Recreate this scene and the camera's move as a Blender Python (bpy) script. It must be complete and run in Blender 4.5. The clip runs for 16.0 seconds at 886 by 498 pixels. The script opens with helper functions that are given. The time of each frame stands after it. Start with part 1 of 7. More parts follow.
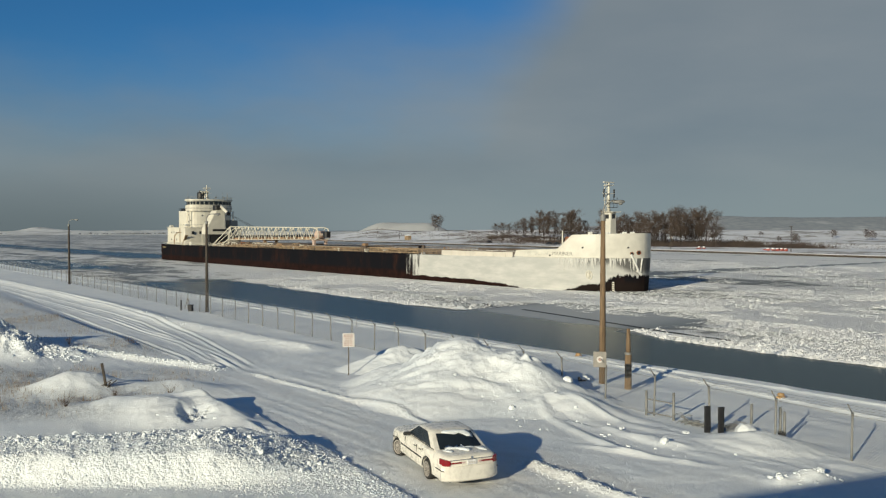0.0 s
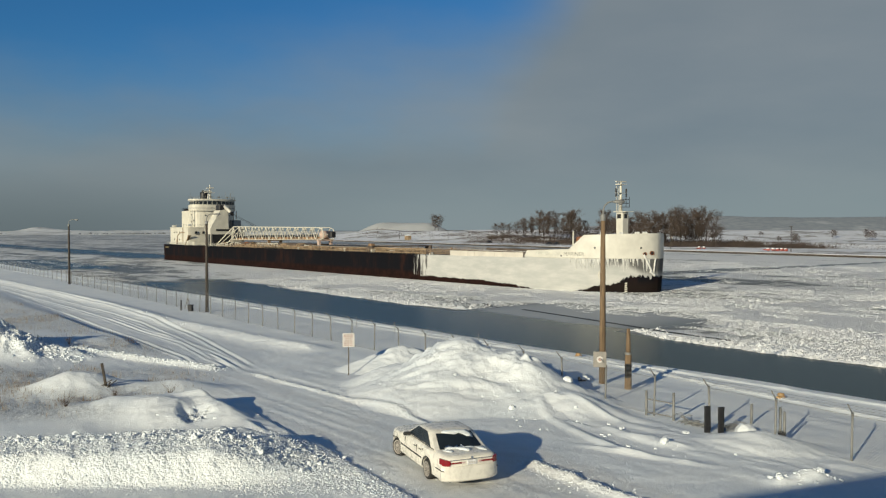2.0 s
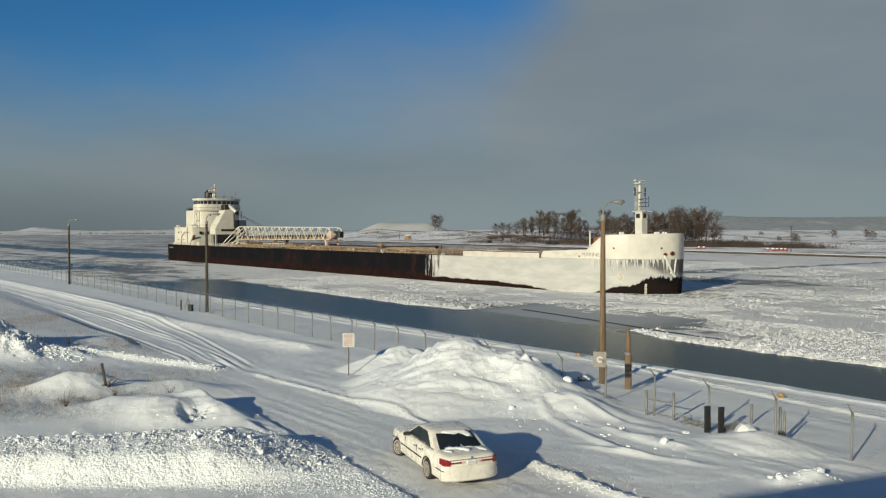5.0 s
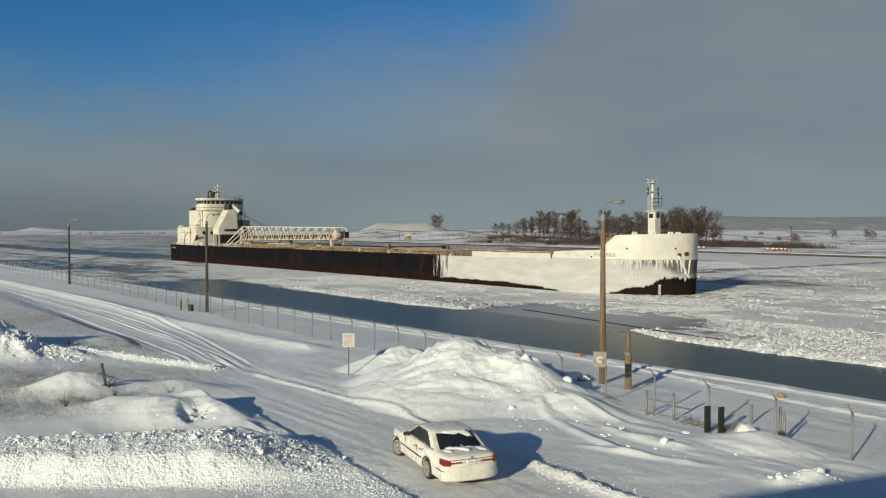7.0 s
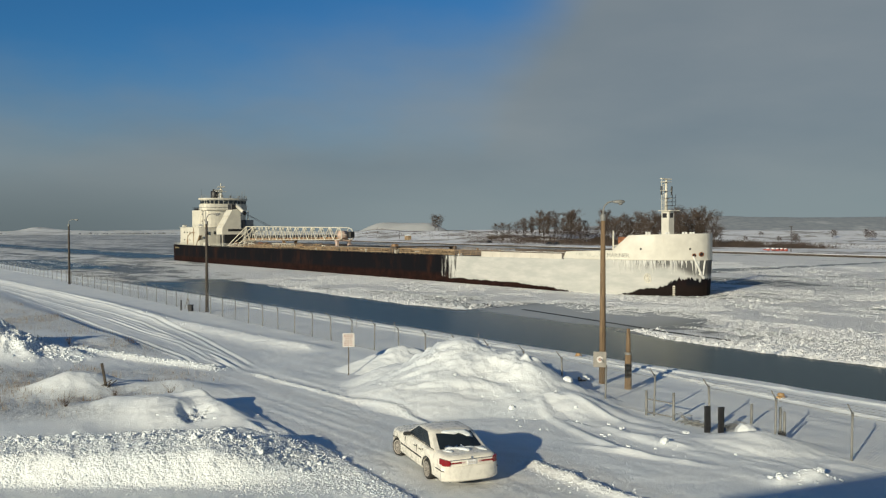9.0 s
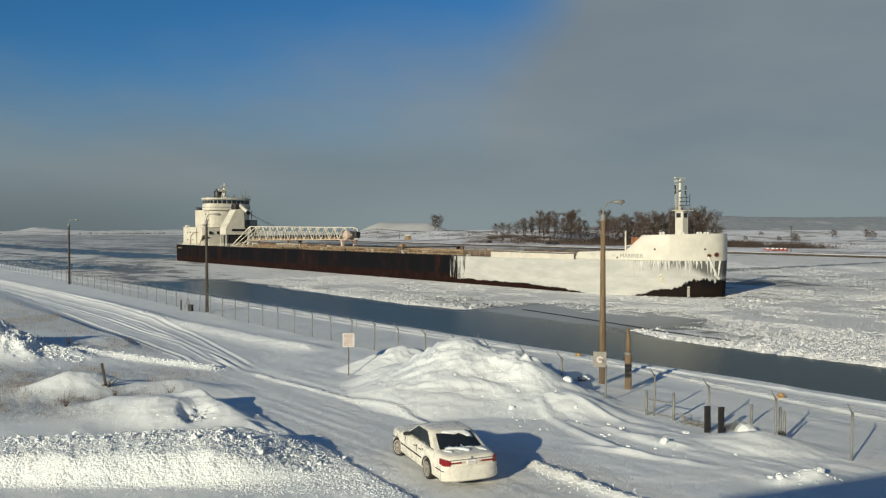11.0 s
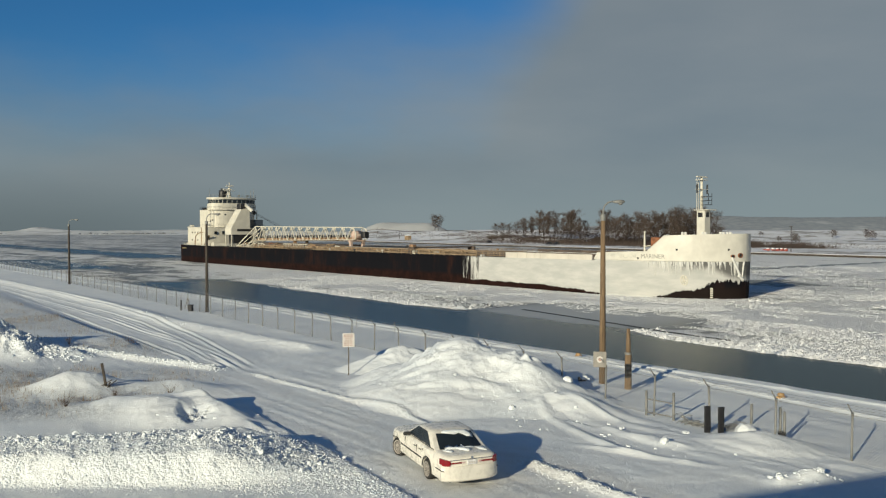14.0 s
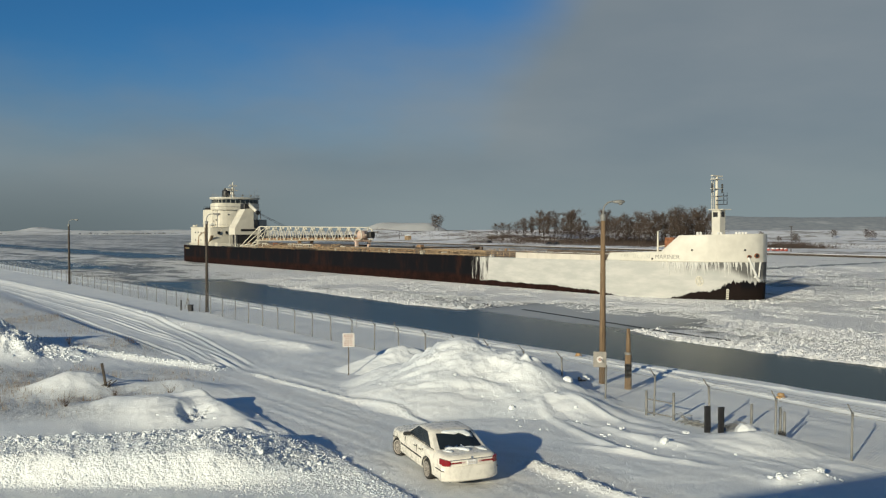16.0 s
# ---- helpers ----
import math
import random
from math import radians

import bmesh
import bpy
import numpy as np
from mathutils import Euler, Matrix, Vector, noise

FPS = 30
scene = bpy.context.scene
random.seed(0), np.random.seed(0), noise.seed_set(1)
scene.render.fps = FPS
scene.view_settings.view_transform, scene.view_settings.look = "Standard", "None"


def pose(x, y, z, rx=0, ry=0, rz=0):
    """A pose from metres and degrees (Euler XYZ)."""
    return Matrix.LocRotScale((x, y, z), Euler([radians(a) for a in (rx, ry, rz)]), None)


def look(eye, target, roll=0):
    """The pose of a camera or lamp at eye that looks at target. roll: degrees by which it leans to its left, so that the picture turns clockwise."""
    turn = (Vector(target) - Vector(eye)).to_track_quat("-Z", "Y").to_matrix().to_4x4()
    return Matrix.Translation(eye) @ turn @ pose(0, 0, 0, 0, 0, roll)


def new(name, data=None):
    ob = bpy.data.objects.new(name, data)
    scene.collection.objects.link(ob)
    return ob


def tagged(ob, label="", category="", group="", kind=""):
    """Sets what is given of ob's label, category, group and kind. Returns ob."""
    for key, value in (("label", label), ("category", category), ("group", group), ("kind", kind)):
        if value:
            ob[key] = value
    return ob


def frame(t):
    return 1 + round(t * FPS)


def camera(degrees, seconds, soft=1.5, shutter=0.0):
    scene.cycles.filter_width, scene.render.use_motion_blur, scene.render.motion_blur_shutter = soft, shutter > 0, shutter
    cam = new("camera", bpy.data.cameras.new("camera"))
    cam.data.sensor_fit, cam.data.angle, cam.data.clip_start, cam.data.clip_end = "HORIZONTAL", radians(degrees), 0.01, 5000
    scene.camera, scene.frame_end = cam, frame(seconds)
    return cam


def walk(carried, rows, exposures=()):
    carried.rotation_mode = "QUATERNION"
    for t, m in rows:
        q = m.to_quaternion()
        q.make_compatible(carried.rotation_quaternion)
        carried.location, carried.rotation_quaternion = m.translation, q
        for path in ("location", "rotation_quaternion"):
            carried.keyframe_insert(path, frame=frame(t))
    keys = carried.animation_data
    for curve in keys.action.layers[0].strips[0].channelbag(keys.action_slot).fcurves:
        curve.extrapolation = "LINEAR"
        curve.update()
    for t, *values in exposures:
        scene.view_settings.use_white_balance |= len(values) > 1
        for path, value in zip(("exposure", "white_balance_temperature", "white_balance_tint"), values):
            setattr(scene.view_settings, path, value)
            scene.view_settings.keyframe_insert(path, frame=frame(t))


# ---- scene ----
cam = camera(56.8, 16.0, soft=1.25)
EYE = pose(0, 0, 8.0, 88.697, 0, 0)
walk(cam, [(0.0, EYE), (16.0, EYE)], exposures=[(0.0, 0.0, 6500, 8), (16.0, 0.0, 6500, 8)])

# ---- light ----
SUN_EL, SUN_AZ = 15.8, 214.4          # degrees; azimuth clockwise from +y
sun = new("sun", bpy.data.lights.new("sun", "SUN"))
sun.data.energy, sun.data.angle, sun.data.color = 4.65, radians(0.6), (1.0, 0.893, 0.66)
toward = Vector((math.sin(radians(SUN_AZ)) * math.cos(radians(SUN_EL)), math.cos(radians(SUN_AZ)) * math.cos(radians(SUN_EL)), math.sin(radians(SUN_EL))))
sun.matrix_world = look(toward * 300, (0, 0, 0))


def build_world():
    world = bpy.data.worlds.new("winter_sky")
    scene.world = world
    world.use_nodes = True
    nt = world.node_tree
    N, L = nt.nodes, nt.links
    N.clear()
    out = N.new("ShaderNodeOutputWorld")
    bg = N.new("ShaderNodeBackground")
    sky = N.new("ShaderNodeTexSky")
    sky.sky_type, sky.sun_disc = "NISHITA", False
    sky.sun_elevation, sky.sun_rotation = radians(SUN_EL), radians(SUN_AZ)
    sky.altitude, sky.air_density, sky.dust_density, sky.ozone_density = 200, 1.0, 0.3, 2.5
    co = N.new("ShaderNodeTexCoord")
    sep = N.new("ShaderNodeSeparateXYZ")
    L.new(co.outputs["Generated"], sep.inputs[0])

    def math_node(op, a, b=None, c=None):
        n = N.new("ShaderNodeMath")
        n.operation = op
        for i, v in enumerate((a, b, c)):
            if v is None:
                continue
            if isinstance(v, (int, float)):
                n.inputs[i].default_value = v
            else:
                L.new(v, n.inputs[i])
        return n.outputs[0]

    def ramp(v, a, b, lo, hi):
        n = N.new("ShaderNodeMapRange")
        n.interpolation_type = "SMOOTHSTEP"
        L.new(v, n.inputs[0])
        for i, x in enumerate((a, b, lo, hi)):
            n.inputs[1 + i].default_value = x
        return n.outputs[0]

    x, z = sep.outputs[0], sep.outputs[2]
    # the cloud bank: low in the west, climbing to the zenith in the east
    bound = math_node("ADD", ramp(x, -0.50, 0.10, 0.125, 0.195), ramp(x, 0.03, 0.33, 0.0, 0.36))
    stretch = N.new("ShaderNodeMapping")
    stretch.inputs["Scale"].default_value = (1.3, 1.3, 3.2)
    L.new(co.outputs["Generated"], stretch.inputs[0])
    n1 = N.new("ShaderNodeTexNoise")
    n1.inputs["Scale"].default_value, n1.inputs["Detail"].default_value = 2.3, 6
    n1.inputs["Roughness"].default_value = 0.55
    L.new(stretch.outputs[0], n1.inputs[0])
    wob = math_node("MULTIPLY", math_node("SUBTRACT", n1.outputs[0], 0.5), 0.16)
    depth = math_node("SUBTRACT", math_node("ADD", bound, wob), z)
    mask = ramp(depth, -0.11, 0.11, 0.0, 0.92)
    # grey of the cloud, with a paler band over the horizon
    stretch2 = N.new("ShaderNodeMapping")
    stretch2.inputs["Scale"].default_value = (1.0, 1.0, 3.5)
    L.new(co.outputs["Generated"], stretch2.inputs[0])
    n2 = N.new("ShaderNodeTexNoise")
    n2.inputs["Scale"].default_value, n2.inputs["Detail"].default_value = 3.1, 5
    L.new(stretch2.outputs[0], n2.inputs[0])
    col = N.new("ShaderNodeValToRGB")
    cr = col.color_ramp
    cr.elements[0].position, cr.elements[0].color = 0.30, (0.186, 0.219, 0.238, 1)
    cr.elements[1].position, cr.elements[1].color = 0.72, (0.240, 0.264, 0.272, 1)
    L.new(n2.outputs[0], col.inputs[0])
    low = N.new("ShaderNodeMixRGB")
    L.new(ramp(z, 0.0, 0.085, 0.75, 0.0), low.inputs[0])
    L.new(col.outputs[0], low.inputs[1])
    side = N.new("ShaderNodeMixRGB")
    L.new(ramp(x, -0.44, -0.02, 0.0, 1.0), side.inputs[0])
    side.inputs[1].default_value = (0.108, 0.131, 0.146, 1)
    side.inputs[2].default_value = (0.242, 0.283, 0.305, 1)
    L.new(side.outputs[0], low.inputs[2])
    skyv = N.new("ShaderNodeMixRGB")
    skyv.blend_type = "MULTIPLY"
    skyv.inputs[0].default_value = 1.0
    L.new(sky.outputs[0], skyv.inputs[1])
    skyv.inputs[2].default_value = (0.021, 0.053, 0.080, 1)
    zen = N.new("ShaderNodeMixRGB")
    zen.blend_type = "MULTIPLY"
    L.new(ramp(z, 0.25, 0.7, 0.0, 1.0), zen.inputs[0])
    L.new(skyv.outputs[0], zen.inputs[1])
    zen.inputs[2].default_value = (0.72, 0.76, 0.76, 1)
    mix = N.new("ShaderNodeMixRGB")
    L.new(mask, mix.inputs[0])
    L.new(zen.outputs[0], mix.inputs[1])
    L.new(low.outputs[0], mix.inputs[2])
    L.new(mix.outputs[0], bg.inputs[0])
    bg.inputs[1].default_value = 1.0
    L.new(bg.outputs[0], out.inputs[0])


build_world()

# ---- plan ----
# canal frame: a runs along the canal (towards the ship's bow), b across it, away from the near bank
HEAD = -51.226
UX, UY = math.cos(radians(HEAD)), math.sin(radians(HEAD))
WATER = -3.33
QUAY_B = 40.6


def ab(a, b, z=0.0):
    return (a * UX - b * UY, a * UY + b * UX, z)


# ---- noise on arrays ----
_tab = np.random.RandomState(7).rand(256, 256)


def vnoise(x, y):
    xi, yi = np.floor(x).astype(int), np.floor(y).astype(int)
    fx, fy = x - xi, y - yi
    fx, fy = fx * fx * (3 - 2 * fx), fy * fy * (3 - 2 * fy)
    g = lambda i, j: _tab[(xi + i) & 255, (yi + j) & 255]
    return (g(0, 0) * (1 - fx) + g(1, 0) * fx) * (1 - fy) + (g(0, 1) * (1 - fx) + g(1, 1) * fx) * fy


def fbm(x, y, octaves=4, gain=0.5):
    total, amp, norm = 0.0, 1.0, 0.0
    for i in range(octaves):
        total = total + amp * vnoise(x * 2 ** i + 17.3 * i, y * 2 ** i - 9.1 * i)
        norm += amp
        amp *= gain
    return total / norm - 0.5


def step(e0, e1, v):
    t = np.clip((v - e0) / (e1 - e0), 0, 1)
    return t * t * (3 - 2 * t)


# ---- mesh building ----
class Shape:
    """Vertices and faces of one mesh, gathered piece by piece."""

    def __init__(self):
        self.v, self.f = [], []

    def add(self, verts, faces):
        o = len(self.v)
        self.v += [tuple(p) for p in verts]
        self.f += [tuple(o + i for i in f) for f in faces]
        return self

    def box(self, x0, x1, y0, y1, z0, z1, m=None, c=0.0):
        """A box, its corners cut by c."""
        if c <= 0:
            vs = [(x, y, z) for z in (z0, z1) for y in (y0, y1) for x in (x0, x1)]
            fs = [(0, 2, 3, 1), (4, 5, 7, 6), (0, 1, 5, 4), (2, 6, 7, 3), (0, 4, 6, 2), (1, 3, 7, 5)]
        else:
            ring = lambda i, z: [(x0 + c + i, y0 + i, z), (x1 - c - i, y0 + i, z), (x1 - i, y0 + c + i, z), (x1 - i, y1 - c - i, z),
                                 (x1 - c - i, y1 - i, z), (x0 + c + i, y1 - i, z), (x0 + i, y1 - c - i, z), (x0 + i, y0 + c + i, z)]
            vs = ring(c * 0.6, z0) + ring(0, z0 + c * 0.6) + ring(0, z1 - c * 0.6) + ring(c * 0.6, z1)
            fs = [tuple(reversed(range(8))), tuple(range(24, 32))]
            for k in range(3):
                fs += [(k * 8 + i, k * 8 + (i + 1) % 8, k * 8 + 8 + (i + 1) % 8, k * 8 + 8 + i) for i in range(8)]
        if m is not None:
            vs = [tuple(m @ Vector(p)) for p in vs]
        return self.add(vs, fs)

    def prism(self, pts, z0, z1, m=None):
        """A flat outline (x, y), counter-clockwise, drawn up from z0 to z1."""
        n = len(pts)
        vs = [(x, y, z0) for x, y in pts] + [(x, y, z1) for x, y in pts]
        fs = [tuple(reversed(range(n))), tuple(range(n, 2 * n))] + [(i, (i + 1) % n, n + (i + 1) % n, n + i) for i in range(n)]
        if m is not None:
            vs = [tuple(m @ Vector(p)) for p in vs]
        return self.add(vs, fs)

    def loft(self, rings, closed=True, caps=True):
        n = len(rings[0])
        vs = [p for r in rings for p in r]
        fs = []
        for k in range(len(rings) - 1):
            for i in range(n if closed else n - 1):
                j = (i + 1) % n
                fs.append((k * n + i, k * n + j, (k + 1) * n + j, (k + 1) * n + i))
        if caps and closed:
            fs += [tuple(reversed(range(n))), tuple(range(len(vs) - n, len(vs)))]
        return self.add(vs, fs)

    def rod(self, p, q, r0, r1=None, n=8):
        """A round bar from p to q."""
        r1 = r0 if r1 is None else r1
        p, q = Vector(p), Vector(q)
        d = (q - p).normalized()
        s = d.orthogonal().normalized()
        t = d.cross(s)
        ring = lambda c, r: [tuple(c + r * (math.cos(2 * math.pi * i / n) * s + math.sin(2 * math.pi * i / n) * t)) for i in range(n)]
        return self.loft([ring(p, r0), ring(q, r1)])

    def tube(self, pts, r, n=8):
        """A round bar that follows a line of points."""
        rings, side = [], None
        pts = [Vector(p) for p in pts]
        for i, p in enumerate(pts):
            d = (pts[min(i + 1, len(pts) - 1)] - pts[max(i - 1, 0)]).normalized()
            side = d.orthogonal() if side is None else side - side.dot(d) * d
            side.normalize()
            t = d.cross(side)
            rr = r[i] if isinstance(r, (list, tuple)) else r
            rings.append([tuple(p + rr * (math.cos(2 * math.pi * k / n) * side + math.sin(2 * math.pi * k / n) * t)) for k in range(n)])
        return self.loft(rings)

    def spin(self, profile, m=None, n=24):
        """A profile (radius, z) turned about z."""
        rings = [[(r * math.cos(2 * math.pi * i / n), r * math.sin(2 * math.pi * i / n), z) for i in range(n)] for r, z in profile]
        if m is not None:
            rings = [[tuple(m @ Vector(p)) for p in ring] for ring in rings]
        return self.loft(rings)

    def mesh(self, name, smooth=False):
        me = bpy.data.meshes.new(name)
        me.from_pydata(self.v, [], self.f)
        if smooth:
            me.polygons.foreach_set("use_smooth", [True] * len(me.polygons))
        me.update()
        return me


def thing(name, m, label, category, group="", kind=""):
    """An empty at the thing's base."""
    ob = new(name)
    ob.matrix_world = m
    ob.empty_display_size = 0.3
    return tagged(ob, label, category, group, kind)


def part(name, shape, material, parent=None, label="", smooth=False, m=None, bevel=0.0):
    me = shape if isinstance(shape, bpy.types.Mesh) else shape.mesh(name, smooth)
    if not me.materials:
        me.materials.append(material)
    ob = new(name, me)
    if parent is not None:
        ob.parent = parent
    if m is not None:
        ob.matrix_local = m
    if bevel:
        md = ob.modifiers.new("bevel", "BEVEL")
        md.width, md.segments, md.limit_method, md.angle_limit = bevel, 2, "ANGLE", radians(35)
    return tagged(ob, label)


def grid_mesh(name, X, Y, Z):
    """A sheet over two arrays of places."""
    r, c = X.shape
    co = np.stack([X, Y, Z], -1).reshape(-1, 3).astype(np.float32)
    i = np.arange(r * c).reshape(r, c)
    quads = np.stack([i[:-1, :-1], i[:-1, 1:], i[1:, 1:], i[1:, :-1]], -1).reshape(-1, 4)
    return fast_mesh(name, co, quads, True)


def fast_mesh(name, co, faces, smooth):
    me = bpy.data.meshes.new(name)
    k = faces.shape[1]
    me.vertices.add(len(co))
    me.vertices.foreach_set("co", np.ascontiguousarray(co, np.float32).ravel())
    me.loops.add(faces.size)
    me.loops.foreach_set("vertex_index", np.ascontiguousarray(faces, np.int32).ravel())
    me.polygons.add(len(faces))
    me.polygons.foreach_set("loop_start", np.arange(0, faces.size, k, dtype=np.int32))
    me.polygons.foreach_set("loop_total", np.full(len(faces), k, np.int32))
    me.polygons.foreach_set("use_smooth", np.full(len(faces), smooth))
    me.update(calc_edges=True)
    me.validate()
    return me


# ---- materials ----
class Mat:
    """A node material, with short ways to noise, mixes and relief."""

    def __init__(self, name, colour=(0.5, 0.5, 0.5), rough=0.6, metal=0.0, spec=0.5):
        self.m = bpy.data.materials.new(name)
        self.m.use_nodes = True
        self.t = self.m.node_tree
        self.b = self.t.nodes["Principled BSDF"]
        self.put("Base Color", (*colour, 1))
        self.put("Roughness", rough)
        self.put("Metallic", metal)
        self.put("Specular IOR Level", spec)
        self.co = self.n("ShaderNodeTexCoord").outputs["Object"]

    def n(self, kind):
        return self.t.nodes.new(kind)

    def link(self, a, b):
        self.t.links.new(a, b)

    def put(self, socket, v):
        s = self.b.inputs[socket]
        if isinstance(v, (int, float, tuple)):
            s.default_value = v
        else:
            self.link(v, s)
        return self

    def scaled(self, s, co=None):
        n = self.n("ShaderNodeMapping")
        n.inputs["Scale"].default_value = s
        self.link(co or self.co, n.inputs[0])
        return n.outputs[0]

    def noise(self, scale, detail=4, rough=0.55, co=None, distort=0.0):
        n = self.n("ShaderNodeTexNoise")
        n.inputs["Scale"].default_value, n.inputs["Detail"].default_value = scale, detail
        n.inputs["Roughness"].default_value, n.inputs["Distortion"].default_value = rough, distort
        self.link(co or self.co, n.inputs["Vector"])
        return n.outputs[0]

    def cells(self, scale, co=None, out="Distance", feature="F1"):
        n = self.n("ShaderNodeTexVoronoi")
        n.feature = feature
        n.inputs["Scale"].default_value = scale
        self.link(co or self.co, n.inputs["Vector"])
        return n.outputs[out]

    def calc(self, op, a, b=0.0, clamp=False):
        n = self.n("ShaderNodeMath")
        n.operation, n.use_clamp = op, clamp
        for i, v in enumerate((a, b)):
            if isinstance(v, (int, float)):
                n.inputs[i].default_value = v
            else:
                self.link(v, n.inputs[i])
        return n.outputs[0]

    def range(self, v, a, b, lo=0.0, hi=1.0):
        n = self.n("ShaderNodeMapRange")
        n.interpolation_type = "SMOOTHSTEP"
        self.link(v, n.inputs[0])
        for i, x in enumerate((a, b, lo, hi)):
            n.inputs[1 + i].default_value = x
        return n.outputs[0]

    def mix(self, fac, a, b):
        n = self.n("ShaderNodeMixRGB")
        for i, v in enumerate((fac, a, b)):
            if isinstance(v, tuple):
                n.inputs[i].default_value = (*v, 1)
            elif isinstance(v, (int, float)):
                n.inputs[i].default_value = v
            else:
                self.link(v, n.inputs[i])
        return n.outputs[0]

    def xyz(self, co=None):
        n = self.n("ShaderNodeSeparateXYZ")
        self.link(co or self.co, n.inputs[0])
        return n.outputs

    def relief(self, height, strength=0.4, distance=0.02):
        n = self.n("ShaderNodeBump")
        n.inputs["Strength"].default_value, n.inputs["Distance"].default_value = strength, distance
        self.link(height, n.inputs["Height"])
        self.link(n.outputs[0], self.b.inputs["Normal"])
        return self


def plain(name, colour, rough=0.55, metal=0.0, vary=0.25, scale=3.0, bump=0.0):
    """A paint, metal or plastic with uneven tone and wear."""
    k = Mat(name, colour, rough, metal)
    dark = tuple(c * (1 - vary) for c in colour)
    lite = tuple(min(1, c * (1 + vary * 0.5)) for c in colour)
    v = k.noise(scale, 6, 0.65)
    k.put("Base Color", k.mix(k.range(v, 0.35, 0.65), dark, lite))
    k.put("Roughness", k.range(k.noise(scale * 4, 3), 0.3, 0.7, max(0.03, rough - 0.1), min(1, rough + 0.12)))
    if bump:
        k.relief(k.noise(scale * 12, 4), bump, 0.01)
    return k.m


def snow_material():
    k = Mat("snow", (0.84, 0.85, 0.86), 0.65, 0, 0.3)
    fine = k.noise(9.0, 6, 0.7)
    wide = k.noise(0.35, 5, 0.6)
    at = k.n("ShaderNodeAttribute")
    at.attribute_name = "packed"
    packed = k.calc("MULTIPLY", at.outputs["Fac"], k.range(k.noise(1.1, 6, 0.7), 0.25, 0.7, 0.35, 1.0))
    clean = k.mix(k.range(wide, 0.3, 0.7), (0.745, 0.79, 0.815), (0.815, 0.845, 0.85))
    # blue-grey tint: grass stubble, and the shade of this ground put into colour
    st = k.n("ShaderNodeAttribute")
    st.attribute_name = "stubble_shade"
    grass = k.calc("MULTIPLY", st.outputs["Fac"], k.range(k.noise(7.0, 6, 0.75), 0.38, 0.62, 0.10, 0.85))
    clean = k.mix(grass, clean, (0.33, 0.35, 0.36))
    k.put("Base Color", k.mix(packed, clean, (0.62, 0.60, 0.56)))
    h = k.calc("ADD", k.calc("ADD", k.calc("MULTIPLY", fine, 0.30), k.calc("MULTIPLY", k.noise(2.0, 5, 0.6), 0.6)), k.calc("MULTIPLY", k.noise(24.0, 4, 0.75), 0.20))
    # crumbled snow: clods of two sizes
    br = k.n("ShaderNodeAttribute")
    br.attribute_name = "broken"
    clods = k.calc("ADD", k.range(k.cells(7.0), 0.0, 0.75, 1.0, 0.0), k.calc("MULTIPLY", k.range(k.cells(17.0), 0.0, 0.75, 1.0, 0.0), 0.55))
    clods = k.calc("MULTIPLY", clods, k.range(k.noise(0.9, 5, 0.65), 0.36, 0.60, 0.15, 1.0))
    h = k.calc("ADD", h, k.calc("MULTIPLY", clods, k.calc("MULTIPLY", br.outputs["Fac"], 0.85)))
    k.relief(h, 0.7, 0.09)
    return k.m


def far_snow_material():
    k = Mat("far_snow", (0.8, 0.8, 0.8), 0.75, 0, 0.2)
    brush = k.range(k.calc("ADD", k.noise(0.02, 6, 0.62), k.calc("MULTIPLY", k.noise(0.16, 4, 0.7), 0.35)), 0.68, 0.80)
    k.put("Base Color", k.mix(k.calc("MULTIPLY", brush, 0.75), (0.80, 0.81, 0.83), (0.17, 0.14, 0.105)))
    k.relief(k.noise(0.09, 5), 0.8, 3.0)
    return k.m


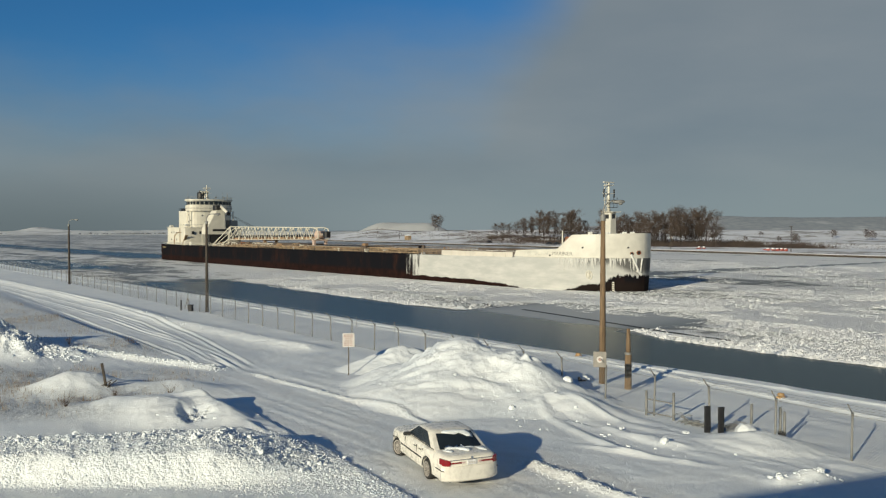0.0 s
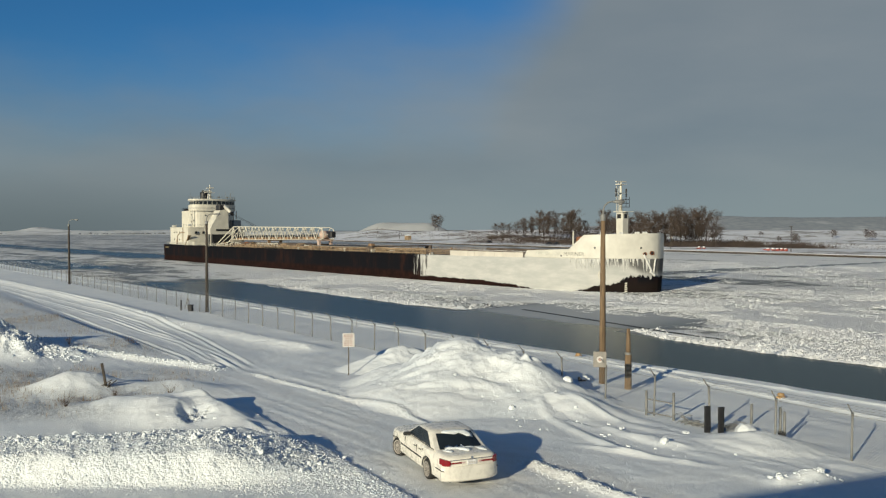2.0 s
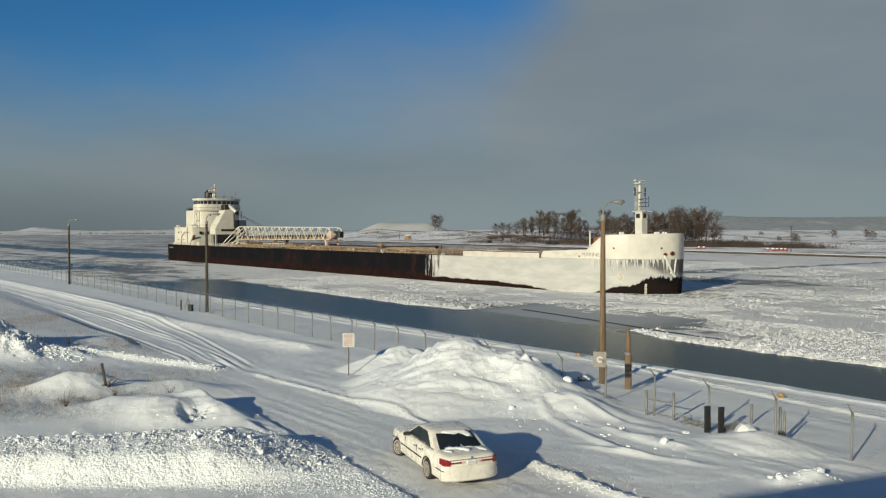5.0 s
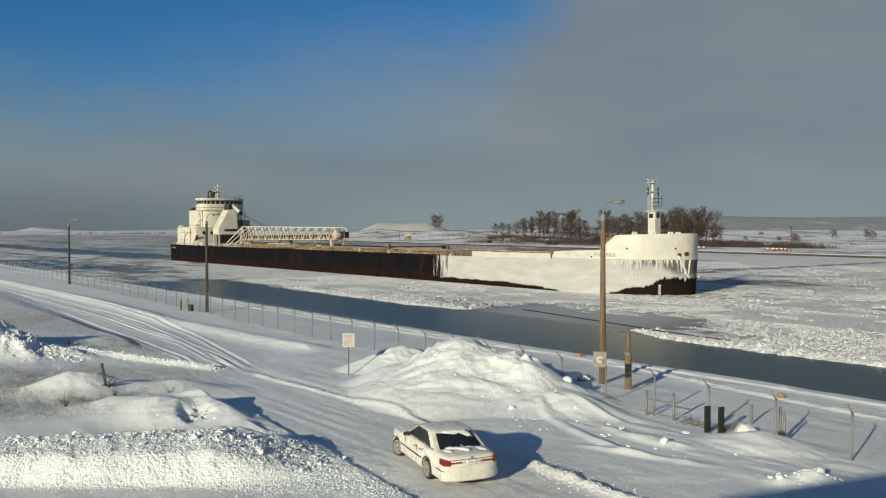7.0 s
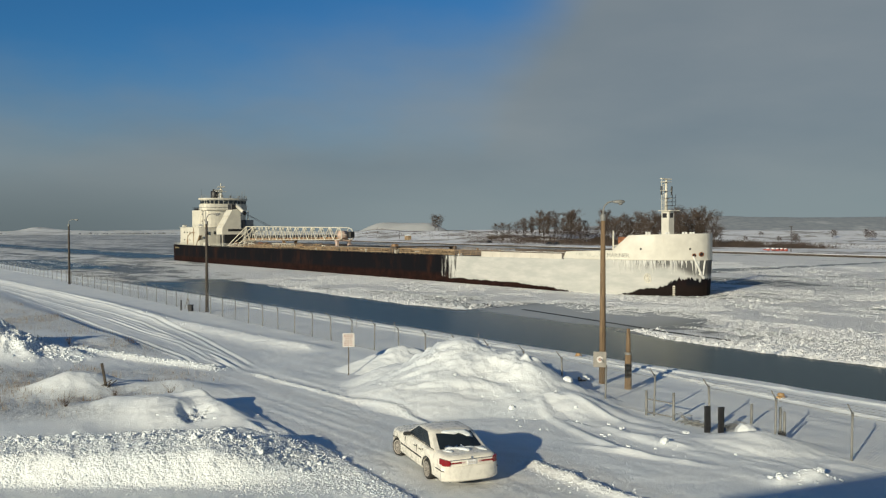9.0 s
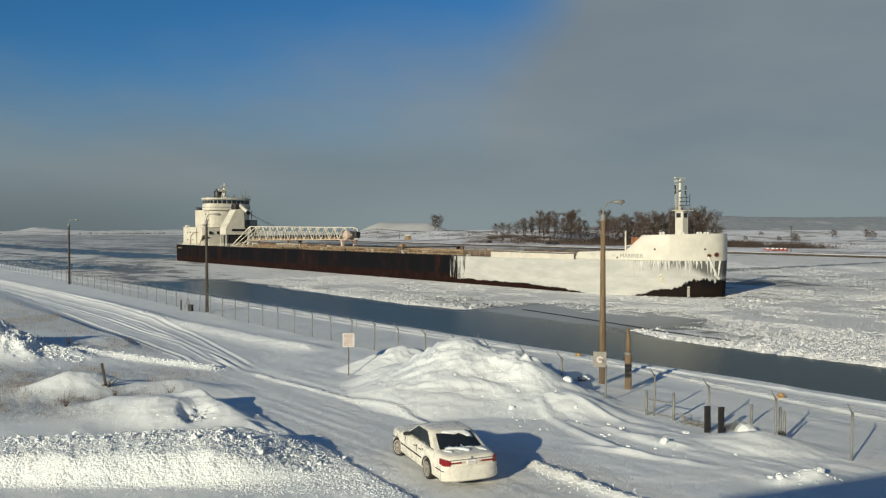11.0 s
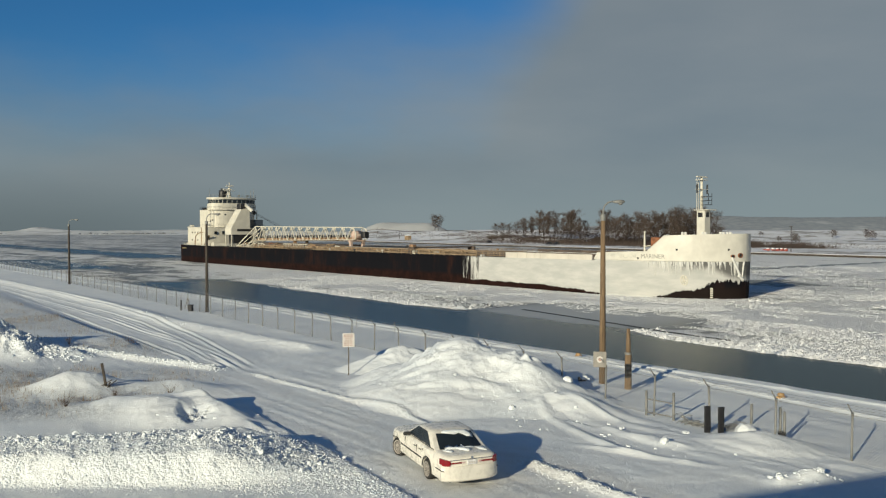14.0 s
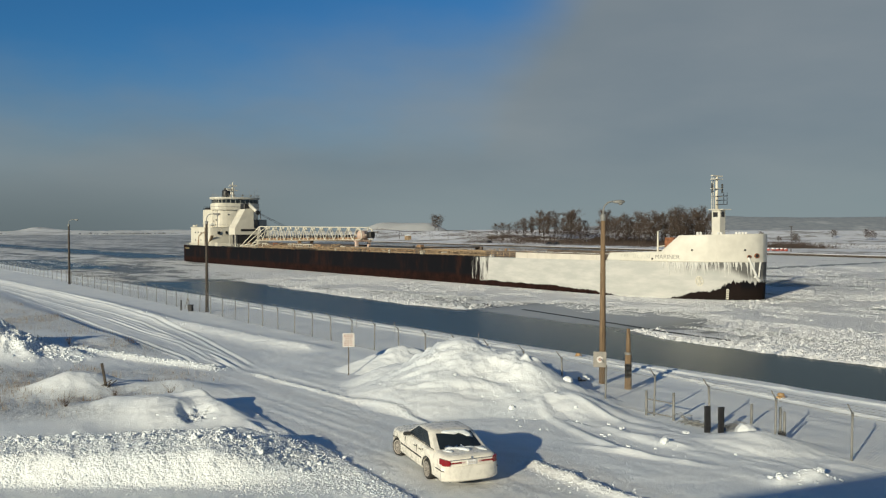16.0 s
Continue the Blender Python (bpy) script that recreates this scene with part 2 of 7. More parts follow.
def water_material():
    k = Mat("canal_water", (0.035, 0.06, 0.066), 0.12, 0, 0.16)
    x, y, z = k.xyz()
    co = k.co
    # object space: x along the canal, y across it
    warp = k.calc("MULTIPLY", k.calc("SUBTRACT", k.noise(0.06, 4), 0.5), 7.0)
    slant = k.calc("MULTIPLY", k.calc("ADD", x, 25.0), 0.055)
    edge = k.calc("ADD", k.calc("ADD", y, slant), warp)
    west = k.range(k.calc("ADD", x, k.calc("MULTIPLY", warp, 2.0)), -184.0, -174.0, 1.0, 0.0)
    wide = k.noise(0.016, 6, 0.62, k.scaled((0.45, 1.7, 1)))
    floes = k.noise(0.10, 5, 0.62, k.scaled((0.7, 1.3, 1)))
    brash = k.noise(0.55, 7, 0.78, k.scaled((0.75, 1.3, 1)))
    d = k.calc("ADD", k.calc("ADD", k.calc("MULTIPLY", wide, 0.50), k.calc("MULTIPLY", floes, 0.44)), k.calc("MULTIPLY", brash, 0.30))
    d = k.calc("ADD", d, k.calc("SUBTRACT", k.calc("ADD", k.range(x, -95.0, -55.0, 0.0, 0.045), k.calc("ADD", k.range(x, -300.0, -190.0, -0.05, 0.0), k.range(x, -460.0, -310.0, 0.035, 0.0))), k.calc("MULTIPLY", k.calc("MULTIPLY", k.range(x, -92.0, -84.0), k.range(x, -66.0, -54.0, 1.0, 0.0)), k.range(y, 90.0, 100.0, 0.30, 0.0))))
    d = k.calc("ADD", d, k.calc("MULTIPLY", k.range(y, 88.0, 97.0, 0.0, 0.06), k.range(y, 114.0, 120.0, 1.0, 0.0)))
    d = k.calc("ADD", d, k.calc("MULTIPLY", k.range(y, 185.0, 240.0, 0.0, 0.07), k.range(x, -330.0, -270.0)))
    # the track that the ship has broken, and a pool by the quay
    ragged = k.calc("ADD", y, k.calc("MULTIPLY", k.calc("SUBTRACT", k.noise(0.035, 5, 0.65), 0.5), 46.0))
    track = k.calc("MULTIPLY", k.calc("MULTIPLY", k.range(ragged, 106.0, 113.0), k.range(ragged, 134.0, 141.0, 1.0, 0.0)), k.range(x, -350.0, -325.0, 0.17, 0.0))
    pool = k.calc("MULTIPLY", k.calc("MULTIPLY", k.range(ragged, 74.0, 80.0, 0.30, 0.0), k.range(x, -262.0, -248.0, 1.0, 0.0)), k.range(x, -352.0, -338.0))
    d = k.calc("SUBTRACT", d, k.calc("ADD", track, pool))
    off = k.calc("MAXIMUM", k.range(edge, 70.0, 71.5), west)
    white = k.calc("MULTIPLY", k.calc("MULTIPLY", k.range(d, 0.565, 0.635), off), k.range(x, -520.0, -330.0, 0.72, 1.0))
    thin = k.calc("MULTIPLY", k.range(d, 0.47, 0.52), k.calc("MAXIMUM", k.range(edge, 69.5, 70.5), west))
    plate = k.calc("MULTIPLY", k.calc("MULTIPLY", k.range(x, -92.0, -84.0), k.range(x, -66.0, -54.0, 1.0, 0.0)), k.range(y, 90.0, 100.0, 1.0, 0.0))
    thin = k.calc("MAXIMUM", thin, k.calc("MULTIPLY", plate, k.range(edge, 72.5, 73.5)))
    c1 = k.mix(thin, (0.021, 0.044, 0.047), (0.20, 0.215, 0.218))
    c1 = k.mix(k.calc("MULTIPLY", plate, k.range(edge, 72.5, 73.5)), c1, (0.41, 0.43, 0.435))
    k.put("Base Color", k.mix(white, c1, (0.78, 0.79, 0.79)))
    ro = k.calc("ADD", k.calc("MULTIPLY", thin, 0.25), k.calc("MULTIPLY", white, 0.5))
    k.put("Roughness", k.calc("ADD", ro, 0.27, True))
    h = k.calc("ADD", k.calc("MULTIPLY", k.calc("MULTIPLY", white, k.noise(1.3, 5, 0.7)), 1.0), k.calc("MULTIPLY", k.noise(0.8, 3), 0.01))
    h = k.calc("MULTIPLY", h, k.range(x, -420.0, -300.0, 0.12, 1.0))
    k.relief(h, 0.9, 0.5)
    return k.m


def hull_material():
    """Black topsides over red boot-topping; forward, the spray has frozen to the plates."""
    k = Mat("hull_paint", (0.02, 0.02, 0.022), 0.55, 0, 0.06)
    x, y, z = k.xyz()
    streak = k.noise(1.0, 5, 0.7, k.scaled((0.35, 0.3, 0.09)))
    plates = k.noise(0.12, 4, 0.6, k.scaled((1, 1, 0.4)))
    rust = k.calc("MULTIPLY", k.range(streak, 0.46, 0.68), k.range(plates, 0.38, 0.58))
    black = k.mix(rust, (0.0065, 0.0068, 0.009), (0.024, 0.012, 0.010))
    low = k.calc("ADD", z, k.calc("MULTIPLY", k.calc("SUBTRACT", k.noise(0.35, 4), 0.5), 0.5))
    red = k.mix(k.range(k.noise(0.8, 5), 0.3, 0.7), (0.010, 0.0055, 0.005), (0.023, 0.010, 0.008))
    red = k.mix(k.range(x, 196.0, 208.0), red, (0.014, 0.010, 0.009))
    paint = k.mix(k.range(low, 1.3, 2.5), red, black)
    # ice: begins in ragged vertical fingers, thins above the water and on the stem
    finger = k.noise(1.0, 5, 0.75, k.scaled((0.9, 0.4, 0.10)))
    front = k.calc("ADD", x, k.calc("MULTIPLY", k.calc("SUBTRACT", finger, 0.5), 22.0))
    iced = k.range(front, 165.0, 168.5)
    foot = k.calc("ADD", z, k.calc("MULTIPLY", k.calc("SUBTRACT", k.noise(0.22, 6, 0.7, k.scaled((1, 1, 0.5))), 0.5), 1.9))
    floor_ = k.calc("ADD", k.range(x, 185.0, 214.0, 1.05, -0.45), k.calc("ADD", k.range(x, 208.0, 219.0, 0.0, 2.0), k.range(x, 217.5, 220.5, 0.0, 1.5)))
    floor_ = k.calc("ADD", floor_, k.calc("MULTIPLY", k.calc("SUBTRACT", k.noise(1.0, 4, 0.7, k.scaled((1.6, 1.6, 0.35))), 0.5), k.range(x, 216.0, 220.0, 0.0, 3.0)))
    over = k.range(k.calc("SUBTRACT", foot, floor_), -0.08, 0.12)
    drip = k.range(k.calc("ADD", k.noise(1.0, 5, 0.72, k.scaled((1.3, 1.3, 0.14))), k.range(x, 213.0, 222.6, -0.04, 0.16)), 0.49, 0.60)
    under_seam = k.calc("MULTIPLY", k.range(x, 210.5, 214.5), k.range(k.calc("ADD", z, k.range(x, 219.5, 222.5, 0.0, 1.6)), 4.2, 5.8))
    bare = k.calc("MULTIPLY", k.calc("MULTIPLY", drip, under_seam), 0.75)
    ice = k.calc("MULTIPLY", k.calc("MULTIPLY", iced, over), k.calc("SUBTRACT", 1.0, bare), True)
    icec = k.mix(k.range(k.noise(0.5, 5, 0.65, k.scaled((0.35, 0.35, 1.4))), 0.35, 0.7), (0.41, 0.418, 0.405), (0.52, 0.518, 0.495))
    k.put("Base Color", k.mix(ice, paint, icec))
    k.put("Roughness", k.calc("ADD", 0.75, k.calc("MULTIPLY", ice, -0.28)))
    h = k.calc("ADD", k.calc("MULTIPLY", ice, 0.4), k.calc("MULTIPLY", k.noise(0.6, 4, 0.6, k.scaled((0.5, 0.5, 1.0))), 0.6))
    k.relief(h, 0.4, 0.2)
    return k.m


def cream_material(name, colour, rust=0.35):
    """Ship's white paint, with rust weeping down from the seams."""
    k = Mat(name, colour, 0.5)
    v = k.noise(0.5, 4)
    c = k.mix(k.range(v, 0.3, 0.7), tuple(q * 0.86 for q in colour), colour)
    s = k.noise(1.0, 5, 0.7, k.scaled((1.4, 1.4, 0.16)))
    w = k.calc("MULTIPLY", k.range(s, 0.60, 0.78), rust)
    k.put("Base Color", k.mix(w, c, (0.30, 0.15, 0.07)))
    k.relief(k.noise(0.9, 3), 0.15, 0.05)
    return k.m


def wood_material(name, colour, grain=14.0):
    k = Mat(name, colour, 0.8)
    g = k.noise(1.0, 5, 0.65, k.scaled((grain, grain, 0.9)))
    k.put("Base Color", k.mix(k.range(g, 0.3, 0.7), tuple(c * 0.55 for c in colour), tuple(c * 1.25 for c in colour)))
    k.relief(g, 0.5, 0.02)
    return k.m


PALE_SHORE = plain("pale_shore_snow", (0.70, 0.71, 0.70), 0.9, 0, 0.35, 0.012)
SNOW, FAR_SNOW, WATERM, HULL = snow_material(), far_snow_material(), water_material(), hull_material()
CREAM = cream_material("cream_paint", (0.66, 0.63, 0.54))
ICEWHITE = cream_material("iced_white_paint", (0.62, 0.6, 0.53), 0.16)
DECK = plain("rusty_deck", (0.30, 0.19, 0.11), 0.8, 0, 0.45, 0.35, 0.2)
DARK_DECK = plain("dark_rusted_steel", (0.11, 0.085, 0.07), 0.8, 0, 0.4, 0.5)
TAN = plain("tan_coaming", (0.31, 0.225, 0.14), 0.75, 0, 0.4, 0.5)
GALV = plain("galvanised_steel", (0.22, 0.22, 0.21), 0.6, 0.2, 0.25, 6.0)
BLACK = plain("black_steel", (0.018, 0.018, 0.02), 0.5, 0, 0.3, 2.0)
GLASS = plain("dark_glass", (0.020, 0.026, 0.032), 0.06, 0, 0.2, 0.6)
POLE_WOOD = wood_material("weathered_pole_wood", (0.19, 0.128, 0.074))
DARK_WOOD = wood_material("dark_wet_wood", (0.058, 0.046, 0.036))
CONCRETE = plain("frozen_concrete", (0.30, 0.29, 0.27), 0.85, 0, 0.3, 0.8, 0.3)
WALLM = plain("painted_wall", (0.45, 0.44, 0.42), 0.8, 0, 0.15, 0.5)
BARK = plain("dark_bark", (0.050, 0.038, 0.030), 0.9, 0, 0.4, 1.5)
RUST = plain("rusty_steel", (0.26, 0.105, 0.05), 0.85, 0, 0.45, 2.0, 0.2)
ICEM = cream_material("frozen_spray", (0.68, 0.68, 0.65), 0.03)
STAINED_ICE = cream_material("stained_frozen_spray", (0.63, 0.59, 0.52), 0.2)
SALMON = plain("faded_salmon_paint", (0.58, 0.44, 0.37), 0.65, 0, 0.25, 1.0)
TWIG = plain("bare_twigs", (0.105, 0.078, 0.064), 0.9, 0, 0.35, 0.3)
REED = plain("dry_reed", (0.17, 0.135, 0.095), 0.9, 0, 0.35, 4.0)
CAR_WHITE = plain("car_white_paint", (0.74, 0.71, 0.63), 0.30, 0, 0.08, 1.5)
TYRE = plain("tyre_rubber", (0.022, 0.021, 0.020), 0.85, 0, 0.3, 8.0)
TRIM = plain("black_trim", (0.03, 0.03, 0.03), 0.5, 0, 0.2, 6.0)
ALLOY = plain("dull_alloy", (0.50, 0.46, 0.41), 0.45, 0.3, 0.2, 9.0)
CHROME = plain("chrome", (0.75, 0.75, 0.74), 0.12, 1.0, 0.05, 5.0)
RED_LENS = plain("red_lamp_lens", (0.22, 0.010, 0.014), 0.15, 0, 0.15, 14.0)
WHITE_LENS = plain("clear_lamp_lens", (0.6, 0.45, 0.42), 0.15, 0, 0.15, 14.0)
LAMP_GLASS = plain("clouded_lamp_glass", (0.22, 0.22, 0.21), 0.3, 0, 0.15, 9.0)
PLATE = plain("pale_plate", (0.72, 0.72, 0.72), 0.4, 0, 0.1, 20.0)
SIGN_WHITE = plain("sign_white", (0.58, 0.55, 0.52), 0.6, 0, 0.1, 5.0)
SIGN_RED = plain("sign_red", (0.38, 0.26, 0.23), 0.6, 0, 0.2, 9.0)
REDP = plain("red_buoy_paint", (0.36, 0.075, 0.055), 0.6, 0, 0.35, 1.5)
ICE_LUMP = cream_material("brash_ice_white", (0.82, 0.83, 0.83), 0.0)
ORANGE = plain("orange_paint", (0.46, 0.29, 0.13), 0.6, 0, 0.35, 2.0)

# ---- ground and water ----
def graded(lo, hi, f0, f1, fine, growth=1.12):
    """Places from lo to hi, evenly fine between f0 and f1, wider and wider beyond."""
    mid = list(np.arange(f0, f1 + 1e-6, fine))
    left, right, d = [], [], fine
    p = f0
    while p > lo:
        d *= growth
        p -= d
        left.append(max(p, lo))
    p, d = mid[-1], fine
    while p < hi:
        d *= growth
        p += d
        right.append(min(p, hi))
    return np.array(left[::-1] + mid + right)


def near_line(X, Y, pts):
    """The distance of every place from a line of points, and how far along it lies (0 to 1)."""
    best, along = np.full(X.shape, 1e9), np.zeros(X.shape)
    n = len(pts) - 1
    for i in range(n):
        (x0, y0), (x1, y1) = pts[i], pts[i + 1]
        dx, dy = x1 - x0, y1 - y0
        t = np.clip(((X - x0) * dx + (Y - y0) * dy) / (dx * dx + dy * dy), 0, 1)
        d = np.hypot(X - x0 - t * dx, Y - y0 - t * dy)
        along = np.where(d < best, (i + t) / n, along)
        best = np.minimum(best, d)
    return best, along


def mound(X, Y, x, y, h, rx, ry, turn=0.0, power=1.4):
    """A heap of snow with a rounded top and slopes near the angle of repose."""
    c, s = math.cos(radians(turn)), math.sin(radians(turn))
    u, v = (X - x) * c + (Y - y) * s, -(X - x) * s + (Y - y) * c
    r = np.sqrt((u / rx) ** 2 + (v / ry) ** 2)
    return h * np.clip(np.exp(-(r ** power) * 1.1), 0, 1)


def cone(X, Y, x, y, h, rx, ry, turn=0.0):
    """A tipped heap: rounded top, even slopes, a soft foot."""
    c, s = math.cos(radians(turn)), math.sin(radians(turn))
    u, v = (X - x) * c + (Y - y) * s, -(X - x) * s + (Y - y) * c
    return h * (1 - step(0.06, 1.0, np.sqrt((u / rx) ** 2 + (v / ry) ** 2)))


def slope(X, Y, x, y, h, rx, ry, turn=0.0):
    """A tipped heap with even, straight flanks."""
    c, s = math.cos(radians(turn)), math.sin(radians(turn))
    u, v = (X - x) * c + (Y - y) * s, -(X - x) * s + (Y - y) * c
    v = np.where(v > 0, v * 1.7, v)
    return h * np.clip(1 - np.sqrt((u / rx) ** 2 + (v / ry) ** 2 + 0.004), 0, 1) ** 1.12


# lines on the snow, in plan (x, y): wheel ruts, windrows of the plough
RUTS = [[(-70.5, 130.3), (-50.4, 105.0), (-34.8, 85.4), (-25.7, 72.8), (-19.7, 63.5), (-14.9, 54.7), (-10.1, 46.2)],
        [(-63.6, 117.4), (-46.3, 96.5), (-32.0, 78.6), (-25.8, 70.2), (-22.0, 64.2), (-17.2, 56.2), (-14.2, 51.8), (-10.8, 46.2)],
        [(-60.0, 110.8), (-39.4, 85.4), (-29.7, 72.8), (-22.0, 62.1), (-18.1, 56.8), (-14.6, 50.9), (-11.5, 46.5)],
        [(-56.8, 105.0), (-35.8, 77.6), (-26.4, 64.9), (-19.5, 55.2), (-16.2, 50.9), (-14.3, 47.6)],
        [(-30.5, 75.0), (-24.5, 66.4), (-18.8, 58.4), (-15.4, 53.0), (-12.4, 47.6)]]
DRIFTS = [[(3.9, 38.9), (4.5, 34.8), (5.6, 31.5), (6.5, 29.4), (7.5, 28.3)], [(5.5, 36.8), (7.0, 34.5), (7.6, 33.6)], [(4.7, 30.7), (6.2, 29.3), (7.8, 28.3), (9.7, 27.0)], [(6.2, 33.8), (7.5, 31.2), (8.5, 29.4)], [(7.4, 31.9), (8.5, 30.2), (9.1, 29.4)]]
WINDROW_RIGHT = [(-10.8, 46.0), (-8.5, 43.0), (-6.3, 40.7), (-4.3, 38.3), (-2.1, 36.0), (-0.6, 33.5), (1.0, 31.0)]
WINDROW_CROSS = [(-23.9, 52.7), (-21.6, 51.4), (-18.2, 49.6), (-14.9, 48.0), (-12.8, 46.9)]
FENCE_DRIFT = [(-80, 141), (-57, 113), (-38.5, 91), (-24, 71.5), (-14.5, 60.5), (-7.5, 53.5)]
QUAY_TRACK = [(-100, 179), (-27, 93.5), (-3, 63.9), (7.8, 52.1), (12.7, 44.1), (16.3, 38.2), (19.2, 33.5), (30, 20)]


def ground_height(X, Y):
    A = X * UX + Y * UY
    B = -X * UY + Y * UX
    lump = fbm(X * 1.3, Y * 1.3, 4, 0.55)
    tiny = fbm(X * 4.1 + 3, Y * 4.1, 3, 0.6)
    wind = fbm(A * 0.35, B * 1.1, 4)
    z = 0.10 * fbm(X * 0.09, Y * 0.09, 3) + 0.07 * wind * (1 - 0.75 * step(15.2, 16.4, B) * step(21.3, 20.3, B) * step(-50, -44, A))
    # the great heap by the fence
    bulge = 0.27 * fbm(X * 0.6, Y * 0.6, 4)
    sag = 0.22 * fbm(X * 0.9 + 7, Y * 0.9, 4)
    heaps = (cone(X + bulge, Y, 0.4, 41.9, 1.85, 3.6, 4.2, -20), cone(X + sag, Y + bulge, 1.2, 41.3, 1.95, 2.8, 3.2), cone(X, Y + bulge, 2.9, 40.0, 1.75, 3.0, 3.6, -40), cone(X + sag, Y, 4.1, 39.0, 1.58, 3.0, 3.2, -40),
             cone(X + bulge, Y, -2.4, 42.6, 0.95, 3.2, 3.0), cone(X, Y + sag, 5.6, 36.6, 0.62, 3.4, 2.3, -45), slope(X, Y + sag, -2.4, 47.7, 1.42, 4.0, 2.9, 15), slope(X, Y + 0.5 * bulge, 1.1, 41.5, 2.54, 5.7, 7.2, -15), slope(X + 0.5 * sag, Y, 3.9, 39.6, 1.65, 5.0, 5.2, -35), cone(X, Y, -1.35, 42.6, 1.30, 0.9, 1.3), cone(X, Y, 4.0, 39.2, 1.72, 0.5, 0.6))
    pile = sum(q ** 5 for q in heaps) ** 0.2
    crag = np.abs(fbm(X * 1.1 + 4, Y * 1.1, 4, 0.62))
    slab = fbm(X * 0.8 + 2, Y * 1.7 + 5, 3, 0.5)
    terrace = 0.10 * step(-0.03, 0.03, slab) + 0.06 * step(0.14, 0.18, slab)
    z = z + pile * (1 + 0.04 * lump + 0.03 * tiny) + np.clip(pile * 1.1, 0, 1) * (0.6 * terrace - 0.04 - 0.07 * crag + 0.11 * fbm(X * 3.4, Y * 3.4, 4, 0.8))
    # broken blocks round the heap's crown, a ledge under them
    crown = step(1.15, 1.6, pile) * step(2.45, 2.1, pile)
    z = z + crown * (0.05 + 0.09 * step(0.4, -0.4, X) + 0.07 * step(2.8, 3.6, X)) * step(0.04, 0.12, fbm(X * 1.5 + 9, Y * 1.5, 4, 0.65)) + 0.05 * step(1.45, 1.60, pile + 0.5 * slab) * step(2.6, 1.9, pile)
    # gullies and drifts at the heap's foot
    foot = step(24.6, 25.4, B) * step(29.5, 27.5, B) * step(-32, -27, A) * step(-11, -14, A)
    z = z + foot * 0.22 * np.abs(fbm(A * 0.4, B * 1.15, 3))
    for line in DRIFTS:
        d, t = near_line(X, Y, line)
        z = z + 0.11 * np.exp(-(d / 0.24) ** 2) * step(0, 0.25, t) * step(1, 0.7, t) * (1 + 0.8 * lump)
    z = z - 0.024 * (np.maximum(X, -30) + 14) * step(-8, -12, X) * step(30.5, 34, Y) * step(66, 54, Y)
    # old heaps among the reeds, one with a sharp crest: a long slope on the land side, a steep one towards the lane
    d, t = near_line(X, Y, [(-11.9, 36.7), (-10.9, 36.5), (-9.5, 35.0), (-8.2, 33.5)])
    beyond = 0.75 * (X + 9.6) + 0.66 * (Y - 35.1) > 0
    crest = np.interp(t, (0, 0.33, 0.66, 1.0), (0.62, 0.80, 0.60, 0.16)) * np.where(beyond, np.exp(-(d / 0.55) ** 2), np.exp(-(d / 1.7) ** 2))
    low = mound(X, Y, -12.4, 35.5, 0.62, 2.6, 1.7, -8, 2.0)
    heap = (low ** 4 + crest ** 4 + 1e-9) ** 0.25 + mound(X, Y, -11.0, 36.5, 0.16, 1.1, 0.4, -10, 2.6) + mound(X, Y, -18.0, 40.2, 0.95, 2.2, 1.5, 10, 2.2)
    heap = heap + mound(X, Y, -13.2, 40.6, 0.55, 2.4, 1.4, 0, 1.8) + mound(X, Y, -14.6, 36.0, 0.40, 2.0, 1.6)
    z = z + heap * (1 + 0.12 * lump) + 0.5 * mound(X, Y, -10.9, 35.2, 1.0, 1.2, 0.6) * (0.5 * fbm(X * 1.9, Y * 1.9, 3) - 0.05)
    # tussocks under the snow among the reeds
    tuft = step(33, 35, Y) * step(48, 44, Y) * step(-13.0, -16.5, X)
    z = z + tuft * (0.16 * np.abs(fbm(X * 0.9 + 3, Y * 0.9, 4, 0.6)) + 0.05 * lump)
    # a hollow dug into the heap's face
    lobe = step(-13.8, -11.9, X) * step(-10.5, -11.3, X + 0.9 * lump + 0.4 * tiny + 0.25 * (Y - 34.2)) * step(32.5, 33.8, Y) * step(36.2, 35.0, Y)
    pit = step(1.0, 0.5, np.sqrt(((X + 10.35 + 0.4 * lump) / 1.0) ** 2 + ((Y - 34.2 + 0.3 * lump) / 0.8) ** 2))
    z = z + 0.24 * lobe * (1 + 0.35 * tiny) - pit * (0.22 - 0.9 * np.abs(tiny))
    clod = np.abs(fbm(X * 0.9 + 0.5 * Y, Y * 0.55, 4, 0.6))
    rough = mound(X, Y, -28.3, 51.4, 1.8, 3.0, 2.0, -25, 1.7) + mound(X, Y, -23.4, 50.4, 0.42, 2.4, 0.8, -15) + mound(X, Y, -25.2, 49.3, 0.5, 1.5, 0.8, -30)
    z = z + rough * (1.12 - 1.1 * clod + 0.35 * lump + 0.22 * tiny)
    wide = 0.45 + 1.3 * step(-72, -92, A)
    z = z + 0.36 * step(1, -1, (B - 21.1 + 0.045 * np.maximum(0, A + 115) + 0.5 * wind) / wide) * step(-53, -60, A + 3 * lump) * step(6, 14, B)
    # ploughed bank
    back = Y - 25.3 + 0.35 * fbm(X * 0.5, Y * 0.2, 3) - 0.25 * step(-8, -4, X)
    tall = (1.06 + 0.45 * fbm(X * 0.35, Y * 0, 3)) * (1 - step(-8.0, -3.2, X) * 0.95)
    bank = tall * (0.85 * step(0.0, 0.95, back) + 0.15 * step(0.8, 2.2, back)) * step(4.2, 2.4, back - 0.8 * step(-14, -7, X))
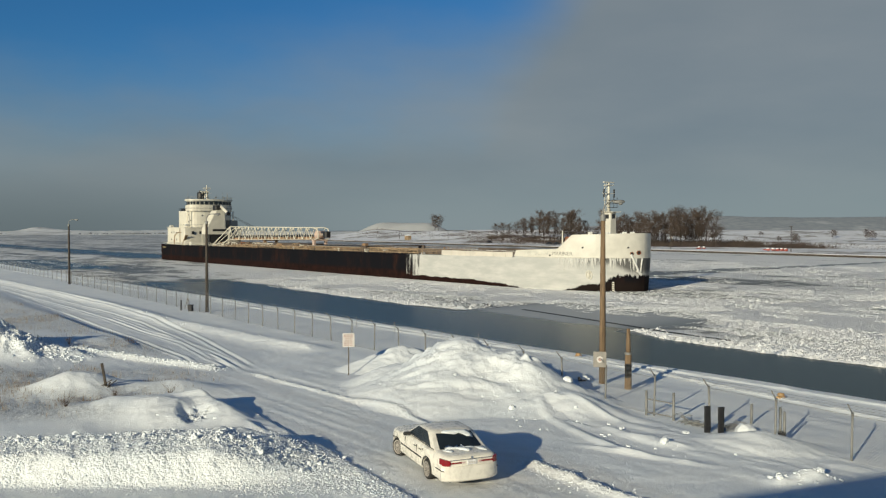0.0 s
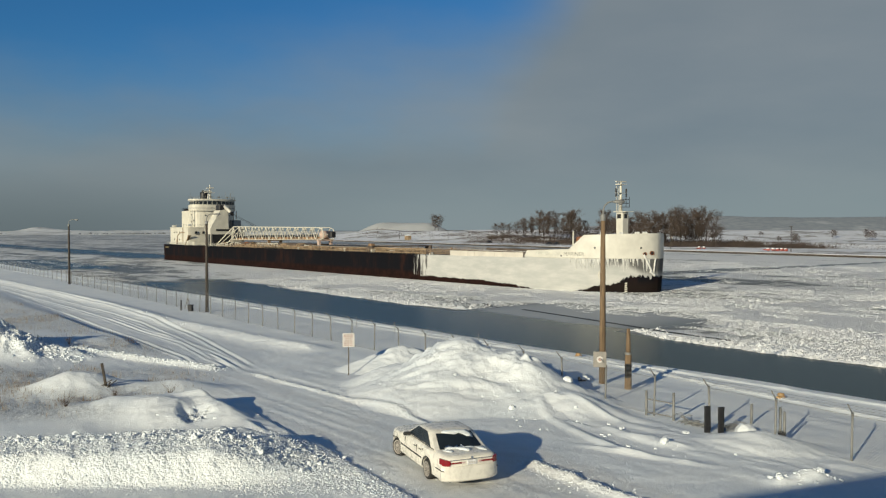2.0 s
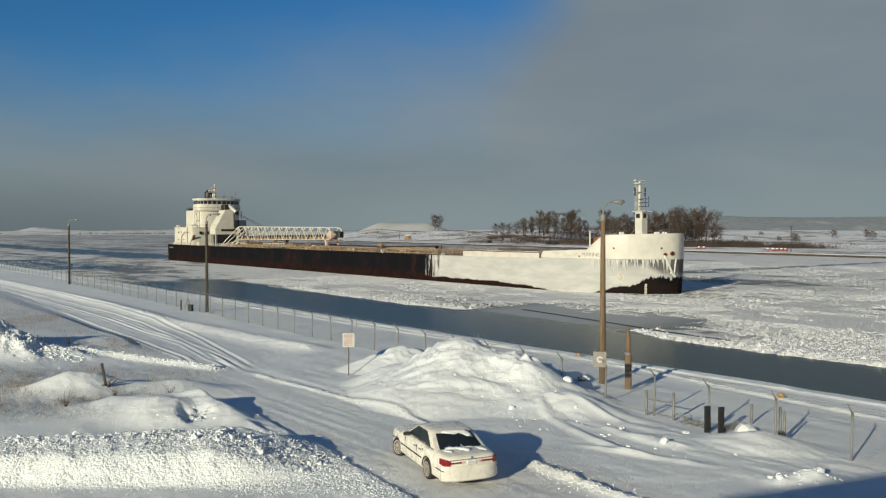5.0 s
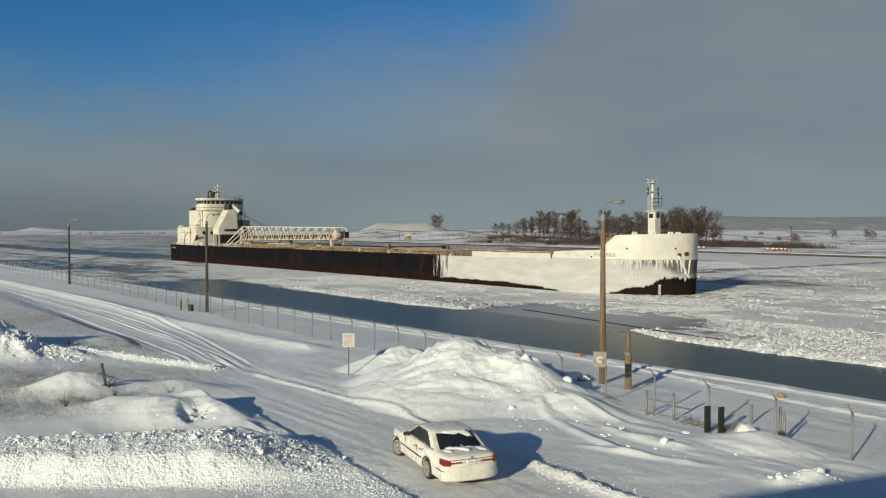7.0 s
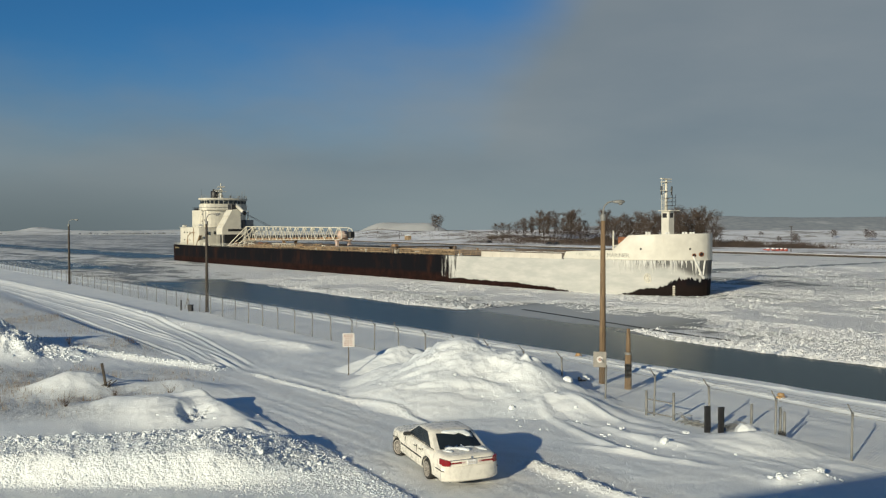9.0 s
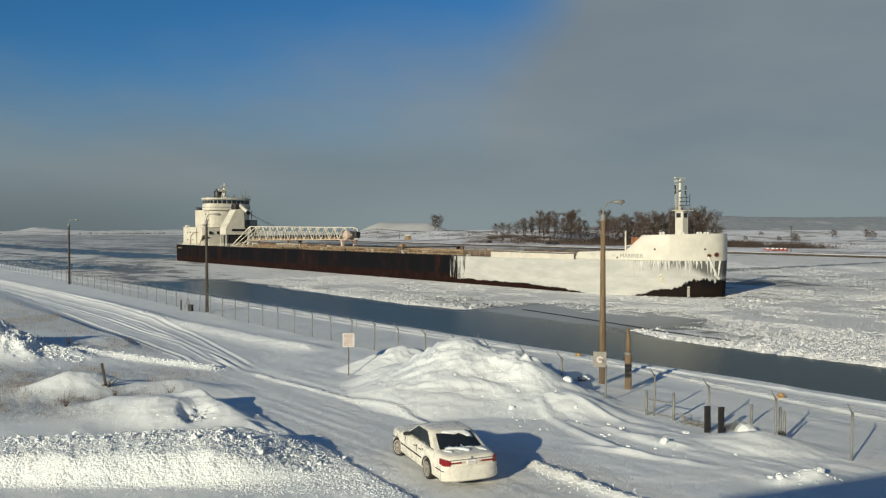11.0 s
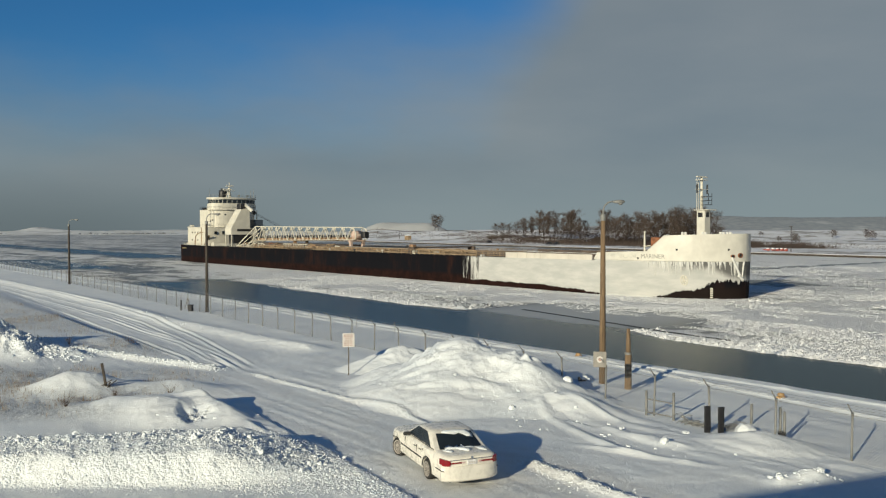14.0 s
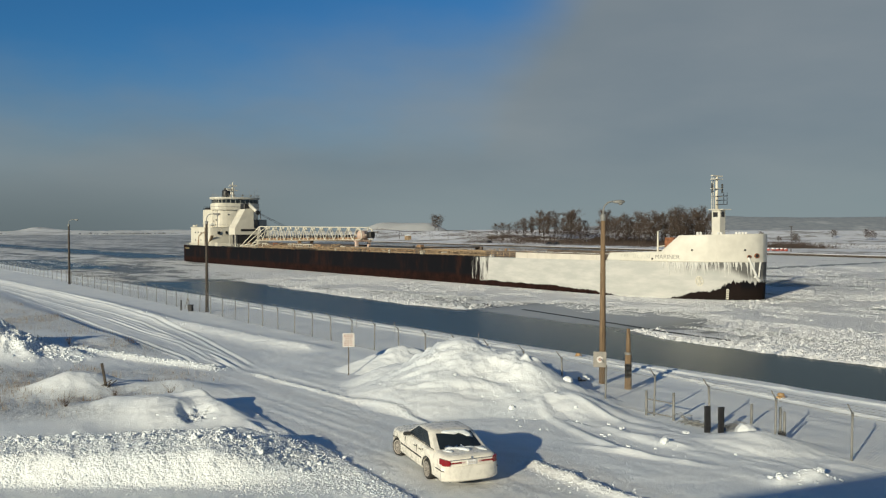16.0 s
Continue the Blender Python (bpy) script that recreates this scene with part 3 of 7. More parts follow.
    z = z + bank * (1 + 0.10 * lump + 0.10 * tiny) + 0.34 * np.clip(bank * 1.4, 0, 0.6) * fbm(X * 3.6, Y * 3.6 + 5, 4, 0.8)
    # the lane's edges: a cut on one side, a step up on the other
    cut = B - (14.5 + 0.10 * (-19.5 - A))
    z = z + 0.11 * step(0.10, -0.14, cut) * step(-2.6, -0.7, cut) * step(-36, -32, A) * (1 + 0.7 * tiny)
    z = z + 0.03 * step(21.0, 21.4, B + 0.4 * wind) * step(23.8, 22.3, B) * step(-46, -41, A) * step(-20, -26, A)
    # road: packed flat, ruts and windrows
    for line in RUTS:
        d, t = near_line(X, Y, line)
        fade = step(1.0, 0.9, t)
        z = z + fade * (-0.03 * np.exp(-(d / 0.13) ** 2) + 0.045 * np.exp(-((d - 0.27) / 0.09) ** 2)) * (0.95 + 0.3 * lump)
    for line, h, w in ((WINDROW_RIGHT, 0.09, 0.17), ([(2.8, 27.9), (4.4, 25.6), (6.0, 23.4)], 0.16, 0.3), (WINDROW_CROSS, 0.22, 0.40), (FENCE_DRIFT, 0.36, 1.1), (QUAY_TRACK, 0.10, 0.22)):
        d, t = near_line(X, Y, line)
        z = z + h * np.exp(-(d / w) ** 2) * np.clip(1 + (1.2 * lump + 0.8 * tiny) * min(1, 0.30 / w), 0.2, 3) * step(0, 0.05, t) * step(1, 0.95, t)
    lane = step(15.2, 16.4, B) * step(21.3, 20.3, B) * step(-50, -44, A)
    z = z + lane * (0.05 * fbm(A * 0.10, B * 2.6, 4, 0.65) + 0.012 * tiny)
    # loaf of snow by the gate, low heaps near the corner
    z = z + slope(X, Y, 11.9, 30.5, 0.56, 2.4, 2.2, -25) * (1 + 0.15 * lump) + mound(X, Y, 11.7, 25.9, 0.36, 0.9, 0.5, 10, 2.0) * (1 + 0.9 * lump) + mound(X, Y, 10.7, 25.6, 0.20, 0.4, 0.35) * (1 + lump)
    z = z + mound(X, Y, 9.2, 31.0, 0.14, 1.6, 0.8, -30)
    # quay: second track, then a rounded lip
    d = np.abs(B - 38.9 - 0.25 * fbm(A * 0.08, B * 0, 2))
    z = z + 0.09 * np.exp(-(d / 0.18) ** 2) * (1 + 1.2 * lump)
    z = z - 0.28 * step(QUAY_B - 0.7, QUAY_B, B) ** 2
    return z + 0.012 * tiny


def stubble_cover(X, Y):
    """Where last year's grass still pokes through the snow and the shade tint lies (0 to 1)."""
    B = -X * UY + Y * UX
    patch = step(-0.2, 0.12, fbm(X * 0.28, Y * 0.28, 4))
    near = step(33, 35, Y) * step(48, 44, Y) * step(-11.5, -15.5, X)
    far = step(50, 55, Y) * step(105, 90, Y) * step(-0.30, -0.36, X / np.maximum(Y, 1))
    return np.maximum(near, far) * (0.45 + 0.55 * patch) * step(20.5, 19.0, B)


def near_bank():
    a = graded(-330, 120, -62, -8, 0.125, 1.025)
    b = graded(-120, QUAY_B, 1.5, QUAY_B, 0.10, 1.12)
    A, B = np.meshgrid(a, b)
    X, Y = A * UX - B * UY, A * UY + B * UX
    Z = ground_height(X, Y)
    me = grid_mesh("ground", X, Y, Z)
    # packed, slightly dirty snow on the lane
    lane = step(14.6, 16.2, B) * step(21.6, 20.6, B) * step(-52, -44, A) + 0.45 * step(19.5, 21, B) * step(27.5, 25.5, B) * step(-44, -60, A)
    stubble_shade = stubble_cover(X, Y) * step(0.62, 0.35, Z)
    me.attributes.new("stubble_shade", "FLOAT", "POINT").data.foreach_set("value", np.clip(stubble_shade, 0, 1).ravel().astype(np.float32))
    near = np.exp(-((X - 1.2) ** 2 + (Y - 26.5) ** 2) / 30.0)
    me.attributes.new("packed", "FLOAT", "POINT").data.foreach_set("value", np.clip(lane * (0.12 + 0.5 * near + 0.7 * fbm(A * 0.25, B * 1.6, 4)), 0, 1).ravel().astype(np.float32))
    back = Y - 25.3
    broken = step(-0.3, 0.2, back) * step(3.4, 2.2, back) * step(-2.6, -4.6, X) + 0.4 * step(0.8, -0.2, np.abs(B - 13.4 - 0.10 * (-19.5 - A)) - 0.7) * step(-29.5, -27.5, A)
    great = step(5.6, 3.4, np.hypot((X - 1.6) * 0.8, Y - 41.0))
    rubble = step(4.4, 2.4, np.hypot(X + 27.0, (Y - 51.0) * 1.2)) + step(0.8, 0.5, np.hypot(X + 10.4, Y - 33.9))
    for line, w in ((WINDROW_CROSS, 0.7), (WINDROW_RIGHT, 0.4), (QUAY_TRACK, 0.55), ([(2.8, 27.9), (4.4, 25.6), (6.0, 23.4)], 0.6)):
        broken = broken + 0.4 * step(w, w * 0.4, near_line(X, Y, line)[0])
    me.attributes.new("broken", "FLOAT", "POINT").data.foreach_set("value", np.clip(broken + 0.22 * great + 0.8 * rubble, 0, 1).ravel().astype(np.float32))
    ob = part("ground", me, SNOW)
    tagged(ob, "snow-covered ground with plough banks, heaps and wheel ruts", "snowy ground", kind="structure")
    wall = Shape().box(-330, 120, 0, 0.8, -6, -0.30)
    ob = part("wall_quay", wall, CONCRETE, None, "", m=Matrix.Translation(ab(0, QUAY_B - 0.82)) @ pose(0, 0, 0, 0, 0, HEAD))
    tagged(ob, "concrete quay wall capped with snow", "quay wall", kind="structure")


def water():
    me = Shape().add([(-4200, QUAY_B - 0.5, 0), (1500, QUAY_B - 0.5, 0), (1500, 3200, 0), (-4200, 3200, 0)], [(0, 1, 2, 3)])
    ob = part("water", me, WATERM, m=pose(0, 0, WATER, 0, 0, HEAD))
    tagged(ob, "dark canal water half covered with grey and white ice", "water", kind="structure")


def far_relief(S, N_):
    """Height of the far bank; s along the pier, n away from the water."""
    high = step(215, 420, S)
    hump = fbm(S * 0.011, N_ * 0.02, 4)
    Z = np.full(S.shape, -2.3) + 0.7 * fbm(S * 0.02, N_ * 0.03, 3) * step(4, 20, N_)
    Z = Z + high * (9.5 * step(30, 150, N_) + 3.2 * step(40, 110, N_) * hump * 2) * step(960, 860, S)
    Z = Z + (1 - high) * (4.5 * step(130, 420, N_) * (0.8 + 1.4 * hump) + 2.0 * step(110, 135, N_) * step(160, 138, N_))
    return np.where(N_ > 600, np.minimum(Z, 6.5 + 3 * hump), Z)


def far_bank():
    """The far pier, the berm behind it and the plain beyond, in one sheet; s runs along the pier, n away from the water."""
    ox, oy, dx, dy = 177.7, 328.6, -0.478, 0.878
    s = graded(-700, 960, -60, 760, 6.0, 1.2)
    n = graded(0, 3200, 0, 260, 3.0, 1.09)
    S, N_ = np.meshgrid(s, n)
    X, Y = ox + S * dx + N_ * dy, oy + S * dy - N_ * dx
    Z = far_relief(S, N_)
    Z = np.where(N_ < 0.1, -5.0, Z)
    Z[1] = np.where(True, -2.35, Z[1])
    X[1], Y[1] = X[0] + 0.15 * dy, Y[0] - 0.15 * dx
    ob = part("ground_far_bank", grid_mesh("ground_far_bank", X, Y, Z), FAR_SNOW)
    tagged(ob, "snowy far bank with a pier and brushy berm", "far bank", kind="structure")


def far_pier_face():
    """Dark timber facing of the far pier."""
    face = Shape()
    for k in range(60):
        s0, s1 = -220 + 19 * k, -220 + 19 * (k + 1) - 0.3
        p, q = (177.7 - 0.478 * s0, 328.6 + 0.878 * s0), (177.7 - 0.478 * s1, 328.6 + 0.878 * s1)
        dx, dy = 0.878, 0.478
        face.prism([(p[0] - 0.25 * dx, p[1] - 0.25 * dy), (p[0] + 0.3 * dx, p[1] + 0.3 * dy), (q[0] + 0.3 * dx, q[1] + 0.3 * dy), (q[0] - 0.25 * dx, q[1] - 0.25 * dy)], -4.2, -2.42)
    tagged(part("wall_far_pier", face, DARK_WOOD), "dark timber face of the far pier under snow", "pier wall", kind="structure")


def distance_hills():
    # distance haze is mixed into the hill colours: pale blue-grey woods, greyed clearings
    k = Mat("hazed_wooded_hill", (0.2, 0.2, 0.2), 0.95, 0, 0.1)
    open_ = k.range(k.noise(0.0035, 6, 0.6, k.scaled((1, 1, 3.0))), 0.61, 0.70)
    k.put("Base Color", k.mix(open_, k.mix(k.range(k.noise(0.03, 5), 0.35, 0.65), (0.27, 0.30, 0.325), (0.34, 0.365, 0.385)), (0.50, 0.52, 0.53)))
    x = np.linspace(-600, 4200, 160)
    y = np.linspace(3250, 4700, 30)
    X, Y = np.meshgrid(x, y)
    rise = step(3250, 4300, Y)
    top = 14 + 74 * step(300, 1500, X) + 10 * fbm(X * 0.0016, Y * 0.001, 4) * 2
    Z = -12 + rise * top + 6 * fbm(X * 0.01, Y * 0.01, 4)
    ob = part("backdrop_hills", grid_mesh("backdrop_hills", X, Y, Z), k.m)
    tagged(ob, "low wooded hills with snowy clearings on the skyline, haze in their colour", "hills", kind="structure")
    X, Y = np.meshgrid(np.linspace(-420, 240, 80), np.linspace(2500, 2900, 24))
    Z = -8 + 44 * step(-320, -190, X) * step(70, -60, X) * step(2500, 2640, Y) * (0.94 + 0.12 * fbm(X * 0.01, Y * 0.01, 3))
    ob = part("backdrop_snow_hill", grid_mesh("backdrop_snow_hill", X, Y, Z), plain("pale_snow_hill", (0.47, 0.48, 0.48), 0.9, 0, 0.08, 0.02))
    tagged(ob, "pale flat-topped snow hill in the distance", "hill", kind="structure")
    # the low snowy shore across the lake
    x = np.linspace(-2900, -250, 520)
    y = np.linspace(2050, 3000, 44)
    X, Y = np.meshgrid(x, y)
    up = step(2050, 2090, Y)
    Z = WATER - 1.5 + up * (3.0 + 5.0 * step(2300, 2900, Y) + 5 * np.abs(fbm(X * 0.012, Y * 0.006, 4)) * step(2200, 2700, Y))
    Z = Z + mound(X, Y, -1385, 2800, 13, 40, 120, 0, 1.6) + mound(X, Y, -1335, 2800, 7, 60, 120, 0, 1.8) + mound(X, Y, -1235, 2800, 3, 60, 90) + mound(X, Y, -1110, 2800, 4, 90, 90) + mound(X, Y, -930, 2900, 4, 90, 90) + mound(X, Y, -900, 2850, 4, 160, 90)
    ob = part("backdrop_shore", grid_mesh("backdrop_shore", X, Y, Z), PALE_SHORE)
    tagged(ob, "low snowy shore with white dunes across the lake", "far shore", kind="structure")


def shore_woods():
    """A thin dark line of far-off trees on the low shore across the lake."""
    rs = np.random.RandomState(23)
    V, F = [], []
    for i in range(900):
        x = -2050 + 1500 * rs.rand()
        if math.sin(x * 0.013) + 0.8 * math.sin(x * 0.041 + 1) < 0.15 - (0.9 if -1290 < x < -1180 else 0):
            continue
        y, h, w = 2090 + 160 * rs.rand(), 1.5 + 4.0 * rs.rand() ** 2, 1.5 + 5.0 * rs.rand()
        o = len(V)
        z = WATER + 0.5
        V += [(x - w, y, z), (x + w, y, z), (x + w * 0.6, y + w, z + h * 0.7), (x, y, z + h), (x - w * 0.7, y + w, z + h * 0.75)]
        F += [(o, o + 1, o + 3), (o + 1, o + 2, o + 3), (o, o + 3, o + 4)]
    me = fast_mesh("backdrop_woods", np.array(V), np.array(F), False)
    me.materials.append(plain("far_woods", (0.16, 0.175, 0.185), 0.9, 0, 0.3, 0.05))
    tagged(new("backdrop_woods", me), "thin dark line of trees on the far shore", "far woods", kind="structure")


near_bank()
water()
shore_woods()
far_bank()
far_pier_face()
distance_hills()


def lookout_building():
    """The building from whose window one looks out; only its shadow falls into view."""
    b = thing("building", pose(-12.1, -5.6, 0, 0, 0, 21.2), "plain building wall behind the lookout", "building", kind="structure")
    part("wall", Shape().box(0, 34, -12, -0.2, -0.2, 10.0), WALLM, b)
    part("roof", Shape().box(-0.3, 34.3, -12.3, 0.0, 10.0, 10.3), WALLM, b)


lookout_building()


# ---- the ship ----
SHIP_HEAD = HEAD - 0.5


def ship_pose(t):
    d = 1.48 * (t - 8.0)
    c, e = math.cos(radians(SHIP_HEAD)), math.sin(radians(SHIP_HEAD))
    return pose(-93.336 + c * d, 317.395 + e * d, WATER, 0, 0, SHIP_HEAD)


LENGTH, HALF, KNUCKLE = 222.8, 11.9, 6.3


def deck_half(s):
    """Half the breadth at the deck."""
    if s > 203:
        return HALF * max(0.0, 1 - ((s - 203) / (LENGTH - 203)) ** 2) ** 0.6
    if s < 6:
        return HALF - 0.2 * (1 - s / 6) ** 2
    return HALF


def water_half(s):
    """Half the breadth at the water."""
    if s > 197:
        return HALF * max(0.0, 1 - ((s - 197) / (LENGTH - 197)) ** 2) ** 0.62
    if s < 14:
        return HALF - 0.35 * (1 - s / 14) ** 2
    return HALF


def side_half(s, z):
    k = min(1.0, max(0.0, z / KNUCKLE)) ** 0.8
    return water_half(s) + (deck_half(s) - water_half(s)) * k


def sheer(s):
    """Height of the plating's top edge over the water."""
    if s < 200.3:
        return 5.85 + 0.25 * max(0, 1 - s / 40) + 0.2 * max(0, (s - 170) / 30)
    if s < 200.9:
        return 6.05 + (s - 200.3) / 0.6 * 1.4
    if s < 210.8:
        return 7.45 + 0.4 * (s - 200.9) / 9.9
    if s < 213.6:
        return 7.85 + (s - 210.8) / 2.8 * 2.65
    return 10.50 + 0.30 * (s - 213.6) / 9.2


BOW_STATIONS = [200.3, 200.9] + list(np.linspace(202, 210, 9)) + [210.8, 211.5, 212.2, 212.9, 213.6] + list(np.linspace(214.3, 221, 13)) + [221.5, 221.9, 222.2, 222.45, 222.65, 222.8]


def split_edges(ob, angle=30):
    md = ob.modifiers.new("split", "EDGE_SPLIT")
    md.split_angle = radians(angle)


def letters(text, size, place):
    """Raised letters of the built-in font; place(u, v, w) takes a point of the line of writing to the surface."""
    curve = bpy.data.curves.new("lettering", "FONT")
    curve.body, curve.size, curve.extrude, curve.resolution_u = text, size, 0.02, 2
    ob = bpy.data.objects.new("lettering", curve)
    me = bpy.data.meshes.new_from_object(ob)
    bpy.data.objects.remove(ob)
    for v in me.vertices:
        v.co = place(*v.co)
    me.materials.clear()
    return me


def hull(sh):
    stations = list(np.linspace(0, 190, 39)) + [193, 196, 198.5] + BOW_STATIONS
    rings = []
    for s in stations:
        top = min(sheer(s), KNUCKLE)
        zs = [f * top for f in (-0.35, -0.1, 0.0, 0.10, 0.2, 0.3, 0.4, 0.55, 0.7, 0.85, 1.0)]
        half = [(side_half(s, z), z) for z in zs]
        rings.append([(s, -h, z) for h, z in half] + [(s, h, z) for h, z in reversed(half)])
    h = part("hull", Shape().loft(rings), HULL, sh, "black steel hull with red boot-topping, iced forward", True)
    split_edges(h)
    # forecastle plating: above the knuckle, closed by its deck
    rings = []
    for s in BOW_STATIONS:
        d, top = deck_half(s) + 0.05, sheer(s)
        half = [(d, KNUCKLE - 0.06), (d, KNUCKLE + (top - KNUCKLE) * 0.5 + 0.02), (d, max(top - 0.25, KNUCKLE + 0.05)), (max(0, d - 0.12), max(top, KNUCKLE + 0.1))]
        rings.append([(s, -y, z) for y, z in half] + [(s, y, z) for y, z in reversed(half)])
    fc = part("forecastle", Shape().loft(rings), ICEWHITE, sh, "white raised forecastle with rounded bow", True)
    split_edges(fc)
    rub = Shape()
    for side in (-1, 1):
        pts = [(s, side * (deck_half(s) + 0.06), KNUCKLE - 0.08) for s in BOW_STATIONS[3:]]
        rub.tube(pts, 0.06, 6)
    part("rubbing_strake", rub, ICEWHITE, fc)
    for word, s0, s1, tone in (("AMERICAN", 203.3, 209.0, 0.56), ("MARINER", 209.9, 213.8, 0.27)):
        flat = letters(word, 1.0, lambda u, v, w: Vector((u, v, w)))
        far = max(v.co.x for v in flat.vertices)
        for v in flat.vertices:
            s = s0 + v.co.x / far * (s1 - s0)
            v.co = Vector((s, -(deck_half(s) + 0.055 + v.co.z), 6.62 + 1.0 * v.co.y))
        part("lettering", flat, plain("faded_letter_paint", (tone, tone, tone * 0.9), 0.7, 0, 0.3, 1.0), fc, "faded capital letters of the ship's name")
    # mooring fairleads and hawse pipes, iced anchors
    fit = lambda s, z, out=0.0: Vector((s, -(side_half(s, z) if z < KNUCKLE else deck_half(s) + 0.05) - out, z))
    for s, z, r in ((222.0, 7.06, 0.26), (222.55, 7.2, 0.34)):
        c = fit(s, z)
        t = (fit(s + 0.3, z) - fit(s - 0.3, z)).normalized()
        n = Vector((t.y, -t.x, 0)).normalized()
        n = n if n.y < 0 or n.x > 0 else -n
        ring = [(r * math.cos(i * math.pi / 8), r * 0.8 * math.sin(i * math.pi / 8)) for i in range(16)]
        outl = lambda k, o: [tuple(c + t * (x * k) + Vector((0, 0, y * k)) + n * o) for x, y in ring]
        hp = part("hawse_pipe", Shape().loft([outl(1.5, -0.15), outl(1.5, 0.10), outl(1.15, 0.16), outl(1.0, 0.05)]), RUST, fc, "rust-stained hawse opening", True)
        part("opening", Shape().loft([outl(0.98, -0.05), outl(0.98, 0.065)]), BLACK, hp)
    for s, z in ((209.4, 6.6), (215.5, 8.12), (221.6, 8.15)):
        c = fit(s, z)
        part("fairlead", Shape().rod(c + Vector((0, 0.2, 0)), c + Vector((0.02, -0.06, 0)), 0.17, n=10), BLACK, fc)
    ice = Shape()
    rnd = random.Random(5)
    for s0, z0, s1, z1, r in ((222.0, 6.9, 222.66, 3.3, 0.17), (222.78, 6.2, 222.7, 3.6, 0.15), (222.45, 3.9, 222.75, 3.1, 0.26)):
        pts = [fit(s0 + (s1 - s0) * k / 6, z0 + (z1 - z0) * (k / 6) ** 1.2, 0.25) for k in range(7)]
        ice.tube(pts, [r * (0.7 + 0.5 * rnd.random()) for _ in pts], 7)
    part("iced_anchor", ice, ICEM, h, "anchor and chain cased in white ice", True)
    icicles = Shape()
    for i in range(80):
        s = 211 + 11.5 * rnd.random() ** 0.8
        ln = 0.4 + 2.0 * rnd.random() ** 2
        p = fit(s, KNUCKLE - 0.15, 0.05)
        icicles.rod(p, fit(s, KNUCKLE - 0.15 - ln, 0.05), 0.07 + 0.07 * rnd.random(), 0.02, 5)
    tagged(part("icicle_fringe", icicles, ICEM, h, "fringe of icicles below the knuckle"), kind="stuff")
    # bow thruster mark and draught marks
    c = fit(216.3, 3.05, 0.10)
    t = (fit(217.0, 3.05) - fit(215.6, 3.05)).normalized()
    up = Vector((0, 0, 1))
    mark = Shape()
    circle = lambda r, o: [tuple(fit(216.3 + 0.62 * r * math.cos(i * math.pi / 12), 3.05 + r * math.sin(i * math.pi / 12), 0.04 + o)) for i in range(24)]
    mark.loft([circle(0.85, 0.0), circle(0.85, 0.08), circle(0.72, 0.08), circle(0.72, 0.0)], caps=False)
    for a in (0.0, 0.785, 1.571, 2.356):
        ca, sa = math.cos(a), math.sin(a)
        mark.tube([fit(216.3 + 0.62 * q * ca, 3.05 + q * sa, 0.08) for q in (-0.7, -0.35, 0, 0.35, 0.7)], 0.09, 4)
    part("thruster_mark", mark, CREAM, h, "white ring with a cross")
    for k in range(5):
        p = fit(219.6 + 0.03 * k, 0.25 + 0.36 * k, 0.08)
        part("draught_mark", Shape().box(-0.22, 0.22, -0.03, 0.03, -0.11, 0.11, Matrix.Translation(p) @ pose(0, 0, 0, 0, 0, 42)), CREAM, h)
    bars = Shape()
    for k in range(6):
        bars.box(2.3 + 0.62 * k, 2.75 + 0.62 * k, -11.95, -11.7, 4.7, 5.15)
    part("stern_lettering", bars, plain("yellow_paint", (0.22, 0.18, 0.09), 0.6), h, "small yellow name on the quarter")
    return h, fc


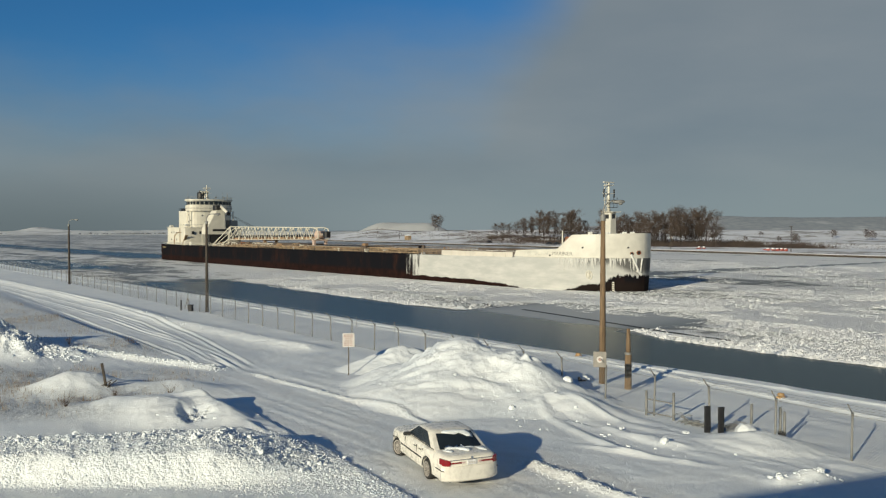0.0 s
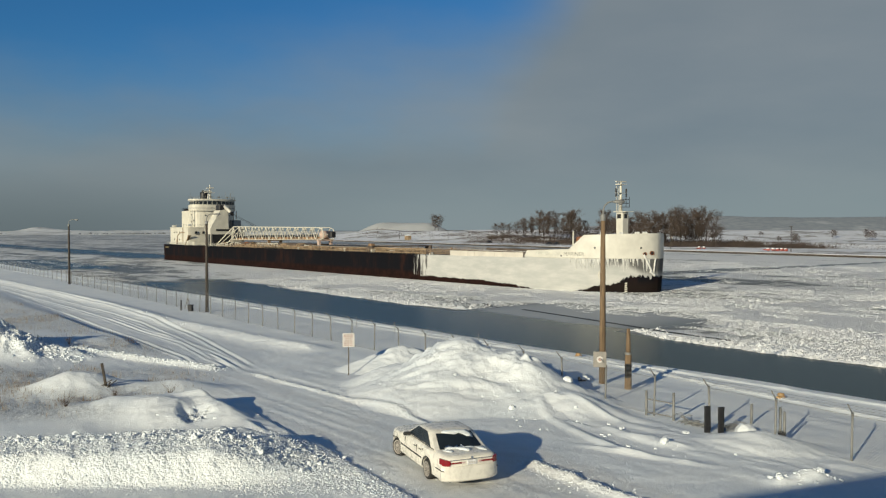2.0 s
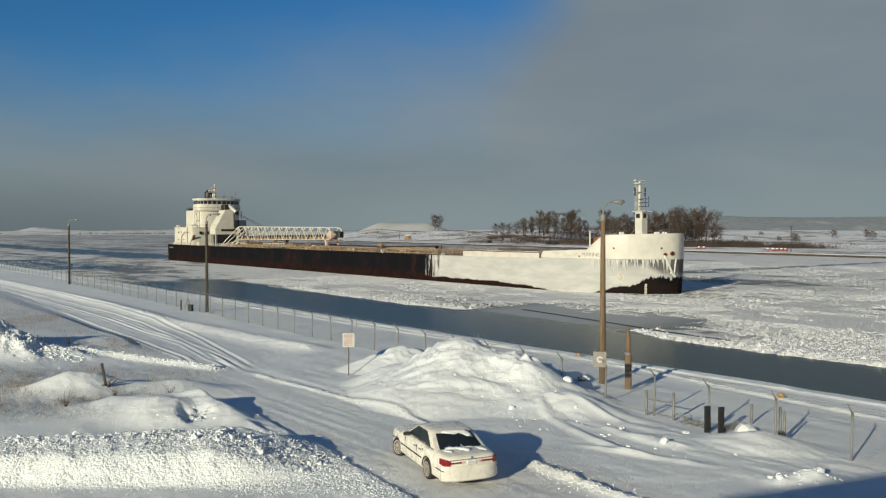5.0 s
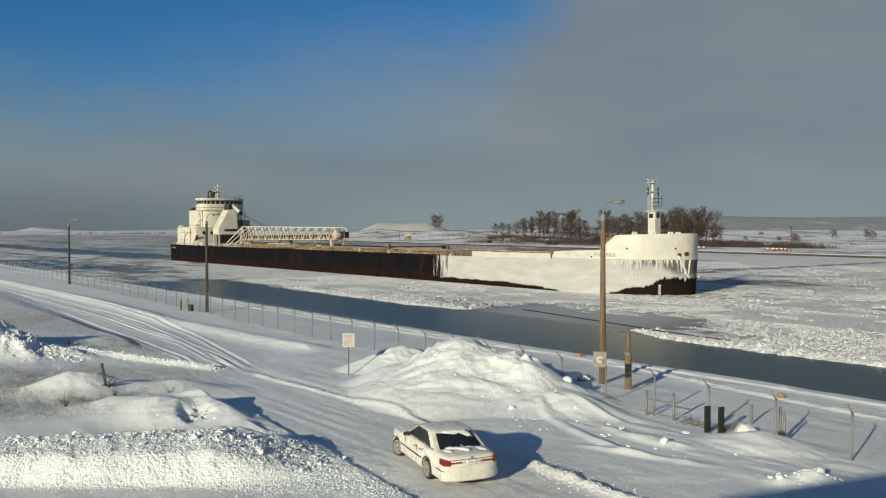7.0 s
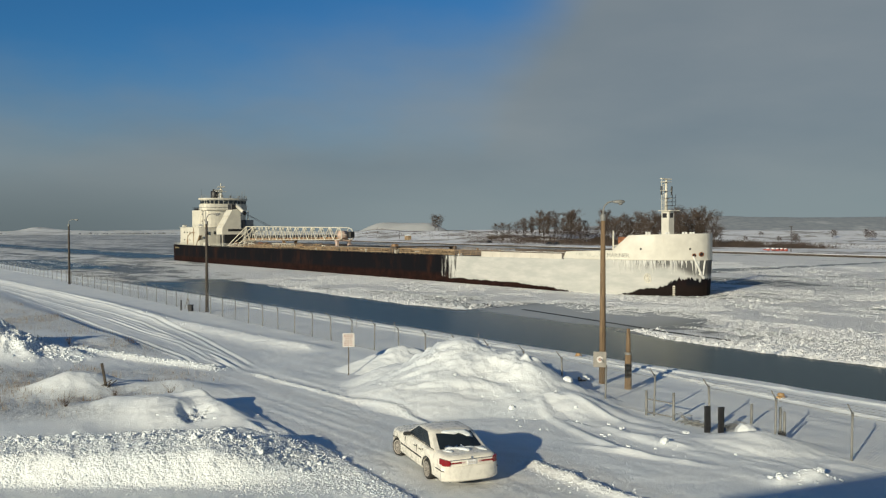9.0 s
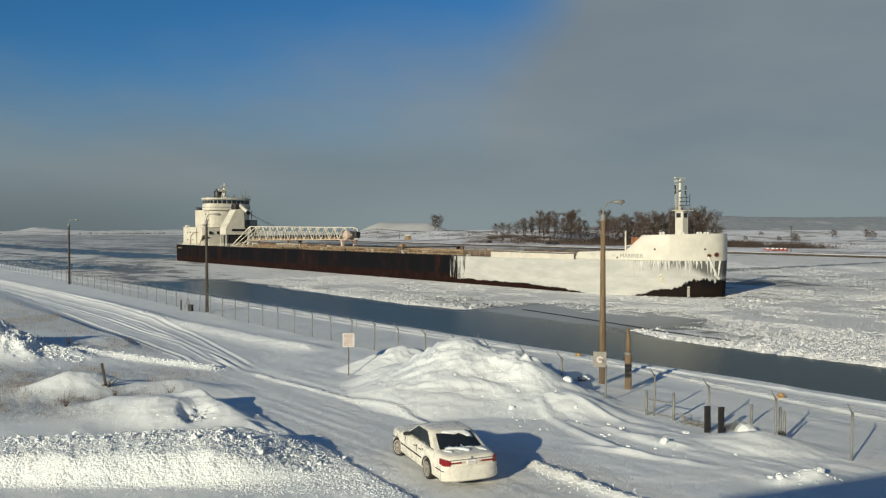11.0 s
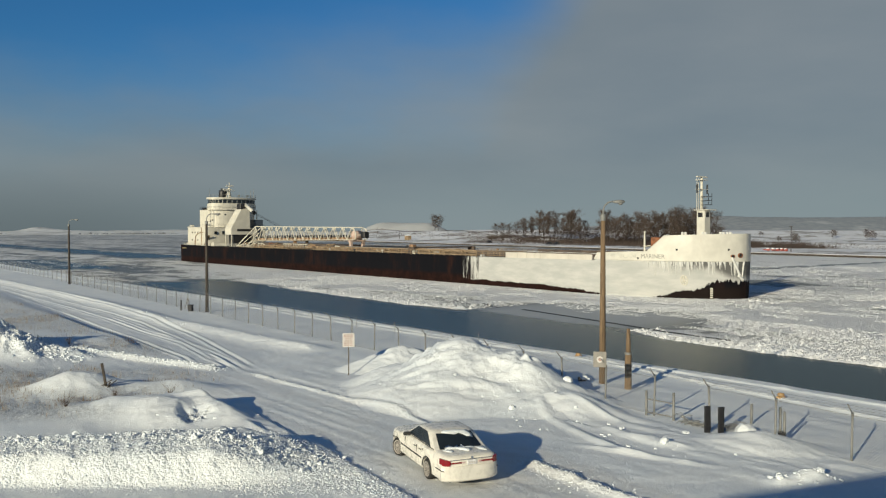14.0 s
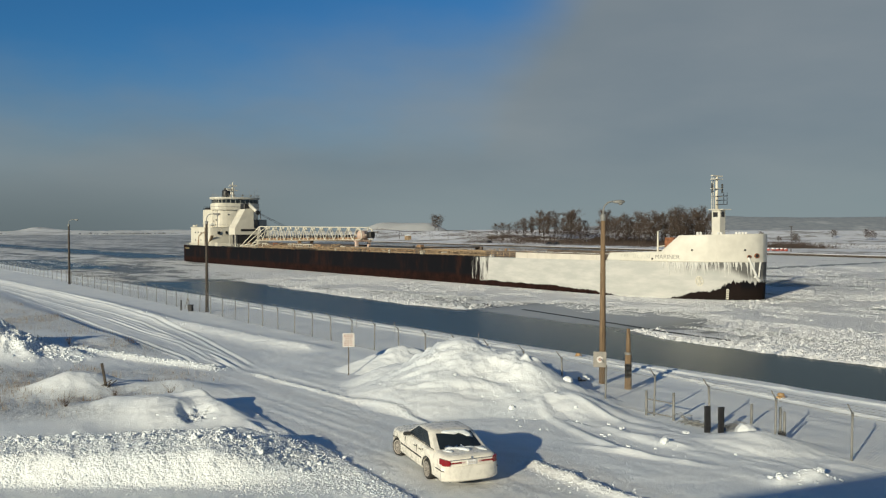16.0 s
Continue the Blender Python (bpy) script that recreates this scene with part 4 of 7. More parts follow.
def deck(sh):
    out = [(s, -deck_half(s) + 0.06) for s in np.linspace(0.1, 203, 60)]
    part("deck", Shape().prism(out + [(s, -y) for s, y in reversed(out)], 5.35, 5.6), DECK, sh, "rust-brown steel deck")
    cover = Shape().box(-1.9, 1.9, -7.0, 7.0, 5.6, 6.35).box(-2.05, 2.05, -7.2, 7.2, 6.35, 6.55, c=0.06)
    for k in range(-6, 7):
        cover.box(-2.0, 2.0, k - 0.06, k + 0.06, 6.55, 6.62)
    plainm, icedm = cover.mesh("hatch"), cover.mesh("hatch_iced")
    plainm.materials.append(TAN)
    icedm.materials.append(ICEM)
    for k in range(23):
        s = 58 + 6.1 * k
        part("hatch", icedm if s > 165 else plainm, None, sh, "hatch cover sheathed in ice" if s > 165 else "tan steel hatch cover", m=pose(s, 0, 0))
    # bulwark fittings: rails with posts, in tan aft, ice-white forward
    for side in (-1, 1):
        for s0, s1, mat, lab in ((2, 60, CREAM, "white deck rail"), (60, 177, TAN, "rust-brown deck rail"), (177, 199.5, STAINED_ICE, "ice-coated deck rail")):
            rail = Shape()
            for k in range(int((s1 - s0) / 1.8) + 1):
                s = s0 + 1.8 * k
                y = side * (deck_half(s) - 0.18)
                rail.box(s - 0.05, s + 0.05, y - 0.04, y + 0.04, 5.58, 6.95)
            for z in (6.25, 6.6, 6.95):
                y = side * (HALF - 0.18)
                rail.box(max(s0, 6), s1, y - 0.03, y + 0.03, z - 0.03, z + 0.03)
            part("rail", rail, mat, sh, lab)
        part("coaming", Shape().box(45, 165, side * 9.2 - 0.1, side * 9.2 + 0.1, 5.58, 6.3), TAN, sh, "tan deck coaming")
        part("coaming", Shape().box(165.1, 200, side * 9.2 - 0.15, side * 9.2 + 0.15, 5.58, 7.08), DARK_DECK, sh, "dark brown deck coaming")
    # hatch crane on its rails
    crane = part("hatch_crane", Shape().box(140.4, 142.8, -9.6, -8.9, 5.6, 7.4, c=0.1).box(140.4, 142.8, 8.9, 9.6, 5.6, 7.4, c=0.1).box(140.9, 142.3, -9.6, 9.6, 7.1, 7.4, c=0.1), DARK_DECK, sh, "brown travelling hatch crane")
    part("hoist", Shape().box(141.0, 142.4, -9.6, -8.4, 7.4, 8.0, c=0.1), DECK, crane)
    rnd = random.Random(11)
    for i in range(34):
        s, y = 50 + 142 * rnd.random(), rnd.choice((-1, 1)) * (8.0 + 2.6 * rnd.random())
        hgt, w = 0.4 + 1.0 * rnd.random(), 0.3 + 0.6 * rnd.random()
        mat = ICEM if s > 168 else rnd.choice((DECK, TAN, CREAM, BLACK))
        if i % 3:
            part("winch", Shape().box(s - w, s + w, y - w * 0.6, y + w * 0.6, 5.58, 5.6 + hgt * 0.5, c=0.05).rod((s, y - w, 5.7 + hgt * 0.5), (s, y + w, 5.7 + hgt * 0.5), 0.32, n=10), mat, sh)
        else:
            part("vent", Shape().rod((s, y, 5.58), (s, y, 5.6 + hgt), 0.16, n=8).spin([(0.1, 5.6 + hgt), (0.34, 5.7 + hgt), (0.3, 5.95 + hgt), (0.05, 6.05 + hgt)], pose(s, y, 0), 10), mat, sh)
    # spray frozen into a solid sheet over the forward rail
    for side in (-1, 1):
        rnd2 = random.Random(19)
        s = 177.0
        while s < 199.6:
            w = 1.4 + 3.0 * rnd2.random()
            y = side * (HALF - 0.16)
            top, low = 6.9 + 0.12 * rnd2.random(), 5.84 + (0.08 * rnd2.random() if rnd2.random() < 0.6 else 0.0)
            part("ice_sheet", Shape().box(s, min(s + w, 199.8) - 0.03, y - 0.11, y + 0.11, low, top, c=0.05), STAINED_ICE, sh, "sheet of frozen spray over the deck rail")
            s += w
    # beams and pipes laid along the deck before the boom's head
    for y, z, r, s0, s1, mat in ((-7.6, 6.9, 0.20, 109, 141, GALV), (-8.3, 6.55, 0.16, 112, 139, DECK), (-6.4, 7.15, 0.22, 116, 140, BLACK), (-8.9, 6.9, 0.10, 108, 164, TAN)):
        run = Shape().rod((s0, y, z), (s1, y, z), r, n=6)
        for k in range(int((s1 - s0) / 4)):
            run.box(s0 + 4 * k, s0 + 4 * k + 0.25, y - 0.2, y + 0.2, 5.58, z)
        part("deck_pipe", run, mat, sh)
    # stowed gangway by the rail
    gang = Shape().box(81, 95, -11.4, -10.6, 6.5, 6.6)
    for k in range(15):
        gang.box(81 + k - 0.06, 81 + k + 0.06, -11.45, -11.37, 6.5, 7.5)
    gang.box(81, 95, -11.47, -11.35, 7.36, 7.5)
    part("gangway", gang, CREAM, sh, "grey stowed gangway")


def rail_line(shape, pts, z, height=1.05, every=1.5, r=0.04):
    """A rail along a line of (x, y) points on a deck at z."""
    for (x0, y0), (x1, y1) in zip(pts, pts[1:]):
        n = max(1, round(math.hypot(x1 - x0, y1 - y0) / every))
        for k in range(n + 1):
            x, y = x0 + (x1 - x0) * k / n, y0 + (y1 - y0) * k / n
            shape.rod((x, y, z), (x, y, z + height), r, n=4)
        for h in (0.5, 1.0):
            shape.rod((x0, y0, z + height * h), (x1, y1, z + height * h), r, n=4)


def deckhouse(sh):
    def plan(hw, s0, s1, nose):
        return [(s0, -hw)] + [(s1 + nose * math.sin(math.pi * i / 14), -hw * math.cos(math.pi * i / 14)) for i in range(15)] + [(s0, hw)]
    house = lambda hw, s0, s1, nose, z0, z1: Shape().prism(plan(hw, s0, s1, nose), z0, z1)
    low = part("lower_house", house(11.2, 5.8, 22.5, 1.2, 5.6, 12.3), CREAM, sh, "cream lower deckhouse with rust streaks")
    rim = Shape()
    rim.prism(plan(11.4, 5.6, 22.5, 1.4), 12.3, 12.5)
    part("upper_deck", rim, CREAM, sh)
    rail = Shape()
    rail_line(rail, plan(11.2, 5.9, 22.5, 1.2), 12.5, 1.0, 1.7, 0.022)
    part("rail", rail, GALV, low, "thin grey deck rail")
    for s, z in ((10, 10.6), (12.6, 10.6), (15.2, 10.6), (17.8, 10.6), (10, 7.9), (15.2, 7.9), (18.6, 7.9)):
        part("porthole", Shape().rod((s, -11.1, z), (s, -11.26, z), 0.30, n=12), GLASS, low)
    for s, z in ((12.6, 6.3),):
        part("door", Shape().box(s - 0.45, s + 0.45, -11.28, -11.15, 5.8, 7.9, c=0.05), plain("brown_door_paint", (0.28, 0.17, 0.09), 0.6), low)
    for y in (-8.2, -5.4, 4.2, 7.4):
        part("window", Shape().box(22.5, 24.1 - 0.018 * y * y * 0.25, y - 0.35, y + 0.35, 10.0, 11.0), GLASS, low)
    pipes = Shape()
    pipes.tube([(13.4, -11.35, 6.0), (13.4, -11.4, 9.2), (16.0, -11.4, 10.4), (20.2, -11.3, 10.6)], 0.14, 6)
    pipes.tube([(18.9, -11.35, 5.8), (18.9, -11.35, 12.4)], 0.12, 6)
    part("pipe", pipes, TAN, low, "rust-stained pipe down the deckhouse side")
    casing = part("funnel_casing", Shape().box(9.0, 16.6, -8, 8, 12.4, 18.7, c=0.15), CREAM, sh, "cream funnel casing")
    rail = Shape()
    rail_line(rail, [(9.1, 7.9), (9.1, -7.9), (16.4, -7.9)], 18.7)
    rail.box(9.6, 12.0, -7.4, -5.2, 18.7, 19.5, c=0.08)
    part("rail", rail, BLACK, casing)
    tower = part("tower", house(7.7, 16.4, 20.0, 3.0, 12.4, 18.6), CREAM, sh, "cream tower below the wheelhouse")
    for s, z in ((18.2, 17.2), (20.2, 15.0), (18.2, 14.6)):
        part("porthole", Shape().rod((s, -7.6, z), (s, -7.8, z), 0.28, n=12), GLASS, tower)
    for i, z in ((4, 16.9), (5, 14.3), (9, 14.6), (10, 16.9)):
        a = math.pi * (i + 0.5) / 14
        x, y = 20.0 + 3.0 * math.sin(a), -7.7 * math.cos(a)
        part("porthole", Shape().rod((x - 0.2 * math.sin(a), y + 0.2 * math.cos(a), z), (x + 0.06 * math.sin(a), y - 0.06 * math.cos(a), z), 0.28, n=12), GLASS, tower)
    bd = part("bridge_deck", house(8.45, 17.2, 20.2, 3.4, 18.55, 18.9).prism(plan(8.5, 17.15, 20.2, 3.45), 18.9, 20.7), CREAM, sh, "cream bulwark of the bridge deck")
    part("trim_line", house(8.53, 17.12, 20.2, 3.49, 19.55, 19.66), BLACK, bd)
    wh = part("wheelhouse", house(8.2, 17.4, 20.2, 3.1, 20.7, 22.4), CREAM, sh, "cream wheelhouse with a row of dark windows")
    pts = plan(8.2, 17.4, 20.2, 3.1)
    pane = 0
    for (x0, y0), (x1, y1) in zip(pts[:-1], pts[1:]):
        ln = math.hypot(x1 - x0, y1 - y0)
        n = max(1, round(ln / 1.5))
        ang = math.degrees(math.atan2(y1 - y0, x1 - x0))
        for k in range(n):
            f = (k + 0.5) / n
            m = pose(x0 + (x1 - x0) * f, y0 + (y1 - y0) * f, 0, 0, 0, ang)
            w = ln / n * 0.42
            part("window", Shape().box(-w, w, -0.05, 0.04, 20.95, 22.15, m), GLASS, wh)
            pane += 1
    part("roof", house(8.7, 17.0, 20.2, 3.6, 22.4, 23.0), CREAM, sh, "cream wheelhouse roof")
    rail = Shape()
    rail_line(rail, plan(8.5, 17.1, 20.2, 3.4), 23.0, 0.9, 1.6, 0.03)
    part("rail", rail, GALV, sh, "thin rail round the wheelhouse roof")
    # port bridge wing struts
    for s in (18.5, 21.0):
        part("wing_strut", Shape().rod((s, 8.7, 12.6), (s, 8.7, 18.6), 0.22, n=6), CREAM, sh)
        part("wing_strut", Shape().rod((s, -8.5, 12.6), (s, -8.5, 18.6), 0.16, n=6), CREAM, sh)
    fun = part("funnel", Shape().spin([(1.45, 18.6), (1.45, 25.6), (1.3, 26.0), (1.0, 25.9)], pose(12.0, -0.4, 0), 20), BLACK, sh, "black funnel", True)
    part("exhaust_pipe", Shape().rod((11.6, -0.7, 25.7), (11.6, -0.7, 26.7), 0.35, n=10), BLACK, fun)
    part("exhaust_pipe", Shape().rod((12.5, 0.2, 25.7), (12.5, 0.2, 26.5), 0.25, n=10), BLACK, fun)
    mast = Shape().rod((17.0, -0.6, 22.7), (17.0, -0.6, 28.6), 0.38, 0.16, 8).rod((16.2, -1.4, 22.7), (16.9, -0.7, 27.0), 0.16, n=6).rod((16.2, 0.4, 22.7), (16.9, -0.5, 27.0), 0.16, n=6)
    mast.box(16.2, 17.8, -2.4, 1.2, 25.5, 25.65).box(16.4, 17.6, -1.9, 0.8, 27.0, 27.12)
    m = part("radar_mast", mast, CREAM, sh, "white radar mast", m=pose(1.2, 0, 0))
    part("radar", Shape().box(16.7, 17.3, -3.0, 0.2, 25.9, 26.25, c=0.08).rod((17, -1.5, 25.6), (17, -1.5, 25.9), 0.2), CREAM, m)
    part("radar", Shape().box(16.8, 17.2, -1.8, 1.0, 27.35, 27.6, c=0.08).rod((17, -0.6, 27.1), (17, -0.6, 27.4), 0.18), CREAM, m)
    for s, y, h, r in ((14.2, -7.2, 3.4, 0.05), (18.2, 4.8, 3.0, 0.05), (20.6, 5.6, 2.6, 0.09), (19.6, 7.2, 3.5, 0.05), (17.5, 2.8, 2.2, 0.05), (15.5, 8.0, 2.8, 0.05), (20.2, -3.8, 1.6, 0.05)):
        part("aerial", Shape().rod((s + 2.0, y, 22.9), (s + 2.0, y, 23.0 + h), r, r * 0.6, 5), GALV, sh)
    for s, y in ((20.5, -2.0), (20.3, 1.4), (18.8, 5.4)):
        part("searchlight", Shape().rod((s, y, 22.7), (s, y, 23.3), 0.08).rod((s - 0.3, y, 23.5), (s + 0.3, y, 23.5), 0.3, n=10), GALV, sh, m=pose(1.6, 0, 0.25))
    # poop: crane, winches, mooring bitts
    poop = Shape().rod((4.2, -8.2, 5.6), (4.2, -8.2, 8.2), 0.18).rod((4.2, -8.2, 8.0), (6.9, -8.4, 10.3), 0.12)
    part("stores_crane", poop, BLACK, sh, "small dark stores crane")
    for s, y in ((2.5, -6), (2.5, 5), (5.2, -9.8), (5.4, 8.0), (3.8, -2)):
        part("winch", Shape().box(s - 0.7, s + 0.7, y - 0.8, y + 0.8, 5.58, 6.2, c=0.08).rod((s, y - 0.9, 6.4), (s, y + 0.9, 6.4), 0.55, n=12), TAN, sh)
    rail = Shape()
    rail_line(rail, [(6.8, -11.3), (2.0, -11.2), (0.6, -9.6), (0.5, 9.0)], 5.6)
    part("rail", rail, CREAM, sh, "white rail round the poop")
    part("raft_rack", Shape().box(7.6, 9.4, -11.3, -10.2, 12.65, 13.2, c=0.08), CREAM, sh)
    part("deck_locker", Shape().box(25.2, 27.4, -10.4, -8.8, 5.58, 7.1, c=0.08), CREAM, sh, "cream deck locker")
    part("deck_locker", Shape().box(1.4, 2.6, -9.9, -8.6, 5.58, 6.8, c=0.08), CREAM, sh)
    part("stair", Shape().prism([(20.4, 5.6), (21.0, 5.6), (24.4, 9.6), (23.8, 9.6)], 0, 0.9, pose(0, -10.4, 0, 90, 0, 0)), TAN, sh, "rust-brown inclined ladder")
    part("life_raft", Shape().rod((19.5, -9.6, 13.3), (19.5, -8.2, 13.3), 0.45, n=12), ICEM, sh, "white life raft canister")


def unloader(sh):
    """The elevator casing before the house and the long discharge boom that pivots on it."""
    s0, s1 = 32.4, 37.4
    face = [(-8.4, 9.9), (-8.4, 12.0), (-4.7, 18.5), (-1.7, 18.9), (-1.7, 12.0), (0.2, 11.8), (0.2, 9.9)]
    cas = part("elevator_casing", Shape().loft([[(s, y, z) for y, z in reversed(face)] for s in (s0, s1)]), CREAM, sh, "cream sloping elevator casing")
    # solid black pieces: the dark of the slot and recess is put in as colour
    part("panel", Shape().box(s1 - 0.2, s1 + 0.06, -6.3, -0.5, 11.0, 11.8), BLACK, cas, "black strip for the dark slot under the casing's overhang")
    part("panel", Shape().box(s0 + 0.4, s1 - 0.4, -7.2, -0.5, 5.55, 9.92), BLACK, cas, "solid black block for the shaded recess below the casing")
    for s, y in ((s0 + 0.2, -8.2), (s1 - 0.2, -8.2), (s0 + 0.2, 0.0), (s1 - 0.2, 0.0)):
        part("leg", Shape().box(s - 0.16, s + 0.16, y - 0.16, y + 0.16, 5.55, 9.95), CREAM, cas)
    for z in (13.4, 16.2):
        y = -8.7 + 3.7 * (z - 12.0) / 6.5
        part("seam", Shape().box(s0 - 0.02, s1 + 0.03, y - 0.03, y + 0.5, z, z + 0.12), CREAM, cas)
    # added block for the structure's shadowed front; the blue shade is its colour
    part("shade_block", Shape().box(33.0, 36.6, 0.5, 3.6, 8.5, 15.0, c=0.15), plain("shade_blue", (0.06, 0.08, 0.11), 0.6), sh, "added block in dark blue shade colour before the tower")
    part("winch_house", Shape().box(s0 + 1.5, s1 - 0.5, -4.9, -2.9, 18.5, 20.4, c=0.2), BLACK, sh, "black winch housing on the casing")
    part("head_chute", Shape().rod((36.2, -2.7, 20.1), (42.0, -2.5, 17.4), 0.62, 0.56, 14), ICEWHITE, sh, "white tubular chute", True)
    part("head_ring", Shape().rod((41.8, -2.5, 17.45), (42.6, -2.45, 17.1), 0.68, 0.68, 14), BLACK, sh)
    cable = Shape()
    for y in (-0.6, 0.6):
        cable.rod((42.4, -2.5 + y * 0.5, 17.2), (56, y, 12.7), 0.06, n=4)
    part("cable", cable, BLACK, sh)
    boom = part("discharge_boom", Shape().rod((40, 1.8, 7.9), (104, 1.8, 8.7), 0.16, n=6).rod((40, -1.8, 7.9), (104, -1.8, 8.7), 0.16, n=6).rod((42, 1.8, 12.6), (103, 1.8, 12.1), 0.16, n=6).rod((42, -1.8, 12.6), (103, -1.8, 12.1), 0.16, n=6), CREAM, sh, "long cream lattice boom lying over the hatches")
    n = 12
    xs = [42 + (103 - 42) * k / n for k in range(n + 1)]
    top = lambda s: 12.6 - 0.5 * (s - 38) / 65
    bot = lambda s: 6.9 + (s - 24) / 16 if s < 40 else 7.9 + 0.8 * (s - 40) / 64
    for y in (-1.8, 1.8):
        web = Shape().rod((37.3, y - 4.6, 6.0), (42, y, top(42)), 0.17, n=6).rod((37.8, y - 3.4, 6.2), (47, y, top(47)), 0.13, n=6)
        web.rod((37.3, y - 4.6, 6.0), (44, y, bot(44)), 0.13, n=5).rod((40, y, bot(40)), (42, y, top(42)), 0.12, n=5)
        for k in range(n):
            a, b = xs[k], xs[k + 1]
            c = (a + b) / 2
            web.rod((a, y, top(a)), (c, y, bot(c)), 0.14, n=5).rod((c, y, bot(c)), (b, y, top(b)), 0.14, n=5)
            web.rod((a, y, top(a)), (a, y, bot(a)), 0.08, n=5)
        part("lattice", web, CREAM, boom)
    cross = Shape()
    for k in range(n):
        cross.rod((xs[k], -1.8, top(xs[k])), (xs[k], 1.8, top(xs[k])), 0.09, n=5).rod((xs[k], -1.8, top(xs[k])), (xs[k + 1], 1.8, top(xs[k + 1])), 0.07, n=5)
        cross.rod((xs[k], -1.8, bot(xs[k])), (xs[k], 1.8, bot(xs[k])), 0.09, n=5)
    part("bracing", cross, CREAM, boom)
    belt = Shape().loft([[(s, -0.9, bot(s) + 1.0), (s, 0.9, bot(s) + 1.0), (s, 0.9, bot(s) + 1.12), (s, -0.9, bot(s) + 1.12)] for s in (40, 102)])
    part("belt", belt, BLACK, boom, "black conveyor belt")
    idlers = Shape()
    for k in range(44):
        s = 42 + 1.36 * k
        idlers.box(s - 0.30, s + 0.30, -1.35, -1.1, bot(s) + 0.75, bot(s) + 1.5)
    part("idler_row", idlers, BLACK, boom)
    plate = Shape().loft([[(s, -1.12, bot(s) + 0.15), (s, -1.02, bot(s) + 0.15), (s, -1.02, bot(s) + 0.75), (s, -1.12, bot(s) + 0.75)] for s in (41.5, 102)])
    part("belt_guard", plate, DECK, boom, "rust-brown side plate along the belt")
    # plain block added to close the gap, in the deck clutter's dark brown
    part("clutter_block", Shape().box(44, 101, -3.0, 3.0, 5.58, 7.3, c=0.1), DARK_DECK, sh, "dark brown block filling in for deck clutter below the boom")
    walk_ = Shape().loft([[(s, -2.9, bot(s) - 0.1), (s, -1.9, bot(s) - 0.1), (s, -1.9, bot(s)), (s, -2.9, bot(s))] for s in (40, 103)])
    part("walkway", walk_, TAN, boom, "rust-brown walkway")
    hood = part("head_pulley_hood", Shape().spin([(0.2, -1.5), (1.05, -1.4), (1.25, -1.1), (1.25, 1.1), (1.05, 1.4), (0.2, 1.5)], pose(103.0, 0, 10.0, 90, 0, 0), 18), SALMON, boom, "faded salmon pulley hood", True)
    part("pulley", Shape().box(105.9, 107.9, -0.9, 0.9, 9.2, 11.0, c=0.3), BLACK, hood)
    part("head_frame", Shape().tube([(102.6, -1.9, 12.1), (104.4, -1.9, 11.7), (105.3, -1.9, 10.4), (105.2, -1.9, 9.0), (104, -1.9, 8.7)], 0.16, 6).tube([(102.6, 1.9, 12.1), (104.4, 1.9, 11.7), (105.3, 1.9, 10.4), (105.2, 1.9, 9.0), (104, 1.9, 8.7)], 0.16, 6).rod((104.4, -0.6, 10), (106, -0.6, 10.1), 0.12).rod((104.4, 0.6, 10), (106, 0.6, 10.1), 0.12), CREAM, boom)
    part("boom_saddle", Shape().box(102.5, 103.3, -2.4, -1.6, 5.6, 8.4, c=0.06).box(102.5, 103.3, 1.6, 2.4, 5.6, 8.4, c=0.06).box(102.4, 103.4, -2.6, 2.6, 8.2, 8.6), SALMON, sh, "salmon boom saddle")
    part("boom_saddle", Shape().box(70, 70.8, -2.4, -1.7, 5.6, 8.0).box(70, 70.8, 1.7, 2.4, 5.6, 8.0).box(69.9, 70.9, -2.6, 2.6, 7.9, 8.15).rod((66, -2, 5.7), (70.2, -2, 7.9), 0.15).rod((74, -2, 5.7), (70.6, -2, 7.9), 0.15), DECK, sh, "brown boom saddle")
    rnd = random.Random(6)
    for k in range(18):
        s = 42 + 3.3 * k
        y = -3.2 - 3.5 * rnd.random()
        part("deck_pipe", Shape().tube([(s, y, 5.6), (s, y, 6.5 + rnd.random()), (s + 1.5 + 2 * rnd.random(), y, 6.6 + rnd.random())], 0.12 + 0.08 * rnd.random(), 6), rnd.choice((RUST, DECK, CREAM, TAN)), sh)


